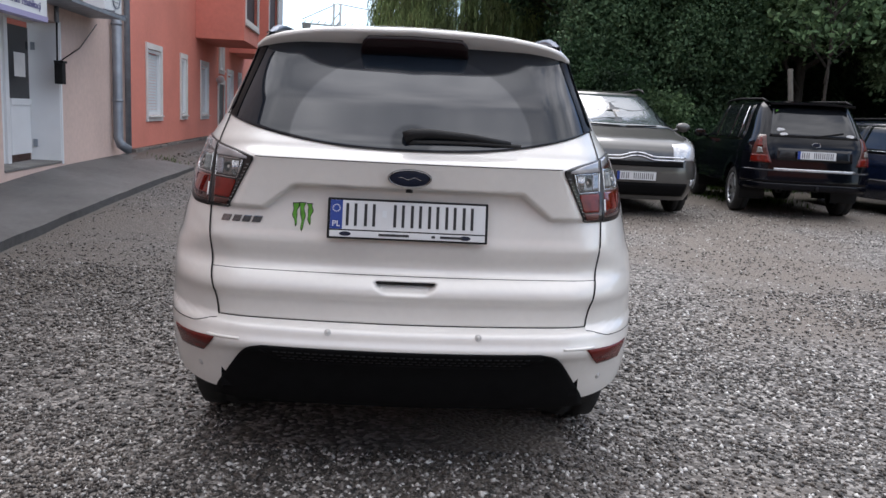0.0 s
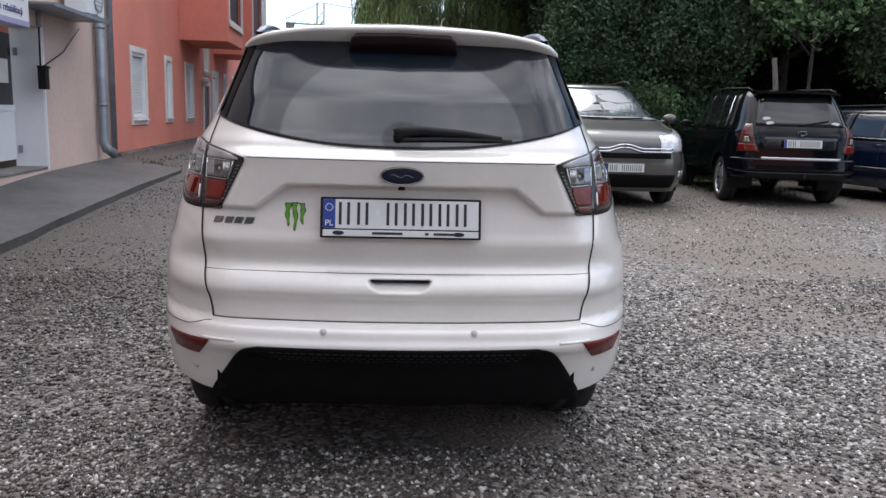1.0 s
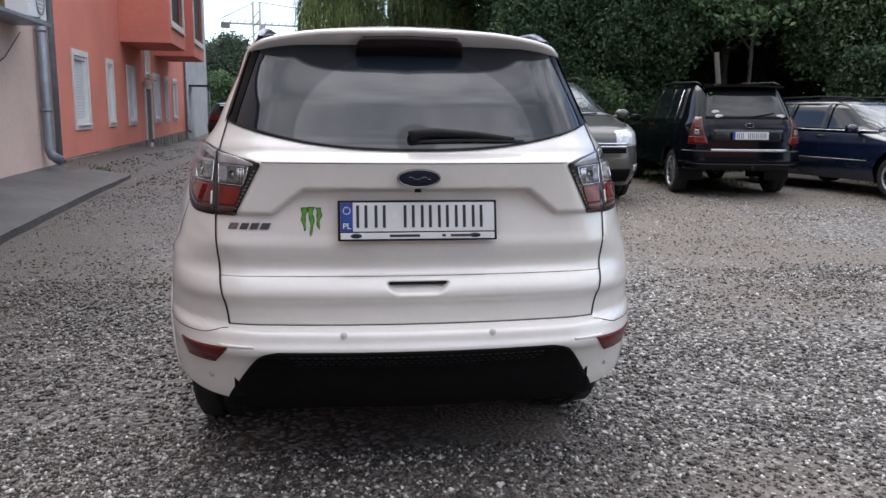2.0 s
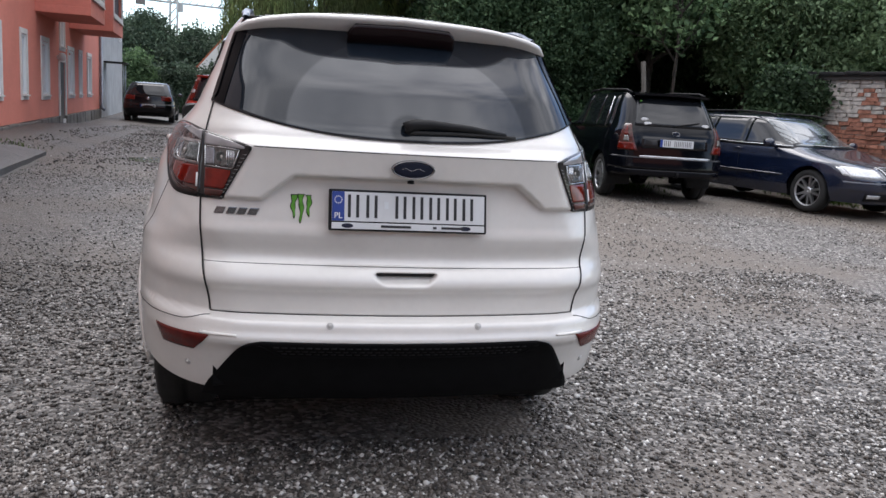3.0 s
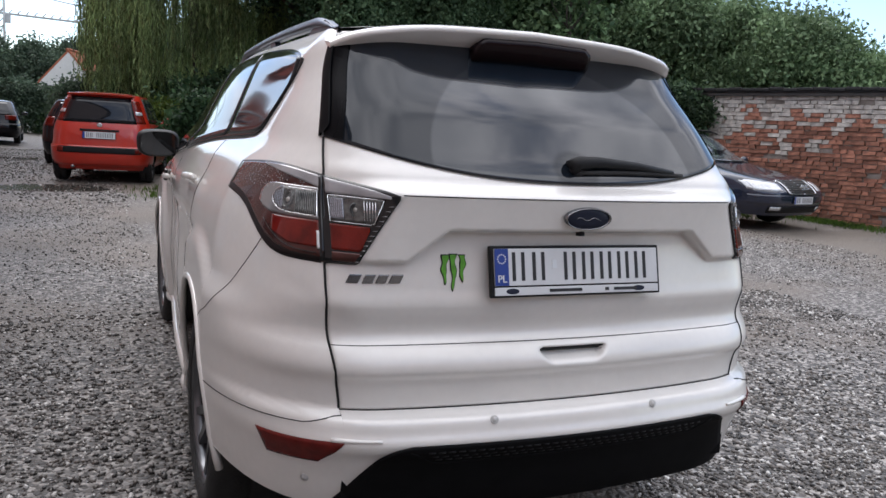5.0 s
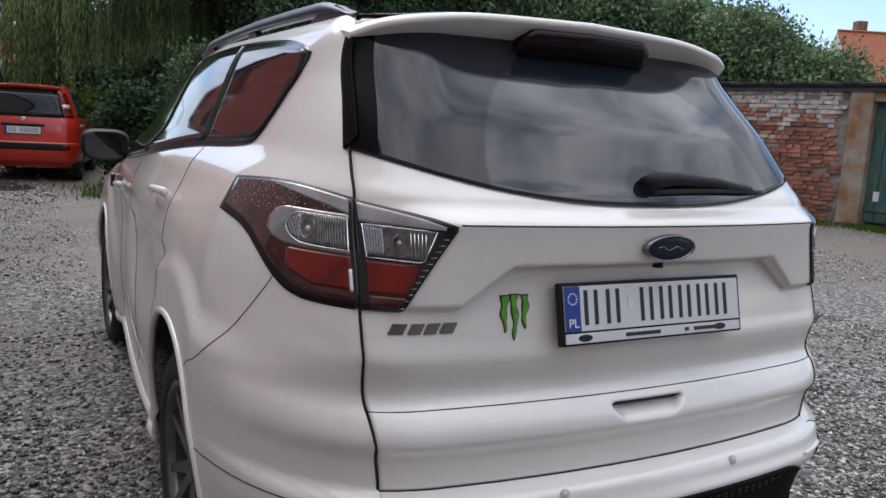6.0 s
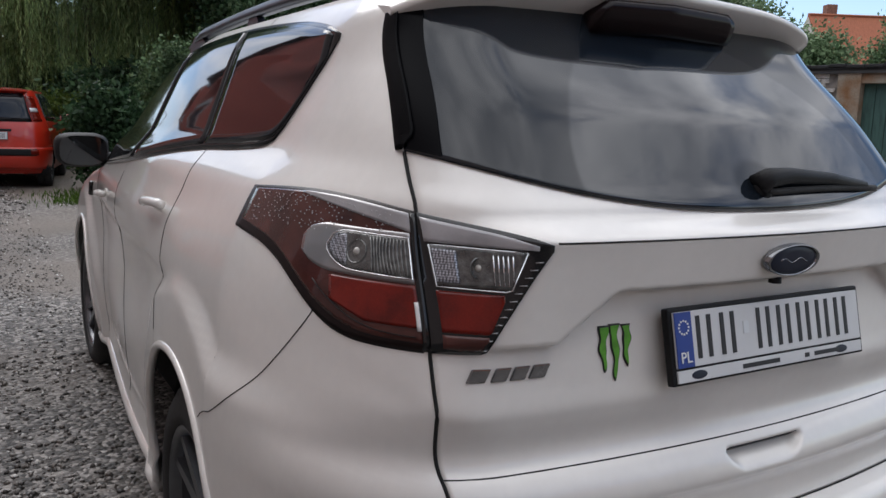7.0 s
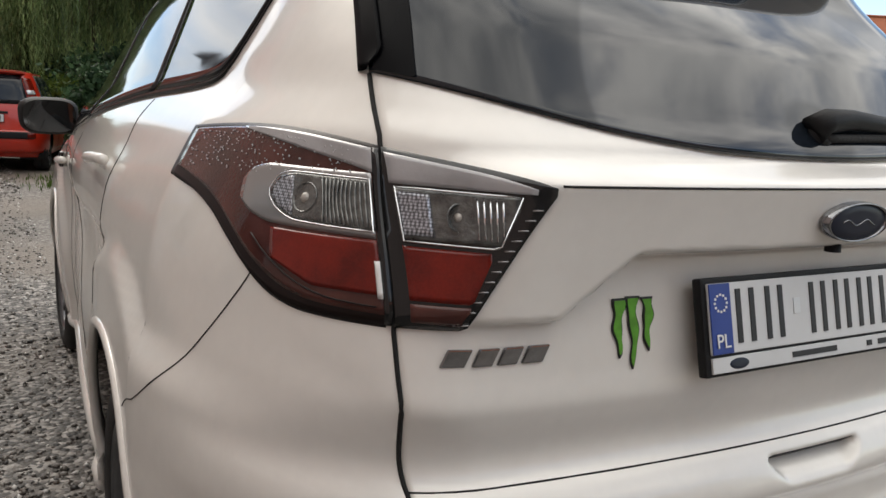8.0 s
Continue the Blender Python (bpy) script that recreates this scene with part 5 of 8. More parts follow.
# gloss black blades beside the rear window
def k_blade(s):
    def fn(u, v):
        z = 1.292 + (1.553 - 1.292) * v
        x1 = k_seam(z) + 0.004
        x0 = x1 - (0.019 - 0.008 * v) * (0.25 + 0.75 * ss(v / 0.12))
        return flip(KS.rear_at(x0 + (x1 - x0) * u, z, 0.010 - 0.004 * u), s)
    vf = grid(fn, list(np.linspace(0, 1, 6)), list(np.linspace(0, 1, 24)))
    if s < 0:
        vf = (vf[0], [tuple(reversed(q)) for q in vf[1]])
    kpart("window_blade", thick(vf, (0, 1, 0), 0.012), M_BLADE)

    def rim(u, v):
        z = 1.262 + (1.560 - 1.262) * v
        x1 = k_seam(z) - 0.006
        z2 = max(z, k_glass_bot(1.0 - 0.05 * (1 - u)) + 0.004)
        p = KS.rear_at(x1 - 0.034 * (1 - u), z2, 0.0065)
        p.y += 0.055 * ss((z2 - 1.35) / 0.18) * (1 - (p.x / k_seam(z2)) ** 4)
        return flip(p, s)
    vf = grid(rim, list(np.linspace(0, 1, 6)), list(np.linspace(0, 1, 24)))
    if s < 0:
        vf = (vf[0], [tuple(reversed(q)) for q in vf[1]])
    part("printed_border", mesh_of("printed_border", [(p[0], p[1] - KY, p[2]) for p in vf[0]], vf[1]), M_BLADE, rear_window, "black printed border of the glass")


both(k_blade)

# wiper
wz = 1.243
wiper = kpart("rear_wiper", tube([KS.rear_at(-0.02, wz - 0.004, 0.010), KS.rear_at(0.005, wz + 0.003, 0.022), KS.rear_at(0.06, wz + 0.005, 0.026), KS.rear_at(0.2, wz + 0.001, 0.020), KS.rear_at(0.33, wz - 0.008, 0.010)], 0.023, 12, 0.35), M_BLACK, label="black plastic rear wiper resting on the glass")
pv = KS.rear_at(0.0, wz - 0.005, 0.0)
vf = lathe([(0.0, 0.022), (0.008, 0.021), (0.013, 0.016), (0.015, 0.001)], 24)
rot = Vector((1, 0, 0)).rotation_difference(Vector((0, -0.8, 0.6))).to_matrix()
part("pivot_cap", mesh_of("pivot_cap", [tuple(rot @ Vector(p) + pv - Vector((0, KY, 0))) for p in vf[0]], vf[1]), M_BLACK, wiper)
vf = tube([KS.rear_at(x, wz - 0.014 + 0.004 * math.sin(x * 8), 0.008) for x in np.linspace(0.0, 0.365, 16)], 0.007, 6)
part("blade", mesh_of("blade", [(p[0], p[1] - KY, p[2]) for p in vf[0]], vf[1]), M_RUBBER, wiper)

# side windows
win_bot = curve(3.380, 1.500, 3.438, 1.412, 3.492, 1.322, 3.526, 1.288, 3.60, 1.274, 4.0, 1.252, 4.71, 1.185, 5.3, 1.140, 5.85, 1.105)
win_top = curve(3.380, 1.512, 3.45, 1.533, 3.7, 1.562, 4.14, 1.577, 4.5, 1.570, 4.9, 1.530, 5.2, 1.455, 5.5, 1.335, 5.85, 1.115)


def k_pane(y0, y1, inset, off, ny, nz, rake0=0.0, rake1=0.0):
    def fn(u, v):
        ya, yb = y0 + rake0 * v, y1 + rake1 * v
        y = ya + (yb - ya) * u
        z0, z1 = win_bot(y) + inset, win_top(y) - inset
        z = z0 + (max(z1, z0 + 0.002) - z0) * v
        return KS.side_at(y, z, off)
    return thick(grid(fn, list(np.linspace(0, 1, ny)), list(np.linspace(0, 1, nz))), (-1, 0, 0), 0.008)


for fl in ((lambda q: q), mirrored):
    kpart("window_surround", fl(k_pane(3.380, 5.85, 0.0, 0.004, 90, 14)), M_GLOSSBLACK, label="black side window surround")
    kpart("quarter_window", fl(k_pane(3.412, 3.968, 0.011, 0.008, 24, 12, 0, 0.10)), M_GLASS)
    kpart("rear_door_window", fl(k_pane(4.000, 4.70, 0.011, 0.008, 24, 12, 0.10, -0.06)), M_GLASS)
    kpart("front_door_window", fl(k_pane(4.75, 5.76, 0.011, 0.008, 30, 12, -0.06, 0.0)), M_GLASS)
# windscreen as a dark patch across the front
def k_screen(u, v):
    z = 1.19 + (1.57 - 1.19) * v
    p = Vector(KS.at(3.75 + 1.25 * u, z))
    return p + Vector((0, 0.006, 0))


scr = grid(k_screen, list(np.linspace(0, 1, 16)), list(np.linspace(0, 1, 14)))
kpart("windscreen", join(scr, mirrored(scr)), M_GLASS)


# roof rails, handles, mirrors
def k_extras(s):
    rs, rf = [], []
    for t in np.linspace(0, 1, 40):
        y = 3.27 + 1.9 * t
        lift = ss(t / 0.14) ** 0.7 * ss((1 - t) / 0.14)
        x, zb = 0.545 - 0.05 * t, 1.598 + 0.018 * math.sin(math.pi * t)
        h = 0.004 + 0.040 * lift
        wd = 0.011 + 0.010 * lift
        rs += [(s * (x - wd), y, zb + h - 0.026 * lift), (s * (x - wd * 0.9), y, zb + h), (s * (x + wd * 0.3), y, zb + h + 0.004), (s * (x + wd), y, zb + h - 0.008), (s * (x + wd), y, zb + h - 0.028 * lift)]
    for k in range(39):
        for j in range(5):
            a, b = k * 5 + j, k * 5 + (j + 1) % 5
            rf.append((a, b, b + 5, a + 5))
    kpart("roof_rail", (rs, rf), M_RAIL, label="satin blue-grey roof rail")
    for y, ln in ((3.45, 0.17), (4.25, 0.06), (5.0, 0.13)):
        t = (y - 3.27) / 1.9
        x, zb = 0.545 - 0.05 * t, 1.598 + 0.018 * math.sin(math.pi * t)
        vs = [(s * (x + dx), y + dy, zb + dz) for dx in (-0.010, 0.012) for dy, dz in ((-ln, -0.03), (-ln * 0.8, 0.005), (-ln * 0.3, 0.03), (ln * 0.3, 0.03), (ln * 0.8, 0.005), (ln, -0.03))]
        kpart("rail_foot", (vs, [(0, 1, 2, 3, 4, 5), (11, 10, 9, 8, 7, 6)] + [(k, k + 6, k + 7, k + 1) for k in range(5)]), M_RAIL, smooth=False)
    for y0, z in ((3.972, 1.104), (5.12, 1.032)):
        hp = []
        for t in np.linspace(0, 1, 9):
            q = KS.side_at(y0 + 0.21 * t, z - 0.012 * t, 0.008 + 0.028 * math.sin(math.pi * min(max(t, 0.06), 0.94)) ** 0.5)
            hp.append(flip(q, s))
        kpart("door_handle", tube(hp, 0.0125, 8), M_PEARL)
        cup = KS.side_at(y0 + 0.10, z - 0.01, 0.0)
        vf = oval(0.06, 0.026, 0.003, False, 24)
        kpart("handle_cup", ([(s * (cup.x - p[1]), cup.y + p[0], cup.z + p[2]) for p in vf[0]], vf[1]), M_PEARL)
    # mirror: arm, housing and glass
    mc = Vector((0.845, 5.72, 1.172))

    def shell_pt(u, v):
        q, w = 2 * math.pi * u, math.pi * v
        r = math.sin(w)
        sx, sz = 0.112, 0.076
        e = 0.62
        cx, cz = math.cos(q), math.sin(q)
        x = sx * math.copysign(abs(cx) ** e, cx) * r ** 0.45
        z = sz * math.copysign(abs(cz) ** e, cz) * r ** 0.45
        y = -0.03 + 0.10 * (1 - math.cos(w)) / 2 * 1.6
        return flip((mc.x + x * (1 + 0.04 * z / sz), mc.y + y, mc.z + z), s)
    kpart("mirror_housing", grid(shell_pt, list(np.linspace(0, 1, 33)), list(np.linspace(0.02, 0.98, 12))), M_BLACK, label="black door mirror")
    g = []
    for k in range(33):
        q = 2 * math.pi * k / 33
        cx, cz = math.cos(q), math.sin(q)
        g.append(flip((mc.x + 0.096 * math.copysign(abs(cx) ** 0.62, cx), mc.y - 0.034, mc.z + 0.064 * math.copysign(abs(cz) ** 0.62, cz)), s))
    kpart("mirror_glass", (g, [tuple(range(33)) if s < 0 else tuple(range(33))[::-1]]), M_MIRROR, smooth=False)
    kpart("mirror_arm", tube([flip((0.68, 5.74, 1.115), s), flip((0.78, 5.74, 1.14), s)], 0.035, 8), M_BLACK)
    # vent trim behind the front wheel
    q = KS.side_at(5.98, 0.98, 0.004)
    kpart("wing_vent", moved(tube([(0, 0, 0.03), (0, 0.04, -0.03)], 0.012, 6), q.x * s, q.y, q.z), M_GLOSSBLACK)
    sill = [flip(KS.side_at(y, 0.275, -0.008), s) for y in np.linspace(4.15, 5.95, 20)]
    kpart("sill_trim", tube(sill, 0.026, 10), M_PEARL)


M_RAIL = mat("satin_rail", (0.055, 0.07, 0.095), rough=0.3, metal=0.55, vary=0.15, scale=8)
M_MIRROR = mat("mirror_glass", (0.10, 0.11, 0.12), rough=0.03, metal=1.0)
both(k_extras)


# ---- beige house details ----
door2 = thing("door_2", "white door with a tall pane, standing in a deep white reveal", "door", BEI @ Matrix.Translation((alb(10.6), 0, 0.43)), kind="structure")
part("reveal_panel", box(-0.638, -0.19, 0.91, 0.022, 0.39, 1.82, 0.004), M_PVC, door2)
leaf = part("leaf", frame_bm(0.80, 1.78, 0.10, 0.06), M_PVC, door2, m=Matrix.Translation((-0.235, -0.37, 0.91)))
part("pane", box(0, 0.01, 0.36, 0.62, 0.02, 0.92), M_GLASS, leaf)
part("lower_panel", box(0, 0.015, -0.47, 0.62, 0.03, 0.64, 0.004), M_PVC, leaf)
part("rail", box(0, 0.02, -0.125, 0.62, 0.05, 0.08, 0.004), M_PVC, leaf)
part("notice", box(-0.02, 0.024, 0.34, 0.34, 0.004, 0.30), M_WHITEP, leaf)
for hz in (0.60, -0.66):
    part("hinge", box(-0.385, 0.05, hz, 0.03, 0.05, 0.10, 0.003), M_ZINC, leaf)
part("side_panel", box(0.66, -0.37, 0.91, 0.96, 0.05, 1.80, 0.004), M_PVC, door2)
part("outer_trim", box(-0.665, 0.008, 0.91, 0.05, 0.02, 1.86, 0.004), M_PVC, door2)
part("threshold", box(0.25, -0.18, 0.01, 1.76, 0.38, 0.03, 0.004), M_CONC, door2)

sign = thing("sign", "white shop sign board with grey lettering over the door", "sign", BEI @ Matrix.Translation((alb(9.27), 0.28, 2.42)))
part("panel", box(0, 0, 0, 1.35, 0.12, 0.52, 0.01), M_PVC, sign)
part("bracket", box(-0.5, -0.16, 0.1, 0.04, 0.22, 0.04), M_ZINC, sign)
part("bracket", box(0.5, -0.16, 0.1, 0.04, 0.22, 0.04), M_ZINC, sign)
M_LAVENDER = mat("lavender_print", (0.36, 0.33, 0.52), rough=0.5)
M_SIGNTEXT = mat("sign_lettering", (0.10, 0.09, 0.22), rough=0.5)
for word, wx in (("centrum", 0.30), ("rehabilitacji", -0.21)):
    part("word", text_mesh(word, 0.115, 0.002), M_SIGNTEXT, sign, m=Matrix.Translation((wx, 0.064, -0.12)) @ Matrix.Rotation(math.pi, 4, 'Z') @ Matrix.Rotation(math.pi / 2, 4, 'X'))
part("name_bar", box(-0.05, 0.062, 0.07, 0.95, 0.005, 0.13), M_SIGNTEXT, sign)
part("lower_band", box(0, 0.003, -0.245, 1.352, 0.122, 0.06, 0.002), M_LAVENDER, sign, "lavender band along the foot")

canopy = thing("entrance_canopy", "thin grey metal canopy sheet on a bracket over the door", "canopy", BEI @ Matrix.Translation((alb(11.4), 0, 2.47)))
part("sheet", box(0, 0.25, 0.0, 2.2, 0.50, 0.03, 0.006), M_ZINC, canopy)
part("front_edge", box(0, 0.505, -0.01, 2.22, 0.02, 0.05, 0.004), M_ZINC, canopy)
part("stay", mesh_of("stay", *tube([(0.28, 0.03, -0.02), (0.28, 0.03, -0.22)], 0.03, 8)), M_ZINC, canopy)

ac = thing("air_conditioner", "white air conditioner outdoor unit on wall brackets", "air conditioner", BEI @ Matrix.Translation((alb(12.35), 0.24, 2.80)))
part("casing", box(0, 0, 0, 0.82, 0.30, 0.52, 0.015), M_PVC, ac)
vf = lathe([(0, 0.20), (0.012, 0.205), (0.012, 0.19), (0.0, 0.185)], 30)
rz = Matrix.Rotation(math.pi / 2, 4, 'Z')
part("fan_ring", mesh_of("fan_ring", *vf), M_ZINC, ac, m=Matrix.Translation((-0.12, 0.151, 0)) @ rz)
for k in range(7):
    part("grille_bar", box(-0.12, 0.158, -0.165 + k * 0.055, 0.36, 0.006, 0.008), M_ZINC, ac)
part("bracket", box(-0.3, 0, -0.28, 0.04, 0.5, 0.03), M_ZINC, ac)
part("bracket", box(0.3, 0, -0.28, 0.04, 0.5, 0.03), M_ZINC, ac)

mb = thing("mailbox", "black metal mailbox on the beige wall", "mailbox", BEI @ Matrix.Translation((alb(11.1), 0.06, 1.60)))
part("body", box(0, 0, 0, 0.14, 0.10, 0.27, 0.01), M_BLACK, mb)
part("lid", box(0, 0.008, 0.15, 0.155, 0.12, 0.03, 0.006), M_BLACK, mb)
cable = part("cable", mesh_of("cable", *tube([(alb(11.05), 0.03, 1.72), (alb(11.9), 0.05, 1.98), (alb(12.7), 0.04, 2.38)], 0.008, 6)), M_BLACK, m=BEI)
tagged(cable, "thin black cable across the beige wall", "cable")
cable2 = part("cable", mesh_of("cable", *tube([(alb(11.12), 0.02, 1.74), (alb(11.14), 0.02, 2.28)], 0.012, 6)), M_BLACK, m=BEI)
tagged(cable2, "black conduit down to the mailbox", "cable")

pipe = thing("drainpipe", "zinc drainpipe with a bent shoe at the house corner", "drainpipe", BEI @ Matrix.Translation((alb(13.5), 0.10, 0.06)))
part("pipe", mesh_of("pipe", *tube([(0, 0, 6.1), (0, 0, 0.62), (0, 0.03, 0.52), (-0.10, 0.14, 0.43)], 0.075, 16)), M_ZINC, pipe)
for z in (1.2, 2.4, 4.2):
    part("clip", mesh_of("clip", *lathe([(z, 0.077), (z, 0.085), (z + 0.04, 0.085), (z + 0.04, 0.077)], 18, "z")), M_ZINC, pipe)
pipe3 = thing("drainpipe", "narrow blue-grey pipe where the two houses meet", "drainpipe", BEI @ Matrix.Translation((alb(14.2), 0.07, 0.0)))
part("pipe", mesh_of("pipe", *tube([(0, 0, 6.9), (0, 0, 0.40)], 0.05, 12)), M_ZINC, pipe3)
pipe2 = thing("drainpipe", "zinc drainpipe at the far corner of the salmon house", "drainpipe", RED @ Matrix.Translation((0.12, 0.08, 0.0)))
part("pipe", mesh_of("pipe", *tube([(0, 0, 8.1), (0, 0, 0.5), (0.0, 0.12, 0.4)], 0.055, 12)), M_ZINC, pipe2)


# ---- parked cars ----
def patch(shell, a0, a1, z0, z1, off, na=14, nz=8, depth=0.012, skew=0.0):
    """A fitted piece on a car body between two outline places and two heights (numbers or functions of u)."""
    f0 = z0 if callable(z0) else const(z0)
    f1 = z1 if callable(z1) else const(z1)
    full = a0 == 0 or a1 == 5.0

    def fn(u, v):
        s = -1 if u < 0 else 1
        q = abs(u) if a0 == 0 else 1 - abs(u) if full else u
        a = a0 + (a1 - a0) * q + skew * (v - 0.5)
        z = f0(q) + (f1(q) - f0(q)) * v
        n = shell.normal(a, z) if 0.01 < a < 4.99 else shell.normal(0.02 if a < 1 else 4.98, z)
        p = Vector(shell.at(a, z)) + n * off
        return (p.x * s, p.y, p.z)
    us = np.linspace(0, 1, na)
    if full:
        us = np.linspace(-1, 1, 2 * na - 1) if a0 == 0 else -np.linspace(-1, 1, 2 * na - 1)
    vf = grid(fn, list(us), list(np.linspace(0, 1, nz)))
    if full:
        return thick(vf, (0, 1 if a0 == 0 else -1, 0), depth)
    c = shell.normal((a0 + a1) / 2, (f0(0.5) + f1(0.5)) / 2)
    return thick(vf, tuple(-c), depth)


def side_patch(shell, y0, y1, zb, zt, off, ny=20, nz=8, r0=0.0, r1=0.0):
    def fn(u, v):
        ya, yb = y0 + r0 * v, y1 + r1 * v
        y = ya + (yb - ya) * u
        z = zb(y) + (max(zt(y), zb(y) + 0.004) - zb(y)) * v
        return shell.side_at(y, z, off)
    return thick(grid(fn, list(np.linspace(0, 1, ny)), list(np.linspace(0, 1, nz))), (-1, 0, 0), 0.01)


def parked_car(name, label, m, paint, L, W, H, hood, cowl_y, screen_top_y, belt, rake, axles, wheel_r, rim, group="parked cars", bow=0.12, spokes=10, trim=None, belt_rise=0.06, low=0.22, rear_low=0.03):
    """A car body with wheels, glass, sills and mirrors; returns its top object, its surface and a part adder."""
    h = L / 2
    w2 = W / 2
    y0 = curve(0.2, -h + 0.14, 0.36, -h + 0.03, 0.5, -h, 0.66, -h + 0.015, belt - 0.04, -h + 0.06, belt + 0.05, -h + 0.09, H - 0.10, -h + rake, H, -h + rake + 0.12)
    yf = curve(0.2, h - 0.12, 0.42, h - 0.01, 0.55, h, hood - 0.16, h - 0.05, hood - 0.05, h - 0.22, belt - 0.01, cowl_y + 0.25, belt + 0.05, cowl_y, H - 0.08, screen_top_y + 0.05, H, screen_top_y - 0.15)
    w = curve(0.2, w2 * 0.90, 0.4, w2 * 0.985, 0.6, w2, belt - 0.12, w2 * 0.985, belt, w2 * 0.95, belt + 0.12, w2 * 0.89, H - 0.10, w2 * 0.735, H, w2 * 0.66)
    by = curve(0.2, -h + 0.5, belt, -h + 0.5, H, -h + rake + 0.45)

    def flare(y, z):
        d = 0.0
        for ax in axles:
            r = math.hypot(y - ax, z - wheel_r)
            d += 0.012 * ss((wheel_r + 0.16 - r) / 0.08)
        return d - 0.02 * ss((abs(y) - h * 0.55) / (h * 0.5)) + 0.008 * math.exp(-((z - belt + 0.14) / 0.03) ** 2)
    sh = Shell(y0, const(bow), lambda z: w(z) * 0.62, lambda z: w(z) * 0.955, const(0.05), w, by, yf, flare)
    top = thing(name, label, "car", m, group=group)
    arch = wheel_r + 0.055

    def add(n, vf, material, parent=top, lab="", smooth=True):
        return part(n, mesh_of(n, vf[0], vf[1], smooth), material, parent, lab)

    def pair(n, vf, material, lab=""):
        add(n, vf, material, top, lab)
        add(n, mirrored(vf), material, top, lab)
    av = list(np.linspace(0, 1.95, 26)) + list(np.linspace(2, 3, 70)) + list(np.linspace(3.06, 5, 26))

    def fn(a, z):
        p = sh.at(a, z)
        if 2.0 <= a <= 3.0:
            for ax in axles:
                dy, dz = p[1] - ax, z - wheel_r
                r = math.hypot(dy, dz)
                if abs(r - arch) < 0.032 and r > 0.01:
                    y2, z2 = ax + dy * arch / r, wheel_r + dz * arch / r
                    return sh.at(sh.a_of_y(y2, z2), z2)
        return p

    def keep(f, vv):
        cy, cz, cx = (sum(vv[i][k] for i in f) / 4 for k in (1, 2, 0))
        return cx < w2 * 0.75 or all(math.hypot(cy - ax, cz - wheel_r) > arch for ax in axles)
    vf = grid(fn, av, list(np.linspace(low, H - 0.05, 46)), keep)
    add("body", join(vf, mirrored(vf)), paint)
    add("roof", sh.cap(H - 0.05, 0.05, 30, 3.0, 7), paint)
    add("underbody", thick(([(-w2 * 0.6, -h + 0.4, low), (w2 * 0.6, -h + 0.4, low), (w2 * 0.6, h - 0.3, low), (-w2 * 0.6, h - 0.3, low)], [(0, 1, 2, 3)]), (0, 0, 1), 0.15), M_VALANCE, top, "", False)
    for s in (-1, 1):
        for ax in axles:
            wheel(top, None, wheel_r, 0.205, rim, M_ALLOYDARK, spokes, m=Matrix.Translation((s * (w2 - 0.125), ax, wheel_r)) @ (Matrix() if s > 0 else Matrix.Rotation(math.pi, 4, 'Z')))

            def liner(u, v, ax=ax, s=s):
                return (s * (w2 - 0.40 + 0.36 * v), ax + arch * math.cos(math.pi * u), wheel_r + arch * math.sin(math.pi * u))
            add("wheel_liner", grid(liner, list(np.linspace(-0.1, 1.1, 16)), [0, 1]), M_BLACK)
    # glass
    rise = lambda y: belt + 0.03 + belt_rise * ss((0.4 - y) / (h * 1.2))
    topz = curve(-h, H - 0.16, -h + rake + 0.25, H - 0.105, 0.0, H - 0.085, screen_top_y, H - 0.11, (screen_top_y + cowl_y) / 2 - 0.05, (H + belt) / 2 + 0.03, cowl_y - 0.08, belt + 0.05)
    ya, yb = -h + rake + 0.30, cowl_y - 0.12
    pair("window_surround", side_patch(sh, ya, yb, lambda y: rise(y) - 0.012, lambda y: topz(y) + 0.012, 0.003, 40, 8, 0.10, 0), M_GLOSSBLACK)
    y1, y2 = ya + (yb - ya) * 0.30, ya + (yb - ya) * 0.62
    pair("quarter_window", side_patch(sh, ya + 0.05, y1 - 0.02, rise, topz, 0.007, 12, 8, 0.10, 0.03), M_GLASS)
    pair("rear_door_window", side_patch(sh, y1 + 0.03, y2 - 0.03, rise, topz, 0.007, 14, 8, 0.03, -0.03), M_GLASS)
    pair("front_door_window", side_patch(sh, y2 + 0.03, yb - 0.05, rise, topz, 0.007, 18, 8, -0.03, 0), M_GLASS)
    rw = patch(sh, 0.0, 1.25, lambda u: belt + rear_low, lambda u: H - 0.10, 0.006, 16, 10)
    add("rear_window", rw, M_GLASS)
    ws = patch(sh, 3.55, 5.0, lambda u: belt + 0.055, lambda u: H - 0.085, 0.006, 18, 12)
    add("windscreen", ws, M_SCREEN)
    # seams
    for y in (ya + 0.02, y2):
        pair("door_gap", tube([sh.side_at(y, z, 0.0005) for z in np.linspace(0.32, belt + 0.02, 16)], 0.0035, 5), M_GAP)
    # mirrors
    for s in (-1, 1):
        mcx, mcy, mcz = s * (w2 + 0.07), cowl_y - 0.42, belt + 0.09
        bm = bmesh.new()
        bmesh.ops.create_icosphere(bm, subdivisions=2, radius=1.0, matrix=Matrix.Translation((mcx, mcy, mcz)) @ Matrix.Diagonal((0.105, 0.06, 0.07, 1)))
        for f in bm.faces:
            f.smooth = True
        part("mirror_housing", bm, trim or paint, top)
        part("mirror_glass", box(mcx, mcy - 0.058, mcz, 0.15, 0.008, 0.095, 0.003), M_MIRROR, top)
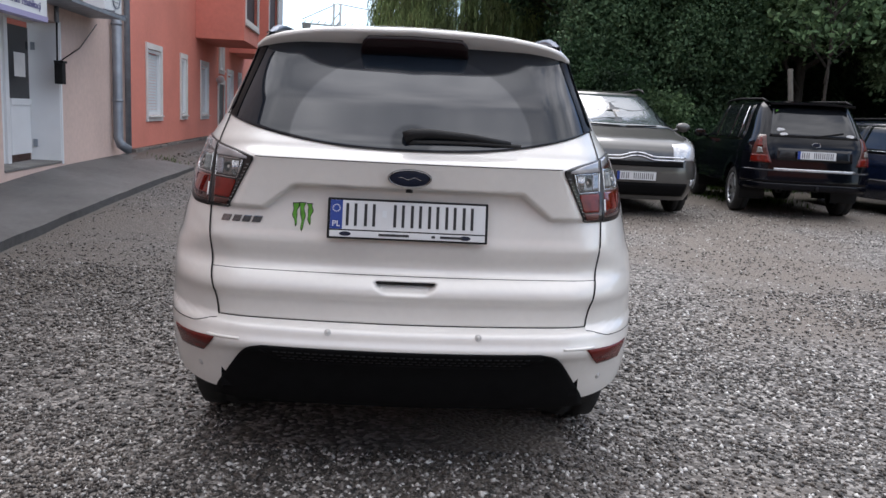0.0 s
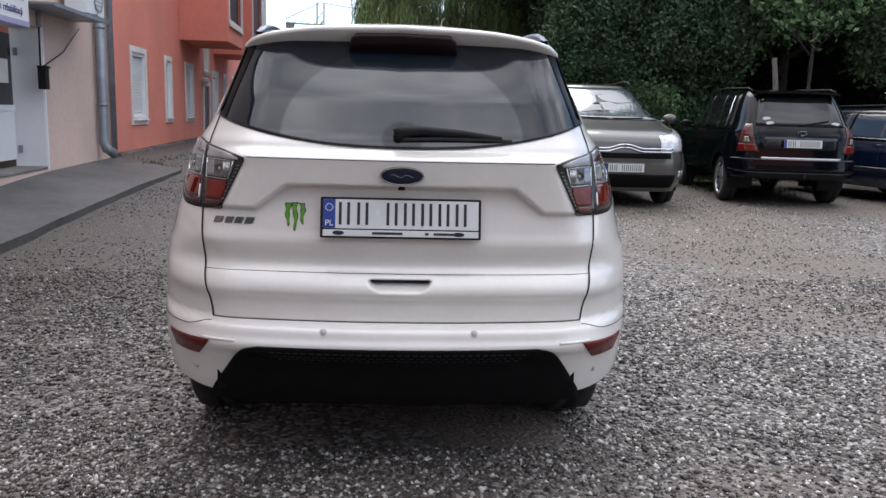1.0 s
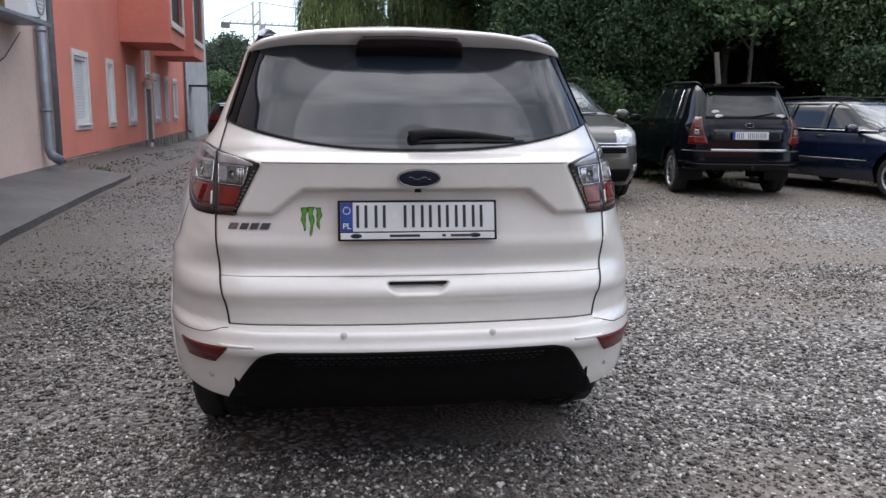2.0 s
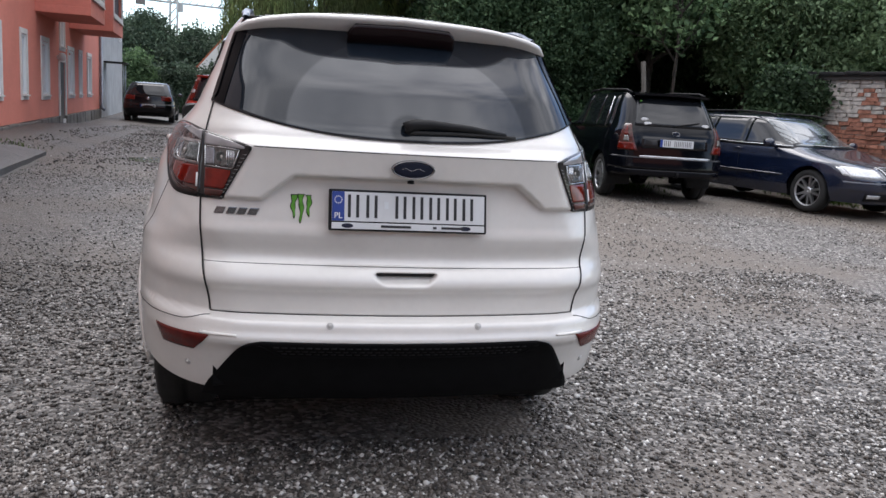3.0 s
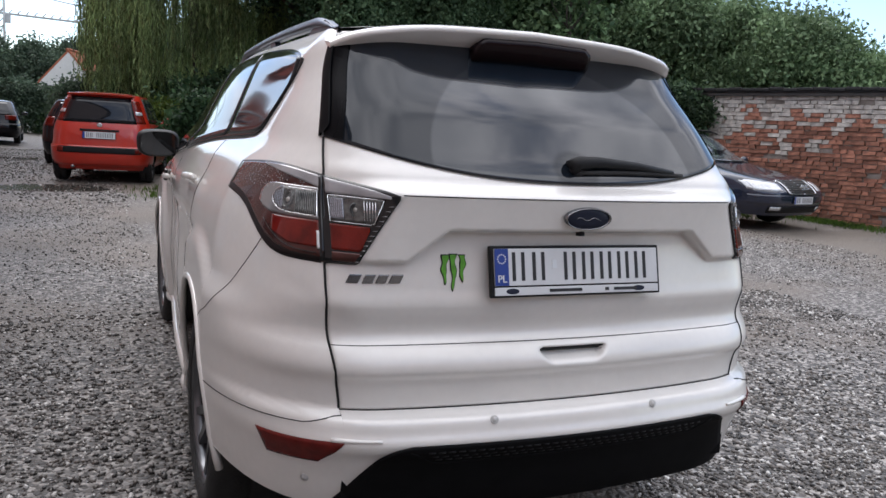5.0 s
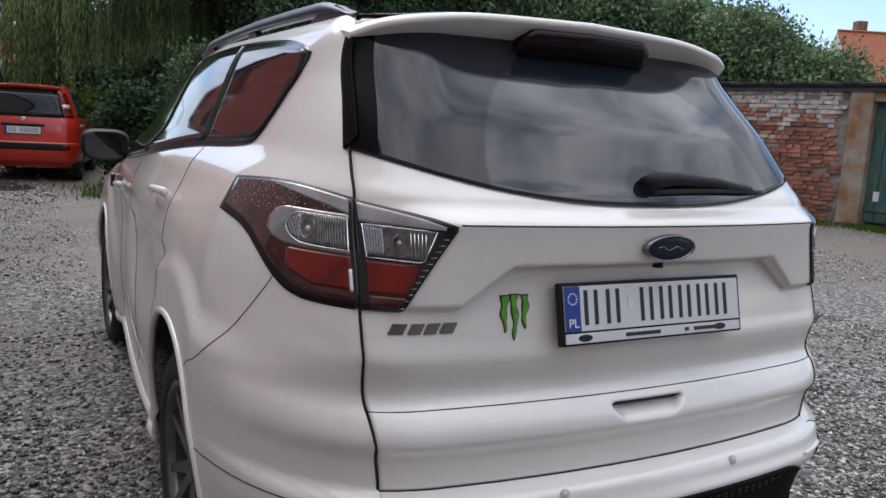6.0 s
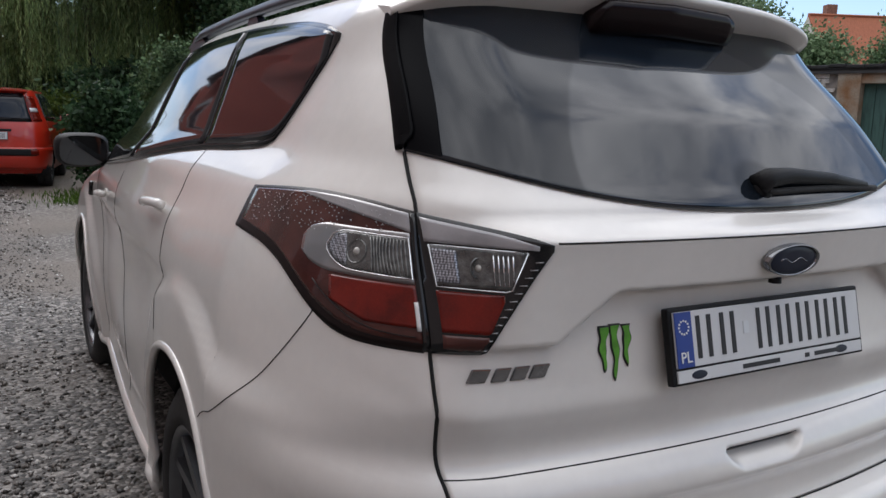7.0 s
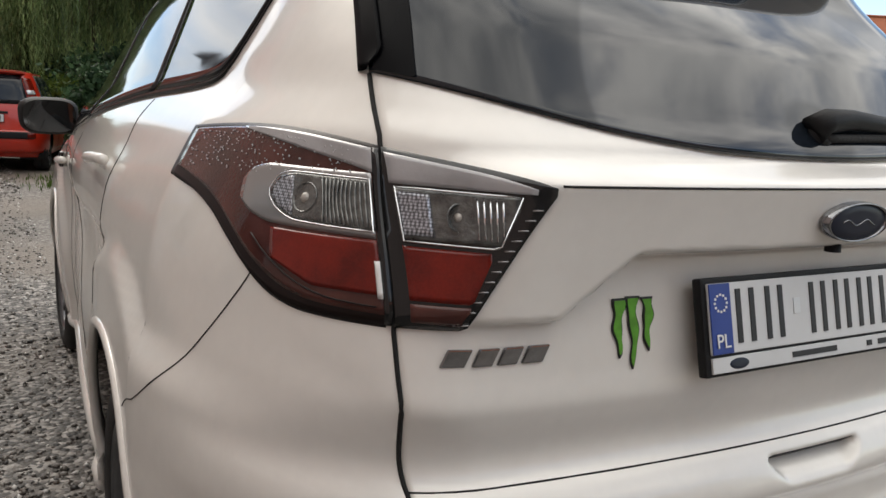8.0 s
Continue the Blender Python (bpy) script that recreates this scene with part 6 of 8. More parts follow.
        add("mirror_arm", tube([(s * (w2 - 0.08), mcy + 0.01, mcz - 0.06), (mcx - s * 0.05, mcy, mcz - 0.02)], 0.025, 6), trim or paint)
    return top, sh, add, pair


def plate_at(parent, y, z, face, tilt=0.0):
    """A white number plate with dark bars; face: +1 for the front of the car, -1 for its rear."""
    m = Matrix.Translation((0, y, z)) @ (Matrix.Rotation(math.pi, 4, 'Z') if face > 0 else Matrix()) @ Matrix.Rotation(radians(-tilt), 4, 'X')
    p = part("number_plate", box(0, 0, 0, 0.525, 0.012, 0.118, 0.003), M_BLACK, parent, m=m)
    part("plate", box(0, -0.008, 0, 0.512, 0.004, 0.108, 0.002), M_PLATE, p)
    part("blue_band", box(-0.238, -0.0105, 0, 0.036, 0.002, 0.106), M_BLUE, p)
    for x in (-0.18, -0.12, -0.02, 0.035, 0.09, 0.145, 0.20):
        part("mark", box(x - 0.013, -0.0105, 0, 0.010, 0.0016, 0.078), M_INK, p)
        part("mark", box(x + 0.013, -0.0105, 0, 0.010, 0.0016, 0.078), M_INK, p)
    return p


def at_yard(x, y, turn):
    return Matrix.Translation((x, y, gz(x, y))) @ Matrix.Rotation(radians(turn), 4, 'Z')


# pale base colour: part of the sky's reflection is put into it
M_SCREEN = mat("windscreen_glass", (0.10, 0.12, 0.13), rough=0.10, spec=1.0, coat=1.0, vary=0.2, scale=2)
M_NAVYBLACK = mat("blue_black_paint", (0.0025, 0.003, 0.006), rough=0.12, spec=0.2, coat=0.15, vary=0.3, scale=4, rvary=0.05)
M_NAVY = mat("navy_paint", (0.006, 0.012, 0.035), rough=0.25, coat=0.9, vary=0.25, scale=4, rvary=0.05)
M_GREYPAINT = mat("grey_metallic_paint", (0.085, 0.083, 0.078), rough=0.3, metal=0.35, coat=0.9, vary=0.15, scale=4)
M_REDPAINT = mat("orange_red_paint", (0.50, 0.025, 0.010), rough=0.3, coat=0.8, vary=0.12, scale=4)
M_BLACKPAINT = mat("black_paint", (0.006, 0.006, 0.008), rough=0.2, spec=0.3, coat=0.3, vary=0.3, scale=4)
M_SILVER = mat("silver_alloy", (0.55, 0.56, 0.58), rough=0.3, metal=0.9, vary=0.15, scale=10)
M_WHITELENS = mat("pale_lens", (0.72, 0.73, 0.75), rough=0.1, metal=0.3, coat=1.0, vary=0.3, scale=40)

# dark wagon, tail to the yard
wagon, WS, wadd, wpair = parked_car("estate_car", "blue-black estate car with silver wheels, tail towards the yard", at_yard(5.85, 13.25, -6.8), M_NAVYBLACK, 4.45, 1.735, 1.65, 1.0, 1.05, 0.45, 1.02, 0.42, (-1.30, 1.23), 0.325, M_SILVER, belt_rise=0.02, low=0.40, rear_low=0.10)
WH = 4.45 / 2


def wagon_lamp(z0, z1, off, n0=1.02, n1=1.66):
    """A piece of the tall corner lamp, wider towards its foot."""
    def fn(u, v):
        z = z0 + (z1 - z0) * v
        a = n0 + 0.30 * (z - 0.72) / 0.38 + (n1 - n0 - 0.36 * (z - 0.72) / 0.38) * u
        return Vector(WS.at(a, z)) + WS.normal(a, z) * off
    return thick(grid(fn, list(np.linspace(0, 1, 12)), list(np.linspace(0, 1, 8))), (-0.4, 1, 0), 0.02)


wpair("tail_lamp", wagon_lamp(0.755, 1.14, 0.010), M_DARKRED_LENS, "tall corner tail lamp, red and clear")
wpair("red_lens", wagon_lamp(0.765, 0.865, 0.016, 1.05, 1.64), M_RED_LENS)
wpair("clear_lens", wagon_lamp(0.890, 0.965, 0.016, 1.16, 1.50), M_FLUTE)
wpair("upper_red_lens", wagon_lamp(0.975, 1.105, 0.016, 1.14, 1.54), M_RED_LENS)
wadd("rear_bumper", patch(WS, 0, 1.9, 0.50, 0.67, 0.03, 24, 8), M_NAVYBLACK)
pr = patch(WS, 0, 1.0, 0.655, 0.69, 0.036, 12, 4)
wadd("bumper_step", pr, M_SILVER, wagon, "bright bumper step plate")
bl = patch(WS, 0, 1.75, 0.40, 0.495, 0.022, 16, 4)
wadd("lower_bumper", bl, M_NAVYBLACK)
plate_at(wagon, -WH - 0.005, 0.885, -1, 4)
gt = patch(WS, 0, 0.95, 0.80, 0.97, 0.004, 10, 5)
wadd("plate_recess", gt, M_BLACKPAINT)
wadd("badge", moved(oval(0.06, 0.03, 0.01, True), 0, -WH + 0.06, 1.03), M_CHROME)
wadd("badge", moved(oval(0.05, 0.024, 0.008, False), 0, -WH + 0.06, 1.03), M_BADGE)
wadd("roof_spoiler", grid(lambda u, k: (u * 0.58, -WH + 0.30 + (0.0, 0.18, 0.18, 0.0)[int(k)] + 0.06 * u * u, 1.605 + (0.0, 0.01, -0.025, -0.035)[int(k)] - 0.015 * u * u), list(np.linspace(-1, 1, 21)), [0, 1, 2, 3, 0]), M_NAVYBLACK)
wadd("rear_wiper", tube([WS.rear_at(-0.02, 1.13, 0.02), WS.rear_at(0.15, 1.155, 0.03), WS.rear_at(0.38, 1.20, 0.012)], 0.011, 6), M_BLACK)
for x, z in ((-0.46, 1.215), (-0.42, 1.155), (0.47, 1.16)):
    q = WS.rear_at(x, z, 0.010)
    wadd("sticker", moved(oval(0.058, 0.024, 0.002, False, 20), q.x, q.y, q.z), M_WHITE_INK)
wadd("green_dot", moved(oval(0.02, 0.02, 0.002, False, 16), -0.47, WS.rear_at(-0.47, 1.48, 0.01).y, 1.48), M_GREEN)
for s in (-1, 1):
    wadd("roof_rail", tube([(s * 0.58, -1.7, 1.61), (s * 0.585, -1.5, 1.65), (s * 0.58, -0.3, 1.675), (s * 0.56, 0.35, 1.65), (s * 0.555, 0.5, 1.61)], 0.016, 8), M_BLACK)
wadd("exhaust_pipe", moved(lathe([(0, 0.03), (0.12, 0.03), (0.12, 0.035), (0, 0.035)], 16, "z"), 0, 0, 0), M_ALLOY).matrix_basis = Matrix.Translation((-0.40, -WH + 0.10, 0.375)) @ Matrix.Rotation(-math.pi / 2, 4, 'X')
wadd("tow_hook", tube([(0.05, -WH + 0.1, 0.40), (0.05, -WH - 0.02, 0.40), (0.05, -WH - 0.03, 0.46)], 0.02, 8), M_BLACK)
wpair("silver_pillar", tube([WS.side_at(-WH + 0.98, 1.08, 0.008), WS.side_at(-WH + 1.08, 1.54, 0.008)], 0.008, 6), M_CHROME)

# navy saloon estate, nose to the yard
saloon, NS, nadd, npair = parked_car("estate_car", "navy blue estate car with multi-spoke wheels, nose towards the yard", at_yard(8.18, 12.3, -167), M_NAVY, 4.80, 1.81, 1.44, 0.78, 1.12, 0.30, 0.90, 0.55, (-1.33, 1.43), 0.32, M_SILVER, belt_rise=0.03)
NH = 2.40
npair("head_lamp", patch(NS, 3.35, 4.12, 0.60, lambda u: 0.735 - 0.01 * u, 0.006, 16, 6), M_WHITELENS)
npair("indicator", patch(NS, 3.22, 3.34, 0.61, 0.72, 0.006, 6, 5), M_WHITELENS)
gp = patch(NS, 4.30, 5.0, 0.56, 0.74, 0.008, 10, 8)
nadd("grille", gp, M_BLACK)
gf = [Vector(NS.at(a, 0.745)) + Vector((0, 0.012, 0)) for a in np.linspace(5.0, 4.30, 8)] + [Vector(NS.at(4.33, z)) + Vector((0, 0.012, 0)) for z in np.linspace(0.72, 0.58, 5)] + [Vector(NS.at(a, 0.56)) + Vector((0, 0.012, 0)) for a in np.linspace(4.38, 5.0, 8)]
npair("grille_frame", tube(gf, 0.009, 6), M_CHROME)
for k in range(5):
    z = 0.59 + k * 0.032
    sl = [Vector(NS.at(a, z)) + Vector((0, 0.012, 0)) for a in np.linspace(4.36, 5.0, 8)]
    npair("grille_slat", tube(sl, 0.004, 5), M_CHROME)
for k in range(4):
    v, f = lathe([(0, 0.030), (0.008, 0.036), (0, 0.042)], 20, "z")
    q = Matrix.Translation(((k - 1.5) * 0.052, NH + 0.012, 0.66)) @ Matrix.Rotation(-math.pi / 2, 4, 'X')
    part("badge_ring", mesh_of("badge_ring", v, f), M_CHROME, saloon, m=q)
plate_at(saloon, NH + 0.012, 0.46, 1, 0)
fb = patch(NS, 3.2, 5.0, 0.40, 0.535, 0.012, 24, 6)
nadd("front_bumper", fb, M_NAVY)
lo = patch(NS, 3.7, 5.0, 0.27, 0.37, 0.010, 20, 5)
nadd("lower_grille", lo, M_BLACK)
npair("fog_lamp", patch(NS, 3.75, 4.1, 0.31, 0.36, 0.014, 8, 4), M_WHITELENS)
for s in (-1, 1):
    nadd("roof_rail", tube([(s * 0.58, -1.75, 1.40), (s * 0.585, -1.5, 1.45), (s * 0.58, -0.3, 1.475), (s * 0.56, 0.25, 1.455), (s * 0.555, 0.4, 1.41)], 0.014, 8), M_BLACK)
    nadd("screen_wiper", tube([flip(Vector(NS.at(a, z)) + Vector((0, 0.02, 0.012)), s) for a, z in ((4.92, 0.962), (4.55, 0.966), (4.2, 0.972))], 0.009, 5), M_BLACK)
npair("window_chrome", tube([NS.side_at(y, 0.955 + 0.03 * ss((0.4 - y) / 2.9), 0.008) for y in np.linspace(-1.5, 0.95, 20)], 0.006, 5), M_CHROME)
npair("door_handle", tube([NS.side_at(y, 0.86, 0.03) for y in (-0.10, 0.0, 0.1)], 0.012, 6), M_NAVY)
npair("door_handle", tube([NS.side_at(y, 0.87, 0.03) for y in (-1.0, -0.9, -0.8)], 0.012, 6), M_NAVY)
npair("side_strip", tube([NS.side_at(y, 0.52, 0.006) for y in np.linspace(-0.85, 0.95, 14)], 0.014, 6), M_NAVY)

# grey people carrier, nose to the yard
mpv, CS, cadd, cpair = parked_car("minivan", "dark grey metallic minivan, nose towards the yard", at_yard(2.96, 12.75, 180), M_GREYPAINT, 4.45, 1.83, 1.70, 1.04, 1.38, 0.10, 1.09, 0.32, (-1.35, 1.38), 0.325, M_ALLOY, belt_rise=0.02)
CH = 2.225
cpair("head_lamp", patch(CS, 3.05, 4.12, lambda u: 0.75, lambda u: 1.07 - 0.12 * u, 0.006, 16, 8), M_WHITELENS)
for zz in (0.745, 0.785):
    bar = [Vector(CS.at(a, zz + 0.05 * ss((a - 4.55) / 0.4))) + Vector((0, 0.014, 0)) for a in np.linspace(3.85, 5.0, 18)]
    cpair("chevron_bar", tube(bar, 0.011, 6), M_CHROME)
gi = patch(CS, 3.9, 5.0, 0.66, 0.725, 0.006, 16, 5)
cadd("grille", gi, M_VALANCE)
lg = patch(CS, 3.75, 5.0, 0.28, 0.45, 0.008, 18, 6)
cadd("lower_grille", lg, M_VALANCE)
plate_at(cadd("plate_base", thick(([(-0.27, CH + 0.004, 0.47), (0.27, CH + 0.004, 0.47), (0.27, CH + 0.004, 0.60), (-0.27, CH + 0.004, 0.60)], [(3, 2, 1, 0)]), (0, -1, 0), 0.05), M_GREYPAINT) and mpv, CH + 0.014, 0.535, 1, 0)
cpair("fog_lamp", patch(CS, 3.45, 3.62, 0.42, 0.50, 0.010, 6, 5), M_WHITELENS)
cpair("corner_trim", patch(CS, 3.0, 3.30, 0.44, 0.50, 0.010, 8, 4), M_SILVER)
for s in (-1, 1):
    cadd("roof_rail", tube([(s * 0.60, -1.5, 1.64), (s * 0.605, -1.3, 1.70), (s * 0.60, -0.2, 1.73), (s * 0.58, 0.1, 1.70), (s * 0.575, 0.22, 1.66)], 0.016, 8), M_BLACK)
    cadd("screen_wiper", tube([flip(Vector(CS.at(a, z)) + Vector((0, 0.02, 0.012)), s) for a, z in ((4.92, 1.152), (4.5, 1.158), (4.05, 1.168))], 0.010, 5), M_BLACK)

# red city car, tail to the yard
city, PS, padd, ppair = parked_car("hatchback_car", "orange-red small hatchback by the puddle, tail towards the yard", at_yard(-0.72, 17.6, -10), M_REDPAINT, 3.65, 1.63, 1.54, 0.95, 0.95, 0.35, 0.98, 0.20, (-1.22, 1.08), 0.29, M_ALLOYDARK, belt_rise=0.04)
PH = 3.65 / 2
bmp = patch(PS, 0, 1.9, 0.30, 0.62, 0.025, 24, 8)
padd("rear_bumper", bmp, M_REDPAINT)
bs = patch(PS, 0, 1.25, 0.50, 0.60, 0.034, 16, 5)
padd("bumper_strip", bs, M_BLACK, city, "black bumper rubbing strip")
ppair("bumper_reflector", patch(PS, 1.10, 1.30, 0.51, 0.59, 0.040, 6, 4), M_RED_LENS)
ppair("tail_lamp", patch(PS, 1.28, 1.66, 1.02, 1.40, 0.010, 8, 12), M_RED_LENS)
ppair("lamp_stripe", patch(PS, 1.30, 1.62, 1.16, 1.22, 0.016, 6, 4), M_WHITELENS)
plate_at(city, -PH + 0.015, 0.80, -1, 6)
ph = patch(PS, 0, 0.62, 0.865, 0.90, 0.012, 10, 4)
padd("tailgate_handle", ph, M_BLACK)
padd("badge", moved(oval(0.045, 0.04, 0.01, False), 0, PS.rear_at(0, 0.97).y, 0.97), M_CHROME)
padd("rear_wiper", tube([PS.rear_at(0.0, 1.03, 0.02), PS.rear_at(0.30, 1.05, 0.015)], 0.011, 6), M_BLACK)
gl2 = patch(PS, 0, 1.22, 1.02, 1.40, 0.010, 16, 8)
padd("rear_glass", gl2, M_GLASS)
padd("roof_spoiler", grid(lambda u, k: (u * 0.52, -PH + 0.14 + (0.0, 0.16, 0.16, 0.0)[int(k)] + 0.05 * u * u, 1.50 + (0.0, 0.01, -0.02, -0.03)[int(k)] - 0.015 * u * u), list(np.linspace(-1, 1, 17)), [0, 1, 2, 3, 0]), M_REDPAINT)
padd("exhaust_pipe", tube([(-0.42, -PH + 0.2, 0.27), (-0.42, -PH + 0.0, 0.27)], 0.025, 8), M_ALLOY)

# black hatchback far down the lane
far, FS, fadd, fpair = parked_car("hatchback_car", "black hatchback parked far down the lane by the houses", at_yard(-4.25, 33.6, 2), M_BLACKPAINT, 4.25, 1.80, 1.46, 0.9, 1.05, 0.3, 0.93, 0.45, (-1.3, 1.3), 0.32, M_ALLOYDARK)
FH = 2.125
fpair("tail_lamp", patch(FS, 0.85, 1.6, 0.80, 0.96, 0.008, 12, 6), M_RED_LENS)
plate_at(far, -FH + 0.0, 0.60, -1, 0)
fadd("badge", moved(oval(0.05, 0.06, 0.01, False), 0, FS.rear_at(0, 0.86).y, 0.86), M_CHROME)
fbm = patch(FS, 0, 1.9, 0.32, 0.68, 0.02, 20, 6)
fadd("rear_bumper", fbm, M_BLACKPAINT)

# dark hatchback in front of the red one
near_far, DS, dadd, dpair = parked_car("hatchback_car", "dark hatchback parked in front of the small red car", at_yard(-1.05, 22.6, -8), M_BLACKPAINT, 4.1, 1.76, 1.47, 0.9, 1.0, 0.3, 0.95, 0.35, (-1.25, 1.25), 0.31, M_ALLOYDARK)
dpair("tail_lamp", patch(DS, 1.1, 1.6, 0.85, 1.05, 0.008, 8, 6), M_RED_LENS)
plate_at(dadd("badge", moved(oval(0.05, 0.05, 0.01, False), 0, DS.rear_at(0, 0.9).y, 0.9), M_CHROME) and near_far, -2.05, 0.62, -1, 0)


# ---- brick garage beside the yard ----
M_BRICK = mat("red_brick", (0.46, 0.205, 0.135), rough=0.9, vary=0.5, scale=11, fine=0.35, bump=0.7, bump_scale=70, per=0.45)
M_BRICKW = mat("limewashed_brick", (0.72, 0.66, 0.59), rough=0.9, vary=0.45, scale=9, fine=0.3, bump=0.5, bump_scale=90, per=0.25)
M_MORTAR = mat("old_mortar", (0.36, 0.31, 0.27), rough=0.95, vary=0.4, scale=7, fine=0.3, bump=0.6, bump_scale=70)
M_GREENWOOD = mat("worn_green_paint", (0.055, 0.125, 0.105), rough=0.7, vary=0.4, scale=4, fine=0.25, stretch=(6, 6, 0.8), per=0.15)
M_PIER = mat("stained_plaster", (0.36, 0.32, 0.25), rough=0.9, vary=0.4, scale=3, color2=(0.26, 0.13, 0.06), fine=0.2, bump=0.3, bump_scale=60)
M_TAR = mat("tar_sheet", (0.018, 0.017, 0.017), rough=0.75, vary=0.3, scale=5, bump=0.4, bump_scale=40)

GA, GB = Vector((9.90, 14.47, 0)), Vector((11.06, 10.20, 0))
gdir = (GB - GA).normalized()
GL = (GB - GA).length
GM = Matrix.Translation(GA) @ Matrix.Rotation(math.atan2(gdir.y, gdir.x), 4, 'Z')
# local x runs towards the gate, local -y faces the yard
GZ0, GZ1 = 0.10, 2.36
garage = thing("brick_garage", "old brick garage, limewash remains, tar roof, green plank gate", "garage", GM)
part("wall", box(GL / 2, 0.16, (GZ0 + GZ1) / 2, GL, 0.26, GZ1 - GZ0), M_MORTAR, garage, "crumbling old mortar")
random.seed(11)
brick_meshes = []
for k in range(6):
    bm = box_bm(bmesh.new(), 0, 0, 0, (0.232, 0.240, 0.226, 0.112, 0.118, 0.108)[k], 0.06, 0.064)
    for v in bm.verts:
        v.co += Vector((random.uniform(-0.014, 0.012), random.uniform(-0.010, 0.008), random.uniform(-0.008, 0.006)))
    me = bpy.data.meshes.new("brick")
    bm.to_mesh(me)
    bm.free()
    me.materials.append(M_BRICK)
    mw = me.copy()
    mw.materials.clear()
    mw.materials.append(M_BRICKW)
    brick_meshes.append((me, mw))
singles, rest, rest_w = 0, [], []
for row in range(29):
    z = GZ0 + 0.04 + row * 0.0765
    right = random.uniform(0.0, 0.12)
    while right < GL - 0.24:
        pick = random.randrange(3) + (3 if random.random() < 0.42 else 0)
        wide = 0.245 if pick < 3 else 0.124
        x = right + wide / 2
        right += wide
        lime = noise.noise((x * 1.3, z * 1.6, 3.0)) * 0.9 + (z - 1.72) * 0.9 - max(0, x - 3.2) * 0.5 + random.uniform(-0.35, 0.35) > 0
        if random.random() < 0.05:
            continue
        dy = random.uniform(-0.02, 0.016)
        rot = random.uniform(-1.6, 1.6)
        me = brick_meshes[pick][1 if lime else 0]
        m = Matrix.Translation((x, 0.03 + dy, z + random.uniform(-0.004, 0.004))) @ Matrix.Rotation(radians(rot), 4, 'Y')
        if x > 1.7 and singles < 300:
            ob = new("brick", me)
            ob.parent = garage
            ob.matrix_basis = m
            singles += 1
        else:
            (rest_w if lime else rest).append((me, m))


def joined(name, items, material, parent):
    v, f = [], []
    for me, m in items:
        n = len(v)
        v += [m @ q.co for q in me.vertices]
        f += [tuple(i + n for i in p.vertices) for p in me.polygons]
    ob = part(name, mesh_of(name, v, f, False), material, parent)
    ob["kind"] = "stuff"
    return ob


joined("bricks", rest, M_BRICK, garage)
joined("limewashed_bricks", rest_w, M_BRICKW, garage)
part("pier", box(GL + 0.17, 0.13, 1.22, 0.36, 0.34, 2.24, 0.02), M_PIER, garage, "rust stained plaster pier")
for k in range(15):
    part("plank", box(GL + 0.34 + 0.10 + k * 0.185, 0.17, 1.18, 0.178, 0.035, 1.98, 0.006), M_GREENWOOD, garage)
part("crossbar", box(GL + 0.34 + 1.35, 0.145, 0.42, 2.7, 0.03, 0.10, 0.004), M_GREENWOOD, garage)
part("lintel", box(GL + 1.7, 0.15, 2.24, 2.8, 0.3, 0.16, 0.01), M_PIER, garage)
part("gate_mark", box(GL + 0.52, 0.149, 0.62, 0.09, 0.006, 0.16), M_WHITEP, garage)
part("end_pier", box(GL + 3.3, 0.13, 1.22, 0.4, 0.34, 2.24, 0.02), M_PIER, garage)
part("roof_slab", box(GL / 2 + 1.6, 2.46, 2.415, GL + 4.2, 5.1, 0.08, 0.01), M_TAR, garage, "black tar roof with a ragged edge")
for k in range(int((GL + 4.0) / 0.28)):
    part("roof_lap", box(-0.35 + k * 0.28, -0.085, 2.43 + 0.012 * math.sin(k * 2.3), 0.272, 0.06, 0.055, 0.012), M_TAR, garage)
part("eaves_board", box(GL / 2 + 1.6, -0.05, 2.355, GL + 4.1, 0.03, 0.08), M_DOORDARK, garage)
part("back_wall", box(GL / 2 + 1.6, 4.6, 1.2, GL + 3.6, 0.2, 2.1), M_MORTAR, garage)
part("side_wall", box(-0.06, 2.4, 1.2, 0.12, 4.3, 2.1), M_MORTAR, garage)

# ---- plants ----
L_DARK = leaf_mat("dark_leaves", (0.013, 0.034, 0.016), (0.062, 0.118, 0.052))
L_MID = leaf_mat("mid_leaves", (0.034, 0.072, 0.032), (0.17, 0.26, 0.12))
# L_LIT: brightened leaf copy, open sky light put into its colour
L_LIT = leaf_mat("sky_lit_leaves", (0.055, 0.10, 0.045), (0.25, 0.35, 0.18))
L_LIGHT = leaf_mat("light_leaves", (0.034, 0.06, 0.011), (0.1, 0.145, 0.028))
L_WILLOW = leaf_mat("willow_leaves", (0.115, 0.17, 0.065), (0.34, 0.44, 0.185))
L_IVY = leaf_mat("ivy_leaves", (0.022, 0.05, 0.024), (0.12, 0.19, 0.095))
# far leaves greyed and lightened, haze put into the colour
L_FAR = leaf_mat("far_leaves", (0.032, 0.058, 0.038), (0.11, 0.155, 0.10))
L_GRASS = leaf_mat("grass_blades", (0.03, 0.065, 0.012), (0.10, 0.17, 0.03))
M_BARK = mat("bark", (0.085, 0.07, 0.055), rough=0.95, vary=0.45, scale=6, fine=0.35, bump=0.9, bump_scale=25, stretch=(3, 3, 0.6))
M_POST = mat("weathered_post", (0.13, 0.118, 0.10), rough=0.9, vary=0.35, scale=8, fine=0.2, stretch=(4, 4, 0.5))
rng = np.random.default_rng(7)


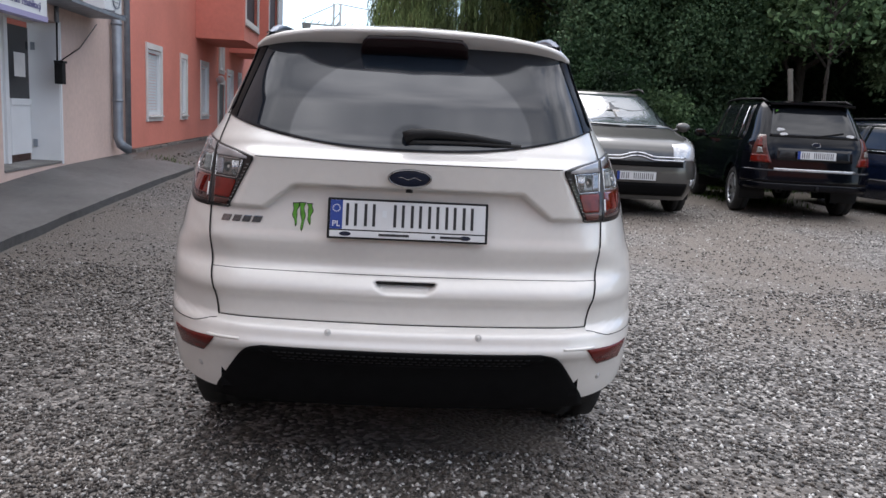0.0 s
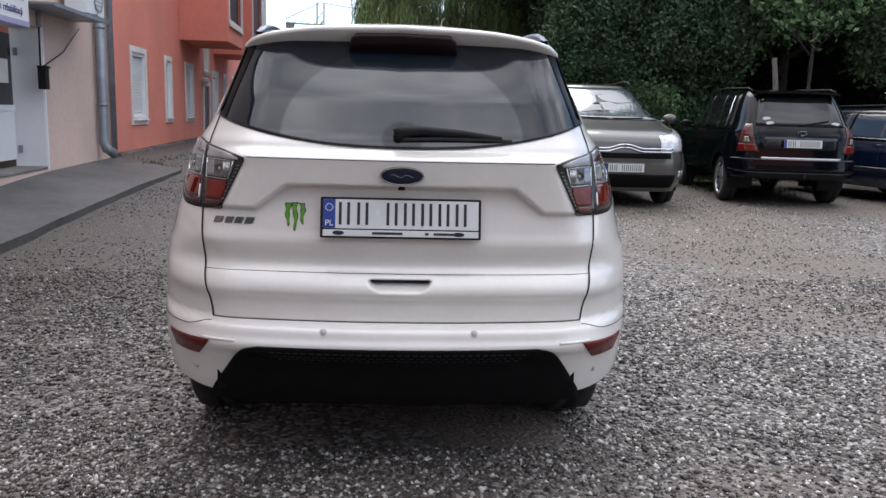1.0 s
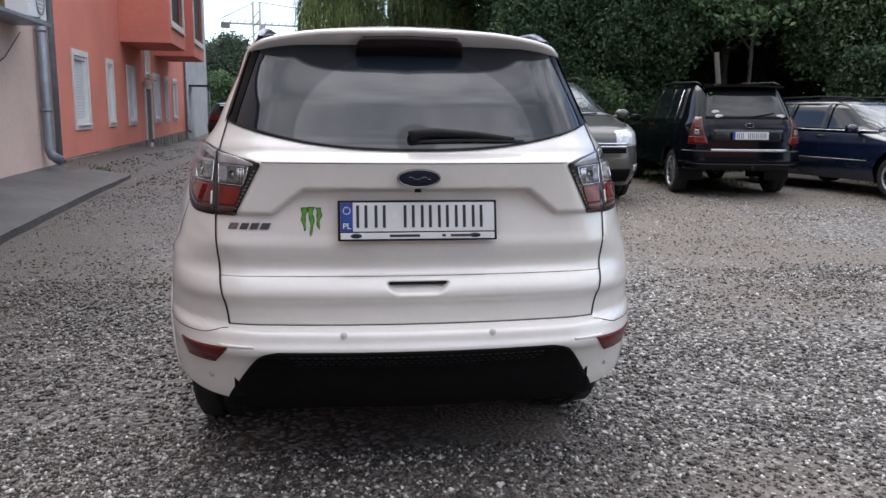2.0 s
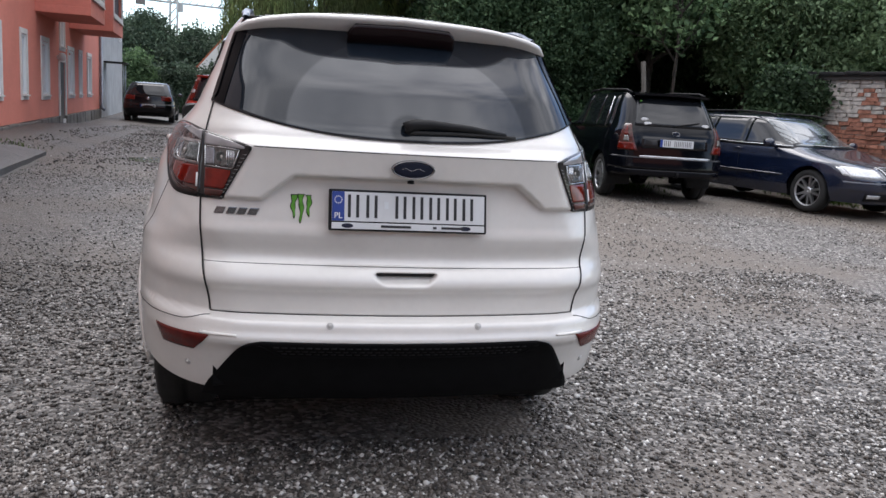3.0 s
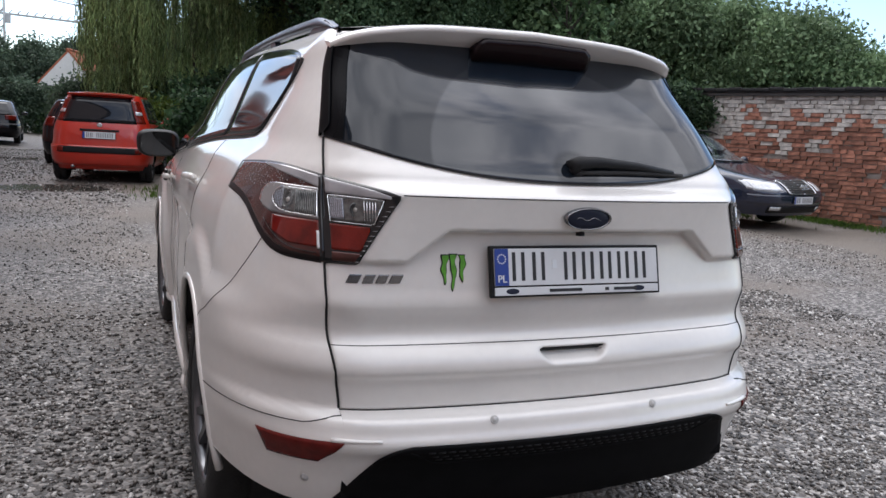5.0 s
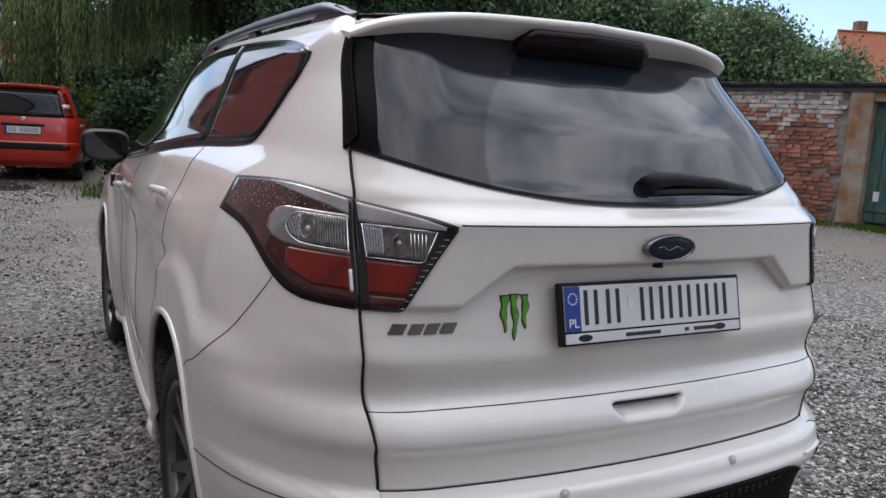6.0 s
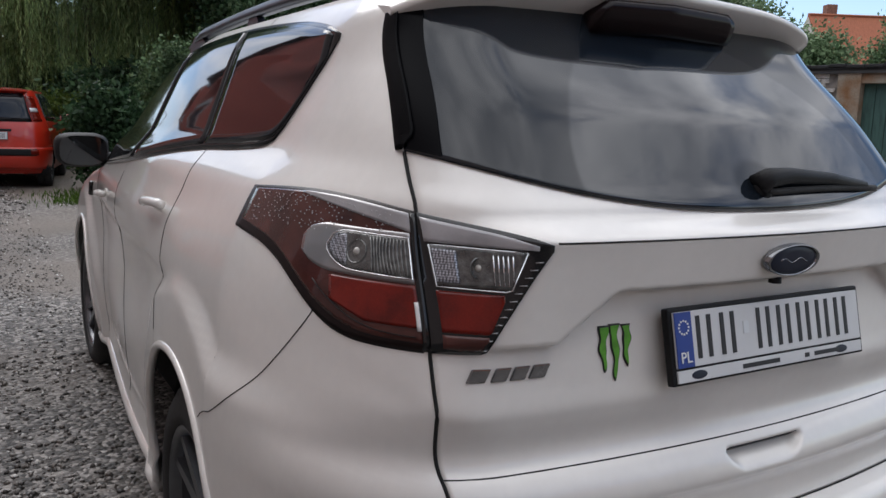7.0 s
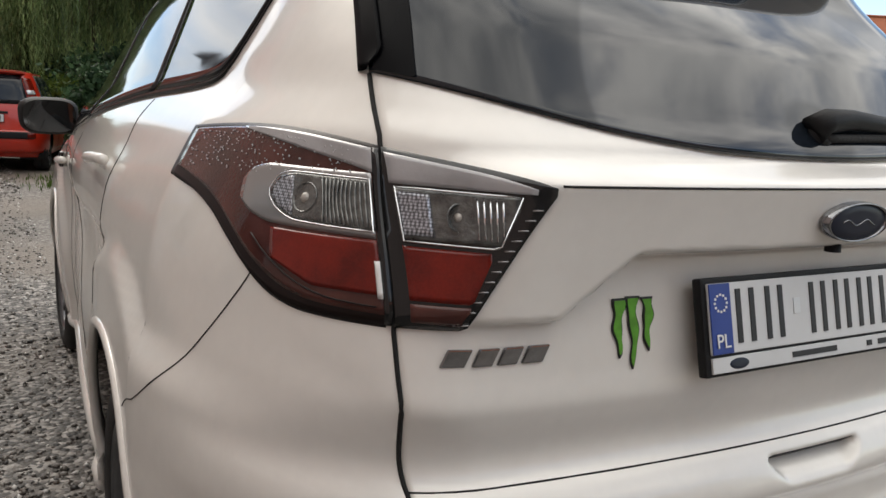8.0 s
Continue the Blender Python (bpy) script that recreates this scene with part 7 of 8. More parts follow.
def leaf_mesh(name, centers, size, axis=None, narrow=0.5, droop=0.0):
    """Many small folded leaves at the given places."""
    n = len(centers)
    d = rng.normal(size=(n, 3)) if axis is None else axis + rng.normal(size=(n, 3)) * 0.25
    d[:, 2] -= droop
    d /= np.linalg.norm(d, axis=1)[:, None] + 1e-9
    r = rng.normal(size=(n, 3))
    s = np.cross(d, r)
    s /= np.linalg.norm(s, axis=1)[:, None] + 1e-9
    u = np.cross(s, d)
    sz = (size * rng.uniform(0.6, 1.4, n))[:, None]
    tip, base = centers + d * sz * 0.5, centers - d * sz * 0.5
    le = centers + s * sz * narrow * 0.5 + u * sz * 0.10
    ri = centers - s * sz * narrow * 0.5 + u * sz * 0.10
    v = np.empty((n * 4, 3))
    v[0::4], v[1::4], v[2::4], v[3::4] = base, le, tip, ri
    i = np.arange(n) * 4
    f = np.empty((n * 2, 3), int)
    f[0::2] = np.stack([i, i + 1, i + 2], 1)
    f[1::2] = np.stack([i, i + 2, i + 3], 1)
    me = bpy.data.meshes.new(name)
    me.vertices.add(n * 4)
    me.vertices.foreach_set("co", v.ravel())
    me.loops.add(n * 6)
    me.loops.foreach_set("vertex_index", f.ravel())
    me.polygons.add(n * 2)
    me.polygons.foreach_set("loop_start", np.arange(n * 2) * 3)
    me.update(calc_edges=True)
    return me


def clumps(lobes, per_lobe, clump_r, leaves):
    """Leaf places in clumps spread over lobes (centre, radii): thick towards the surface, uneven, with gaps."""
    out = []
    for (c, rad) in lobes:
        k = per_lobe
        d = rng.normal(size=(k, 3))
        d /= np.linalg.norm(d, axis=1)[:, None]
        r = rng.uniform(0.62, 1.05, k)[:, None]
        cc = np.array(c) + d * r * np.array(rad)
        sub = np.repeat(cc, leaves, axis=0)
        out.append(sub + rng.normal(size=sub.shape) * clump_r)
    return np.concatenate(out)


def tree(name, label, x, y, height, lobes, leafmat, leaf=0.13, per=90, leaves=26, trunk_r=0.14, clump_r=0.16, lean=0.0, narrow=0.55):
    """A tree: tapered trunk, limbs that reach into the lobes, and a crown of leaves."""
    z0 = gz(x, y) - 0.05
    t = thing(name, label, "tree", Matrix.Translation((x, y, z0)))
    pts = [(lean * q + 0.06 * math.sin(q * 3), 0.05 * math.sin(q * 2.2 + 1), height * 0.72 * q) for q in np.linspace(0, 1, 9)]
    sets = [tube(pts, trunk_r, 10, 0.35)]
    for c, rad in lobes:
        q = min(max((c[2] - rad[2]) / (height * 0.72) * 0.8, 0.15), 0.95)
        s = Vector((lean * q, 0.0, height * 0.72 * q))
        e = Vector(c)
        mid = (s + e) / 2 + Vector((0, 0, -0.12 * (e - s).length))
        sets.append(tube([s, mid, e], trunk_r * 0.42, 7, 0.25))
        for b in range(3):
            e2 = e + Vector(rng.normal(size=3) * np.array(rad) * 0.5)
            sets.append(tube([mid, (mid + e2) / 2, e2], trunk_r * 0.2, 5, 0.3))
    part("trunk", mesh_of("trunk", *join(*sets)), M_BARK, t)
    part("crown", leaf_mesh("crown", clumps(lobes, per, clump_r, leaves), leaf, None, narrow, 0.3), leafmat, t)
    return t


def lobes_of(cx, cy, cz, rx, ry, rz, n, seed):
    r = np.random.default_rng(seed)
    out = [((cx, cy, cz), (rx * 0.72, ry * 0.72, rz * 0.72))]
    for k in range(n):
        q = 2 * math.pi * k / n + r.uniform(-0.3, 0.3)
        h = r.uniform(-0.75, 0.9)
        s = math.sqrt(max(0.15, 1 - h * h))
        f = r.uniform(0.34, 0.52)
        out.append(((cx + rx * 0.68 * s * math.cos(q), cy + ry * 0.68 * s * math.sin(q), cz + rz * 0.7 * h), (rx * f, ry * f, rz * f)))
    return out


def shrub(name, label, x, y, lobes, leafmat, leaf, per, leaves, clump_r=0.10, kind_of="shrub"):
    z0 = gz(x, y)
    t = thing(name, label, kind_of, Matrix.Translation((x, y, z0)))
    sets = []
    for c, rad in lobes:
        sets.append(tube([(c[0] * 0.3, c[1] * 0.3, -0.05), (c[0] * 0.7, c[1] * 0.7, c[2] * 0.5), c], 0.025, 5, 0.4))
    part("stems", mesh_of("stems", *join(*sets)), M_BARK, t)
    part("foliage", leaf_mesh("foliage", clumps(lobes, per, clump_r, leaves), leaf, None, 0.6, 0.2), leafmat, t)
    return t


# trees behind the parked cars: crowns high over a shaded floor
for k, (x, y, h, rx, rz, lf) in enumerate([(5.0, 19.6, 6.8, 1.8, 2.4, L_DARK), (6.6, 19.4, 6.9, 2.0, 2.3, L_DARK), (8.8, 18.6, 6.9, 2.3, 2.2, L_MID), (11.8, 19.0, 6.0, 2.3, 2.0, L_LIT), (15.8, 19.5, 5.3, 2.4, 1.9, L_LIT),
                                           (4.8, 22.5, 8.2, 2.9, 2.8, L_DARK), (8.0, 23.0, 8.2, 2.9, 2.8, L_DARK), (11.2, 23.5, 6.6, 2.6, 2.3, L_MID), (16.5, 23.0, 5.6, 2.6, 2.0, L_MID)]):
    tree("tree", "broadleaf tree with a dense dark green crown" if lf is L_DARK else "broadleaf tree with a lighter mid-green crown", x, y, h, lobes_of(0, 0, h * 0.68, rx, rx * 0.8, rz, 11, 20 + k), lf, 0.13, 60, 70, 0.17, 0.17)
# thick dark filler undergrowth, added for the darkness below the tall trees
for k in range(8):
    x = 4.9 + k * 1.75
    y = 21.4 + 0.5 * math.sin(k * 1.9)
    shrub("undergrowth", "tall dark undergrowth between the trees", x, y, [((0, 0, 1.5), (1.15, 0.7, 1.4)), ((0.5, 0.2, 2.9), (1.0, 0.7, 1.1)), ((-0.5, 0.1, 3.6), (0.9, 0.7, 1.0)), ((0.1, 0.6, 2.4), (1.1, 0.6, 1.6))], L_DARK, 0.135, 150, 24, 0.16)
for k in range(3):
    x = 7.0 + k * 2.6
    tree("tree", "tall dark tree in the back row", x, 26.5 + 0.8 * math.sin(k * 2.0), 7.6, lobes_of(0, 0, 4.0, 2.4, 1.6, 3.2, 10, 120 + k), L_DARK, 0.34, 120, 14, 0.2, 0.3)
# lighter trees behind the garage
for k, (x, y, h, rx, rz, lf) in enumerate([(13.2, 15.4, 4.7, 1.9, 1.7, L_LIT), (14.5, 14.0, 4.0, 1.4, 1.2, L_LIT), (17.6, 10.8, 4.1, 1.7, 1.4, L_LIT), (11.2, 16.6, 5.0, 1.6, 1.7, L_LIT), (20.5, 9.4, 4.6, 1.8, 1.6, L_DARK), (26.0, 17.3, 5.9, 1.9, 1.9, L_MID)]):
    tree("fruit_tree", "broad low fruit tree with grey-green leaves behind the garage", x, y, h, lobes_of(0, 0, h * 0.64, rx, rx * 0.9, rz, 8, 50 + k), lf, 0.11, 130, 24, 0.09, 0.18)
# young slender tree and post by the hedge
young = [((0.05, 0, 3.1), (0.6, 0.5, 0.35)), ((-0.55, 0.1, 3.5), (0.55, 0.45, 0.35)), ((0.6, 0, 3.7), (0.55, 0.45, 0.35)), ((-0.1, 0, 4.3), (0.8, 0.6, 0.4)), ((0.75, 0.1, 4.7), (0.6, 0.5, 0.4)), ((-0.8, 0.1, 4.8), (0.6, 0.5, 0.4)), ((0.0, 0, 5.4), (0.8, 0.6, 0.5))]
tree("young_tree", "slender young tree with a thin pale stem and open crown", 8.10, 16.0, 6.6, young, L_MID, 0.15, 22, 10, 0.055, 0.13)
post = part("fence_post", mesh_of("fence_post", *tube([(7.56, 15.75, 0.0), (7.42, 15.75, 1.4), (7.27, 15.75, 2.52)], 0.06, 8, 0.85)), M_POST)
tagged(post, "weathered grey wooden post standing by the hedge", "post")


# ivy hedge between the cars and the trees
for k in range(9):
    x = 2.0 + k * 0.98
    y = 16.5 + 0.25 * math.sin(k * 2.1)
    hgt = (2.3, 2.5, 2.2, 1.7, 1.2, 0.9, 0.8, 0.9, 1.0)[k]
    shrub("hedge", "dense dark ivy hedge behind the parked cars", x, y, [((0, 0, hgt * 0.5), (0.62, 0.5, hgt * 0.52)), ((0.3, 0.1, hgt * 0.8), (0.45, 0.4, hgt * 0.3)), ((-0.3, -0.1, hgt * 0.75), (0.42, 0.4, hgt * 0.3))],
          L_DARK if k % 3 else L_MID, 0.075, 140, 24)
# tall ivy grown over dead stems behind the minivan
for k, (x, hgt) in enumerate(((3.75, 4.6), (4.7, 5.6), (5.7, 5.4), (6.6, 4.8))):
    lob = [((0.15 * math.sin(j * 2.3 + k), 0.1 * math.cos(j * 1.7), 0.7 + j * hgt / 5.2), (0.62, 0.5, hgt / 7.0 + 0.2)) for j in range(5)]
    shrub("tall_ivy", "tall ivy with small dark leaves grown over dead stems", x, 17.35 + 0.2 * math.sin(k * 2.0), lob, L_IVY, 0.085, 190, 22, 0.12)
# ivy over the left end of the brick wall
shrub("ivy", "ivy hanging over the end of the brick wall", 9.78, 14.35, [((0, 0, 1.3), (0.45, 0.5, 0.8)), ((0.0, 0.45, 1.4), (0.5, 0.5, 0.9)), ((0.12, -0.4, 1.75), (0.32, 0.38, 0.5)), ((0.05, 0.1, 2.0), (0.42, 0.5, 0.4))], L_IVY, 0.10, 150, 18)
# shrubs by the red car
shrub("shrub", "yellow-green shrub beside the red car", 0.62, 20.2, [((0, 0, 0.75), (0.7, 0.5, 0.8)), ((0.5, 0.1, 0.9), (0.6, 0.45, 0.75)), ((-0.45, 0.1, 1.0), (0.5, 0.4, 0.65))], L_LIGHT, 0.10, 120, 14)
shrub("shrub", "tall dark green shrub by the lane", 0.52, 15.6, [((0, 0, 0.6), (0.40, 0.4, 0.65)), ((0.1, 0.1, 1.15), (0.36, 0.35, 0.5)), ((-0.2, 0, 0.9), (0.28, 0.3, 0.4)), ((0.3, 0.1, 0.9), (0.34, 0.3, 0.5))], L_DARK, 0.10, 110, 15)
shrub("shrub", "yellow-green shrub behind the grey minivan", 3.5, 17.0, [((0, 0, 1.2), (0.7, 0.5, 0.8)), ((0.6, 0.1, 1.3), (0.6, 0.5, 0.65))], L_LIGHT, 0.10, 100, 14)


# weeping willow
def willow(x, y, h, r):
    z0 = gz(x, y) - 0.05
    t = thing("willow_tree", "weeping willow with long hanging strands of narrow leaves", "tree", Matrix.Translation((x, y, z0)))
    sets = [tube([(0, 0, 0), (0.1, 0, h * 0.3), (-0.1, 0.1, h * 0.62)], 0.32, 12, 0.5)]
    strands = []
    for k in range(13):
        q = 2 * math.pi * k / 13
        e = Vector((r * 0.7 * math.cos(q), r * 0.7 * math.sin(q), h * (0.86 + 0.1 * math.sin(k * 1.7))))
        sets.append(tube([(-0.05, 0.05, h * 0.45), (e.x * 0.5, e.y * 0.5, h * 0.82), e], 0.12, 7, 0.25))
    part("trunk", mesh_of("trunk", *join(*sets)), M_BARK, t)
    tw = []
    for bundle in range(150):
        qc = rng.uniform(0, 2 * math.pi)
        rc = r * math.sqrt(rng.uniform(0.10, 1.0))
        topc = h * (0.99 - 0.26 * (rc / r) ** 2) * rng.uniform(0.88, 1.0)
        lowc = max(1.5 + 1.0 * noise.noise((qc * 2.0, rc, 1.0)) + rng.uniform(0, 2.6) * rng.uniform(0, 1), 1.1)
        for k in range(9):
            bx, by2 = rc * math.cos(qc) + rng.normal() * 0.11, rc * math.sin(qc) + rng.normal() * 0.11
            top, low = topc - rng.uniform(0, 0.7), lowc + abs(rng.normal()) * 0.7
            n = int((top - low) / 0.062)
            if n < 3:
                continue
            tt = np.linspace(0, 1, n)
            sway = 0.40 * (1 - (1 - tt) ** 2)
            px_ = bx + math.cos(qc) * sway + rng.normal(size=n) * 0.022
            py_ = by2 + math.sin(qc) * sway + rng.normal(size=n) * 0.022
            strands.append(np.stack([px_, py_, top + (low - top) * tt], 1))
            if k % 3 == 0:
                tw.append(tube([(bx, by2, top), (bx + math.cos(qc) * 0.30, by2 + math.sin(qc) * 0.30, (top + low) / 2), (bx + math.cos(qc) * 0.40, by2 + math.sin(qc) * 0.40, low)], 0.008, 4, 0.4))
    part("twig", mesh_of("twigs", *join(*tw)), M_BARK, t)
    part("crown", leaf_mesh("crown", np.concatenate(strands), 0.16, np.array([0.0, 0.0, -1.0]), 0.17), L_WILLOW, t)


willow(1.75, 26.6, 11.5, 2.8)

# undergrowth added round the willow's foot to close bright gaps
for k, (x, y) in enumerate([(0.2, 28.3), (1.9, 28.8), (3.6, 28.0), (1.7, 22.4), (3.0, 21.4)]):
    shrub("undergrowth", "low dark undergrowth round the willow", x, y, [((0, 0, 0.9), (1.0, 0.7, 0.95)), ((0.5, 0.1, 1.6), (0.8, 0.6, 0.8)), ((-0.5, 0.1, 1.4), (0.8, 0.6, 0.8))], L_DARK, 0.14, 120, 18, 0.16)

# distant woods, houses and crane beyond the lane
for k, (x, y, h, rx, rz) in enumerate([(-9.6, 58, 5.7, 2.6, 2.3), (-6.9, 58.5, 6.1, 2.4, 2.3), (-3.2, 60, 6.2, 2.3, 2.3), (-0.6, 62, 6.0, 2.4, 2.2), (-12.5, 55, 6.5, 3.2, 2.6), (3.5, 60, 8.0, 3.6, 3.2), (8.5, 56, 9.0, 4.0, 3.6)]):
    tree("tree", "far round-topped tree at the end of the lane", x, y, h, lobes_of(0, 0, h * 0.58, rx, rx, rz, 9, 80 + k), L_FAR, 0.20, 170, 34, 0.3, 0.36)
for k, (x, y, h) in enumerate([(-7.2, 46, 2.8), (-4.8, 47, 2.4), (-3.4, 47.5, 2.0), (-1.0, 44, 2.9)]):
    shrub("shrub", "far mixed shrub at the end of the lane", x, y, [((0, 0, h * 0.5), (1.5, 1.0, h * 0.5)), ((0.8, 0, h * 0.7), (0.9, 0.8, h * 0.35))], L_FAR if k % 2 else L_MID, 0.16, 150, 26, 0.22)

shrub("shrub", "dark grey-green bush before the white gabled house", -1.15, 31.5, [((0, 0, 1.0), (1.1, 0.8, 1.1)), ((0.3, 0.1, 1.9), (0.8, 0.7, 0.8)), ((-0.6, 0, 1.5), (0.7, 0.6, 0.8)), ((0.9, 0, 1.4), (0.8, 0.6, 0.9))], L_FAR, 0.11, 130, 20, 0.14)

M_CREAM = mat("cream_render", (0.55, 0.50, 0.43), rough=0.9, vary=0.12, scale=1.0, fine=0.06)
M_DIM = mat("brown_render", (0.16, 0.13, 0.11), rough=0.9, vary=0.2, scale=1.0, fine=0.06)
M_LIME = mat("white_render", (0.72, 0.70, 0.66), rough=0.9, vary=0.1, scale=1.0, fine=0.06)
M_PEACH = mat("peach_render", (0.55, 0.36, 0.27), rough=0.9, vary=0.12, scale=1.0, fine=0.06)
M_TILE = mat("orange_roof_tiles", (0.42, 0.13, 0.06), rough=0.8, vary=0.3, scale=3, fine=0.25, stretch=(1, 6, 6))


def house(x, y, w, d, h, rh, turn, wallm, label):
    """A house with gable walls, a tiled roof with thickness, chimney and windows."""
    m = Matrix.Translation((x, y, gz(x, y) - 0.3)) @ Matrix.Rotation(radians(turn), 4, 'Z')
    t = thing("house", label, "house", m)
    bm = bmesh.new()
    prof = [(-w / 2, 0), (w / 2, 0), (w / 2, h), (0, h + rh), (-w / 2, h)]
    a = [bm.verts.new((px, -d / 2, pz)) for px, pz in prof]
    b = [bm.verts.new((px, d / 2, pz)) for px, pz in prof]
    bm.faces.new(a)
    bm.faces.new(b[::-1])
    for k in range(5):
        bm.faces.new((a[k], b[k], b[(k + 1) % 5], a[(k + 1) % 5]))
    bmesh.ops.recalc_face_normals(bm, faces=bm.faces)
    part("wall", bm, wallm, t)
    ln = math.hypot(w / 2 + 0.4, rh * (w / 2 + 0.4) / (w / 2))
    ang = math.atan2(rh, w / 2)
    roof = None
    for s in (-1, 1):
        roof = part("roof", box(0, 0, 0, ln, d - 0.12, 0.10, 0.02), M_TILE, t, m=Matrix.Translation((s * (w / 4 + 0.1), 0, h + rh / 2 - 0.02)) @ Matrix.Rotation(s * ang, 4, 'Y'))
    ch = part("chimney", box(w * 0.14, d * 0.2, h + rh + 0.2, 0.6, 0.6, 1.3, 0.02), M_BRICK, t)
    for wx in (-w / 4, w / 4):
        for wz in (h * 0.35, h * 0.78):
            wn = part("window", frame_bm(0.8, 1.1, 0.09, 0.05), M_WHITEP, t, m=Matrix.Translation((wx, -d / 2 - 0.05, wz)))
            part("pane", box(0, 0.0, 0, 0.8, 0.04, 1.1), M_GLASS, wn)
    return t


house(-1.35, 51, 2.9, 6.5, 2.85, 1.65, -14, M_LIME, "white gabled house with an orange tiled roof")
house(-0.1, 56, 1.3, 3, 5.5, 0.4, 0, M_PEACH, "narrow peach rendered house part with a small roof")
house(44.0, 32.0, 5.0, 5.6, 5.4, 2.9, 62, M_CREAM, "far cream house with a steep orange tiled roof")

# unseen dark house and trees added to block low sky light and darken reflections
house(2.0, -19.0, 9.0, 26.0, 5.2, 2.8, 90, M_DIM, "plain long house behind the yard with an orange roof")
for k in range(6):
    tree("tree", "tall broadleaf tree behind the yard", -22 + k * 9.0, -27.0 - 1.5 * math.sin(k * 2.3), 13.0, lobes_of(0, 0, 7.0, 4.6, 3.0, 6.0, 9, 140 + k), L_DARK, 0.6, 90, 12, 0.3, 0.5)

M_STEEL = mat("pale_crane_steel", (0.42, 0.43, 0.42), rough=0.6, vary=0.2, scale=2)
crane = thing("tower_crane", "pale tower crane far behind the trees", "crane", Matrix.Translation((-13.9, 150, -1.2)))
mast = [tube([(dx, dy, 0), (dx, dy, 21.0)], 0.16, 5) for dx in (-0.6, 0.6) for dy in (-0.6, 0.6)]
for k in range(13):
    mast.append(tube([(-0.6, -0.6, k * 1.5), (0.6, -0.6, k * 1.5 + 1.5)], 0.10, 4))
part("mast", mesh_of("mast", *join(*mast)), M_STEEL, crane)
jib = [tube([(-6.2, 0, 17.3), (28, 0, 16.4)], 0.18, 5), tube([(-6.2, 0, 18.0), (0, 0, 21.0), (28, 0, 17.2)], 0.10, 5)]
for k in range(28):
    jib.append(tube([(-6 + k * 1.2, 0, 17.3 - k * 0.032), (-5.4 + k * 1.2, 0, 18.0 - 0.032 * k)], 0.09, 4))
part("jib", mesh_of("jib", *join(*jib)), M_STEEL, crane)
part("counterweight", box(-5.4, 0, 16.9, 1.5, 0.8, 1.0, 0.05), M_CONC, crane)
part("cab", box(1.0, 0, 16.4, 1.0, 1.0, 1.4, 0.05), M_STEEL, crane)

# ---- grass, moss and gravel ----
gr = []
for cx, cy, rx, ry, n in ((0.55, 14.2, 0.9, 0.9, 2600), (0.2, 13.4, 0.6, 0.5, 700), (-4.2, 14.6, 0.3, 0.6, 50), (5.8, 13.6, 0.7, 1.0, 900), (10.5, 10.9, 0.35, 1.1, 1500), (11.0, 9.0, 0.4, 1.3, 1800), (9.3, 12.5, 0.4, 1.2, 700), (4.4, 15.6, 2.4, 0.5, 1500)):
    p = rng.normal(size=(n, 2)) * 0.5
    x, y = cx + p[:, 0] * rx, cy + p[:, 1] * ry
    z = np.array([gz(a, b) for a, b in zip(x, y)])
    gr.append(np.stack([x, y, z + 0.03], 1))
grass = part("grass", leaf_mesh("grass", np.concatenate(gr), 0.085, np.array([0.0, 0.0, 1.0]), 0.12), L_GRASS)
tagged(grass, "tufts of green grass at the edges of the yard", "grass", kind="stuff")


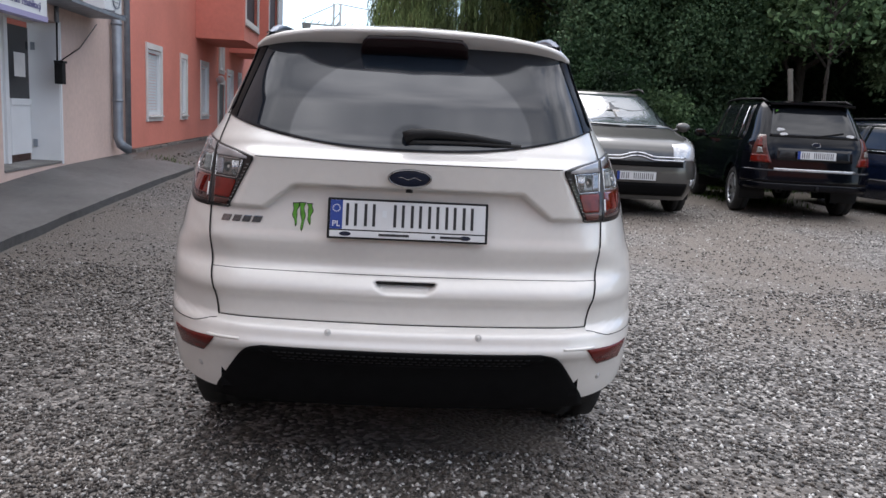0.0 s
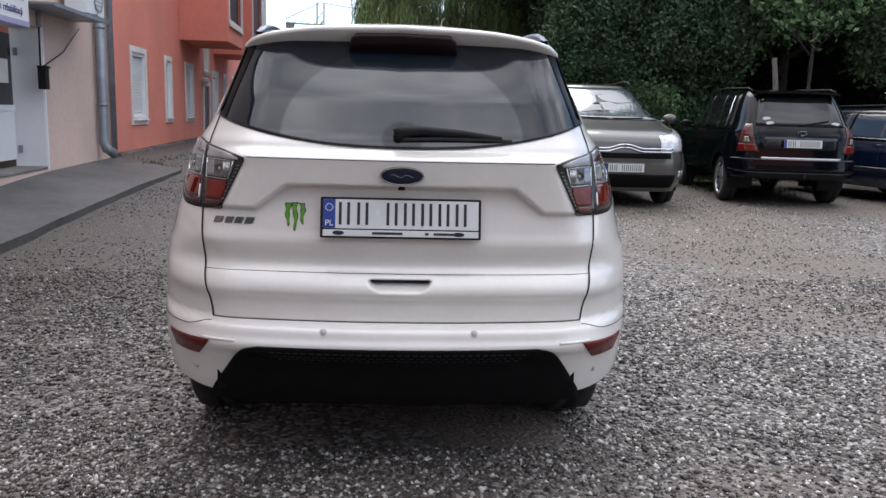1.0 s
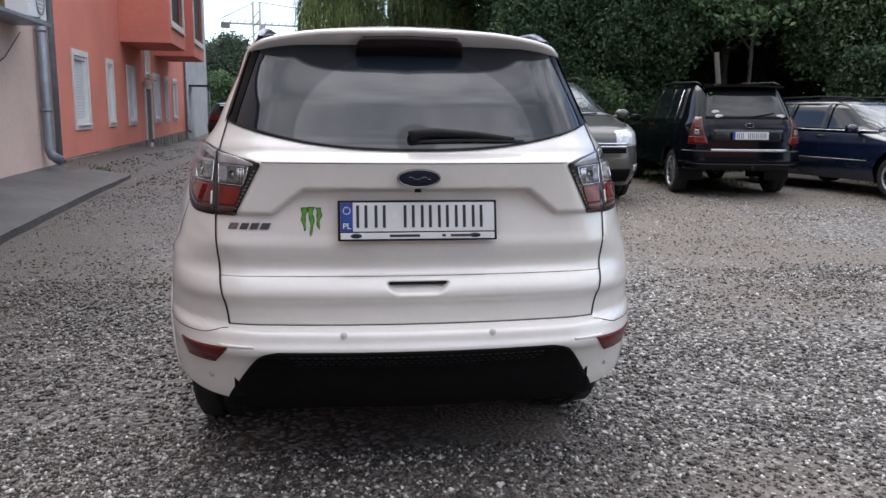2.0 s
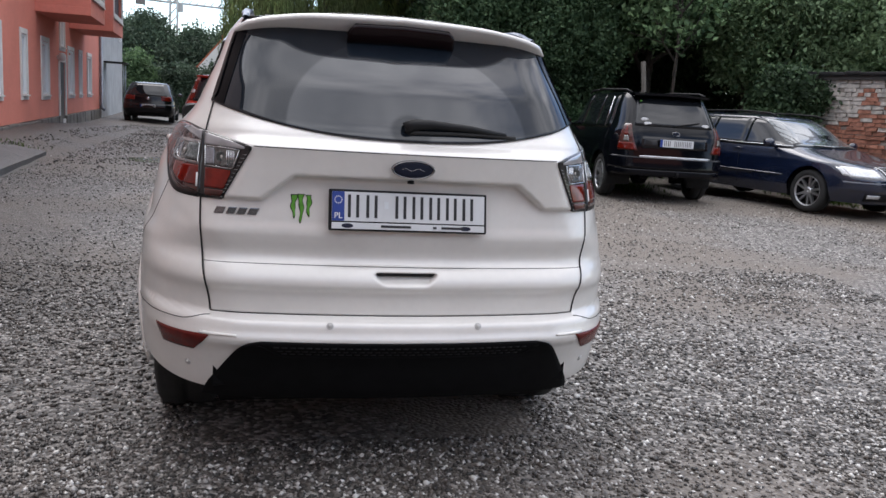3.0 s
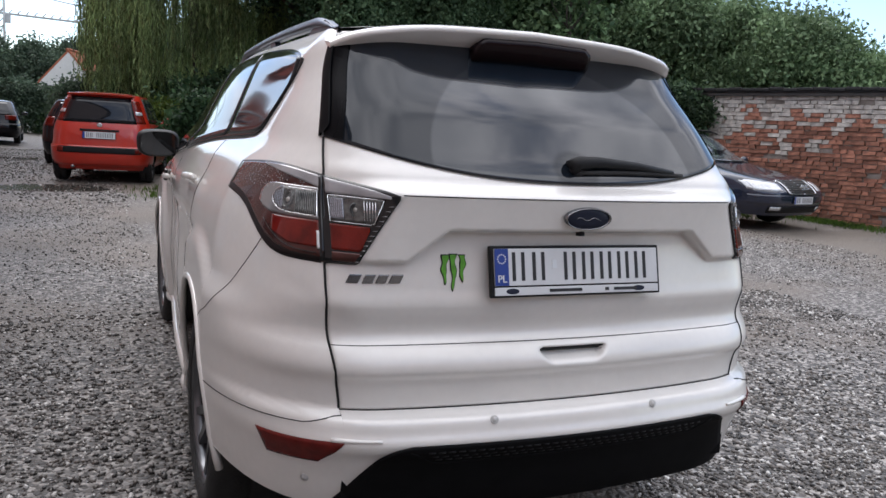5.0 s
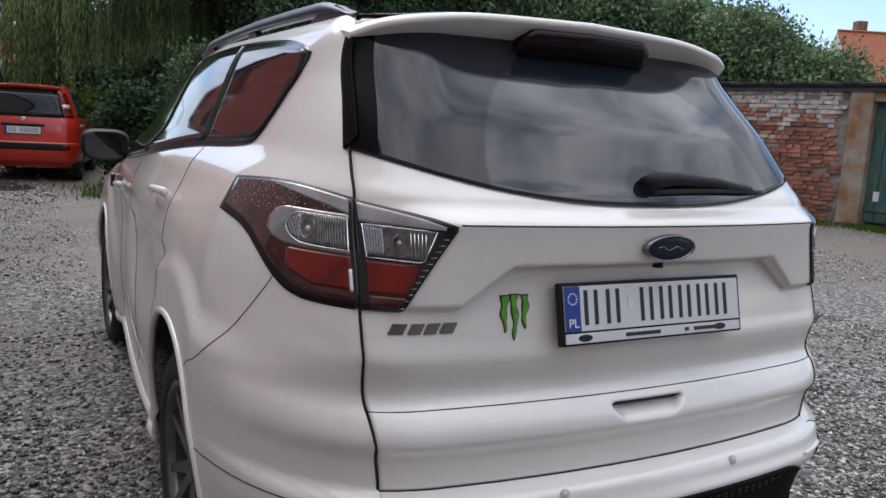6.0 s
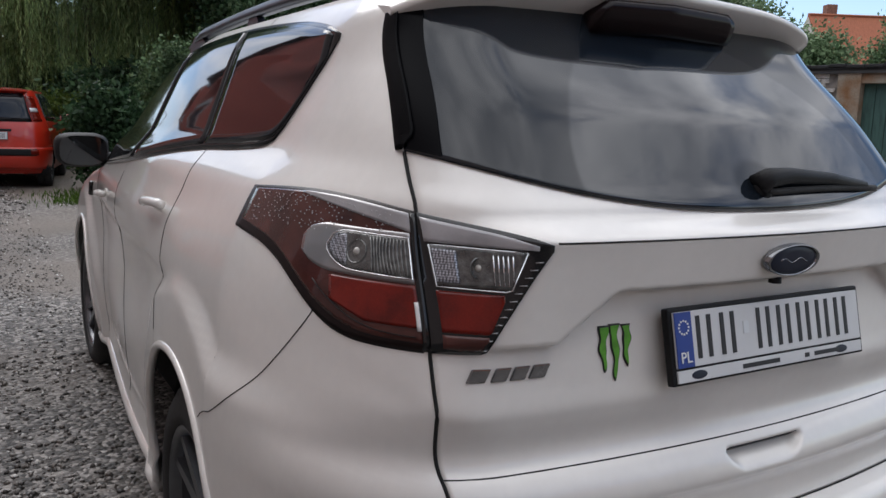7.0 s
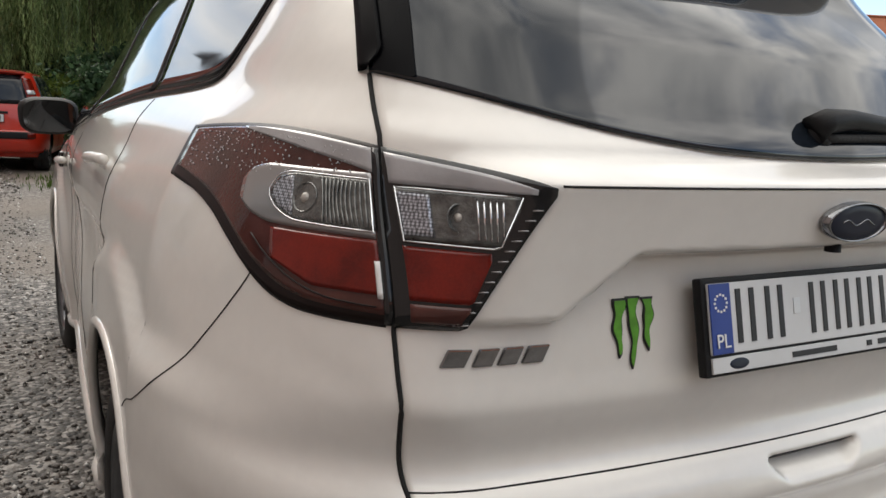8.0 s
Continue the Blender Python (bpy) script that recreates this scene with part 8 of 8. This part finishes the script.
def stones(name, n, x0, x1, y0, y1, smin, smax, material, label, clear=True):
    """Loose chippings: uneven six-cornered pieces resting on the ground."""
    x, y = rng.uniform(x0, x1, n), rng.uniform(y0, y1, n)
    ok = np.ones(n, bool)
    patchy = np.array([noise.noise((a * 0.55, b * 0.55, 9.0)) for a, b in zip(x, y)])
    ok &= rng.uniform(-0.45, 0.35, n) < patchy + 0.25
    ok &= ~((x < -3.25 - 0.055 * (y - 6.8)) & (y < 14.4))
    ok &= ~((np.abs(x) < 0.7) & (y > 3.2))
    x, y = x[ok], y[ok]
    n = len(x)
    s = smin + (smax - smin) * rng.uniform(0, 1, n) ** 2.2
    z = np.array([gpoint(a, b)[2] for a, b in zip(x, y)]) + s * 0.25
    base = np.array([(1, 0, 0), (-1, 0, 0), (0, 1, 0), (0, -1, 0), (0, 0, 0.7), (0, 0, -0.7)], float)
    v = base[None] * (1 + rng.uniform(-0.35, 0.35, (n, 6, 1))) + rng.uniform(-0.22, 0.22, (n, 6, 3))
    q = rng.uniform(0, 2 * math.pi, n)
    c, sn = np.cos(q), np.sin(q)
    vx = v[:, :, 0] * c[:, None] - v[:, :, 1] * sn[:, None]
    vy = v[:, :, 0] * sn[:, None] + v[:, :, 1] * c[:, None]
    out = np.stack([vx * s[:, None] + x[:, None], vy * s[:, None] + y[:, None], v[:, :, 2] * s[:, None] + z[:, None]], 2).reshape(-1, 3)
    t = np.array([(0, 2, 4), (2, 1, 4), (1, 3, 4), (3, 0, 4), (2, 0, 5), (1, 2, 5), (3, 1, 5), (0, 3, 5)])
    f = (np.arange(n)[:, None, None] * 6 + t[None]).reshape(-1, 3)
    me = bpy.data.meshes.new(name)
    me.vertices.add(n * 6)
    me.vertices.foreach_set("co", out.ravel())
    me.loops.add(len(f) * 3)
    me.loops.foreach_set("vertex_index", f.ravel())
    me.polygons.add(len(f))
    me.polygons.foreach_set("loop_start", np.arange(len(f)) * 3)
    me.update(calc_edges=True)
    return tagged(part(name, me, material), label, "gravel", kind="stuff")


M_STONE = bpy.data.materials.new("granite_chippings")
M_STONE.use_nodes = True
sn_, sl_ = M_STONE.node_tree.nodes, M_STONE.node_tree.links
s_geo = sn_.new("ShaderNodeNewGeometry")
s_ra = sn_.new("ShaderNodeValToRGB")
s_ra.color_ramp.elements[0].color = (0.020, 0.019, 0.018, 1)
s_ra.color_ramp.elements[1].color = (0.74, 0.72, 0.69, 1)
for pos, c in ((0.3, (0.062, 0.055, 0.049)), (0.55, (0.125, 0.106, 0.091)), (0.8, (0.22, 0.205, 0.19))):
    e = s_ra.color_ramp.elements.new(pos)
    e.color = (*c, 1)
sl_.new(s_geo.outputs["Random Per Island"], s_ra.inputs[0])
sl_.new(damp(sn_, sl_, s_ra.outputs[0]), sn_["Principled BSDF"].inputs["Base Color"])
sn_["Principled BSDF"].inputs["Roughness"].default_value = 0.45
stones("gravel", 78000, -3.4, 4.6, 1.2, 6.5, 0.006, 0.0165, M_STONE, "loose grey and white granite chippings, damp")
stones("gravel", 42000, -2.6, 2.6, 1.35, 3.5, 0.005, 0.012, M_STONE, "small damp granite chippings behind the car")
stones("gravel", 30000, -3.6, 8.0, 6.5, 12.5, 0.006, 0.014, M_STONE, "loose grey granite chippings further off")
stones("gravel", 16000, -4.4, 1.6, 12.5, 29.0, 0.010, 0.028, M_STONE, "coarse scattered chippings along the lane")
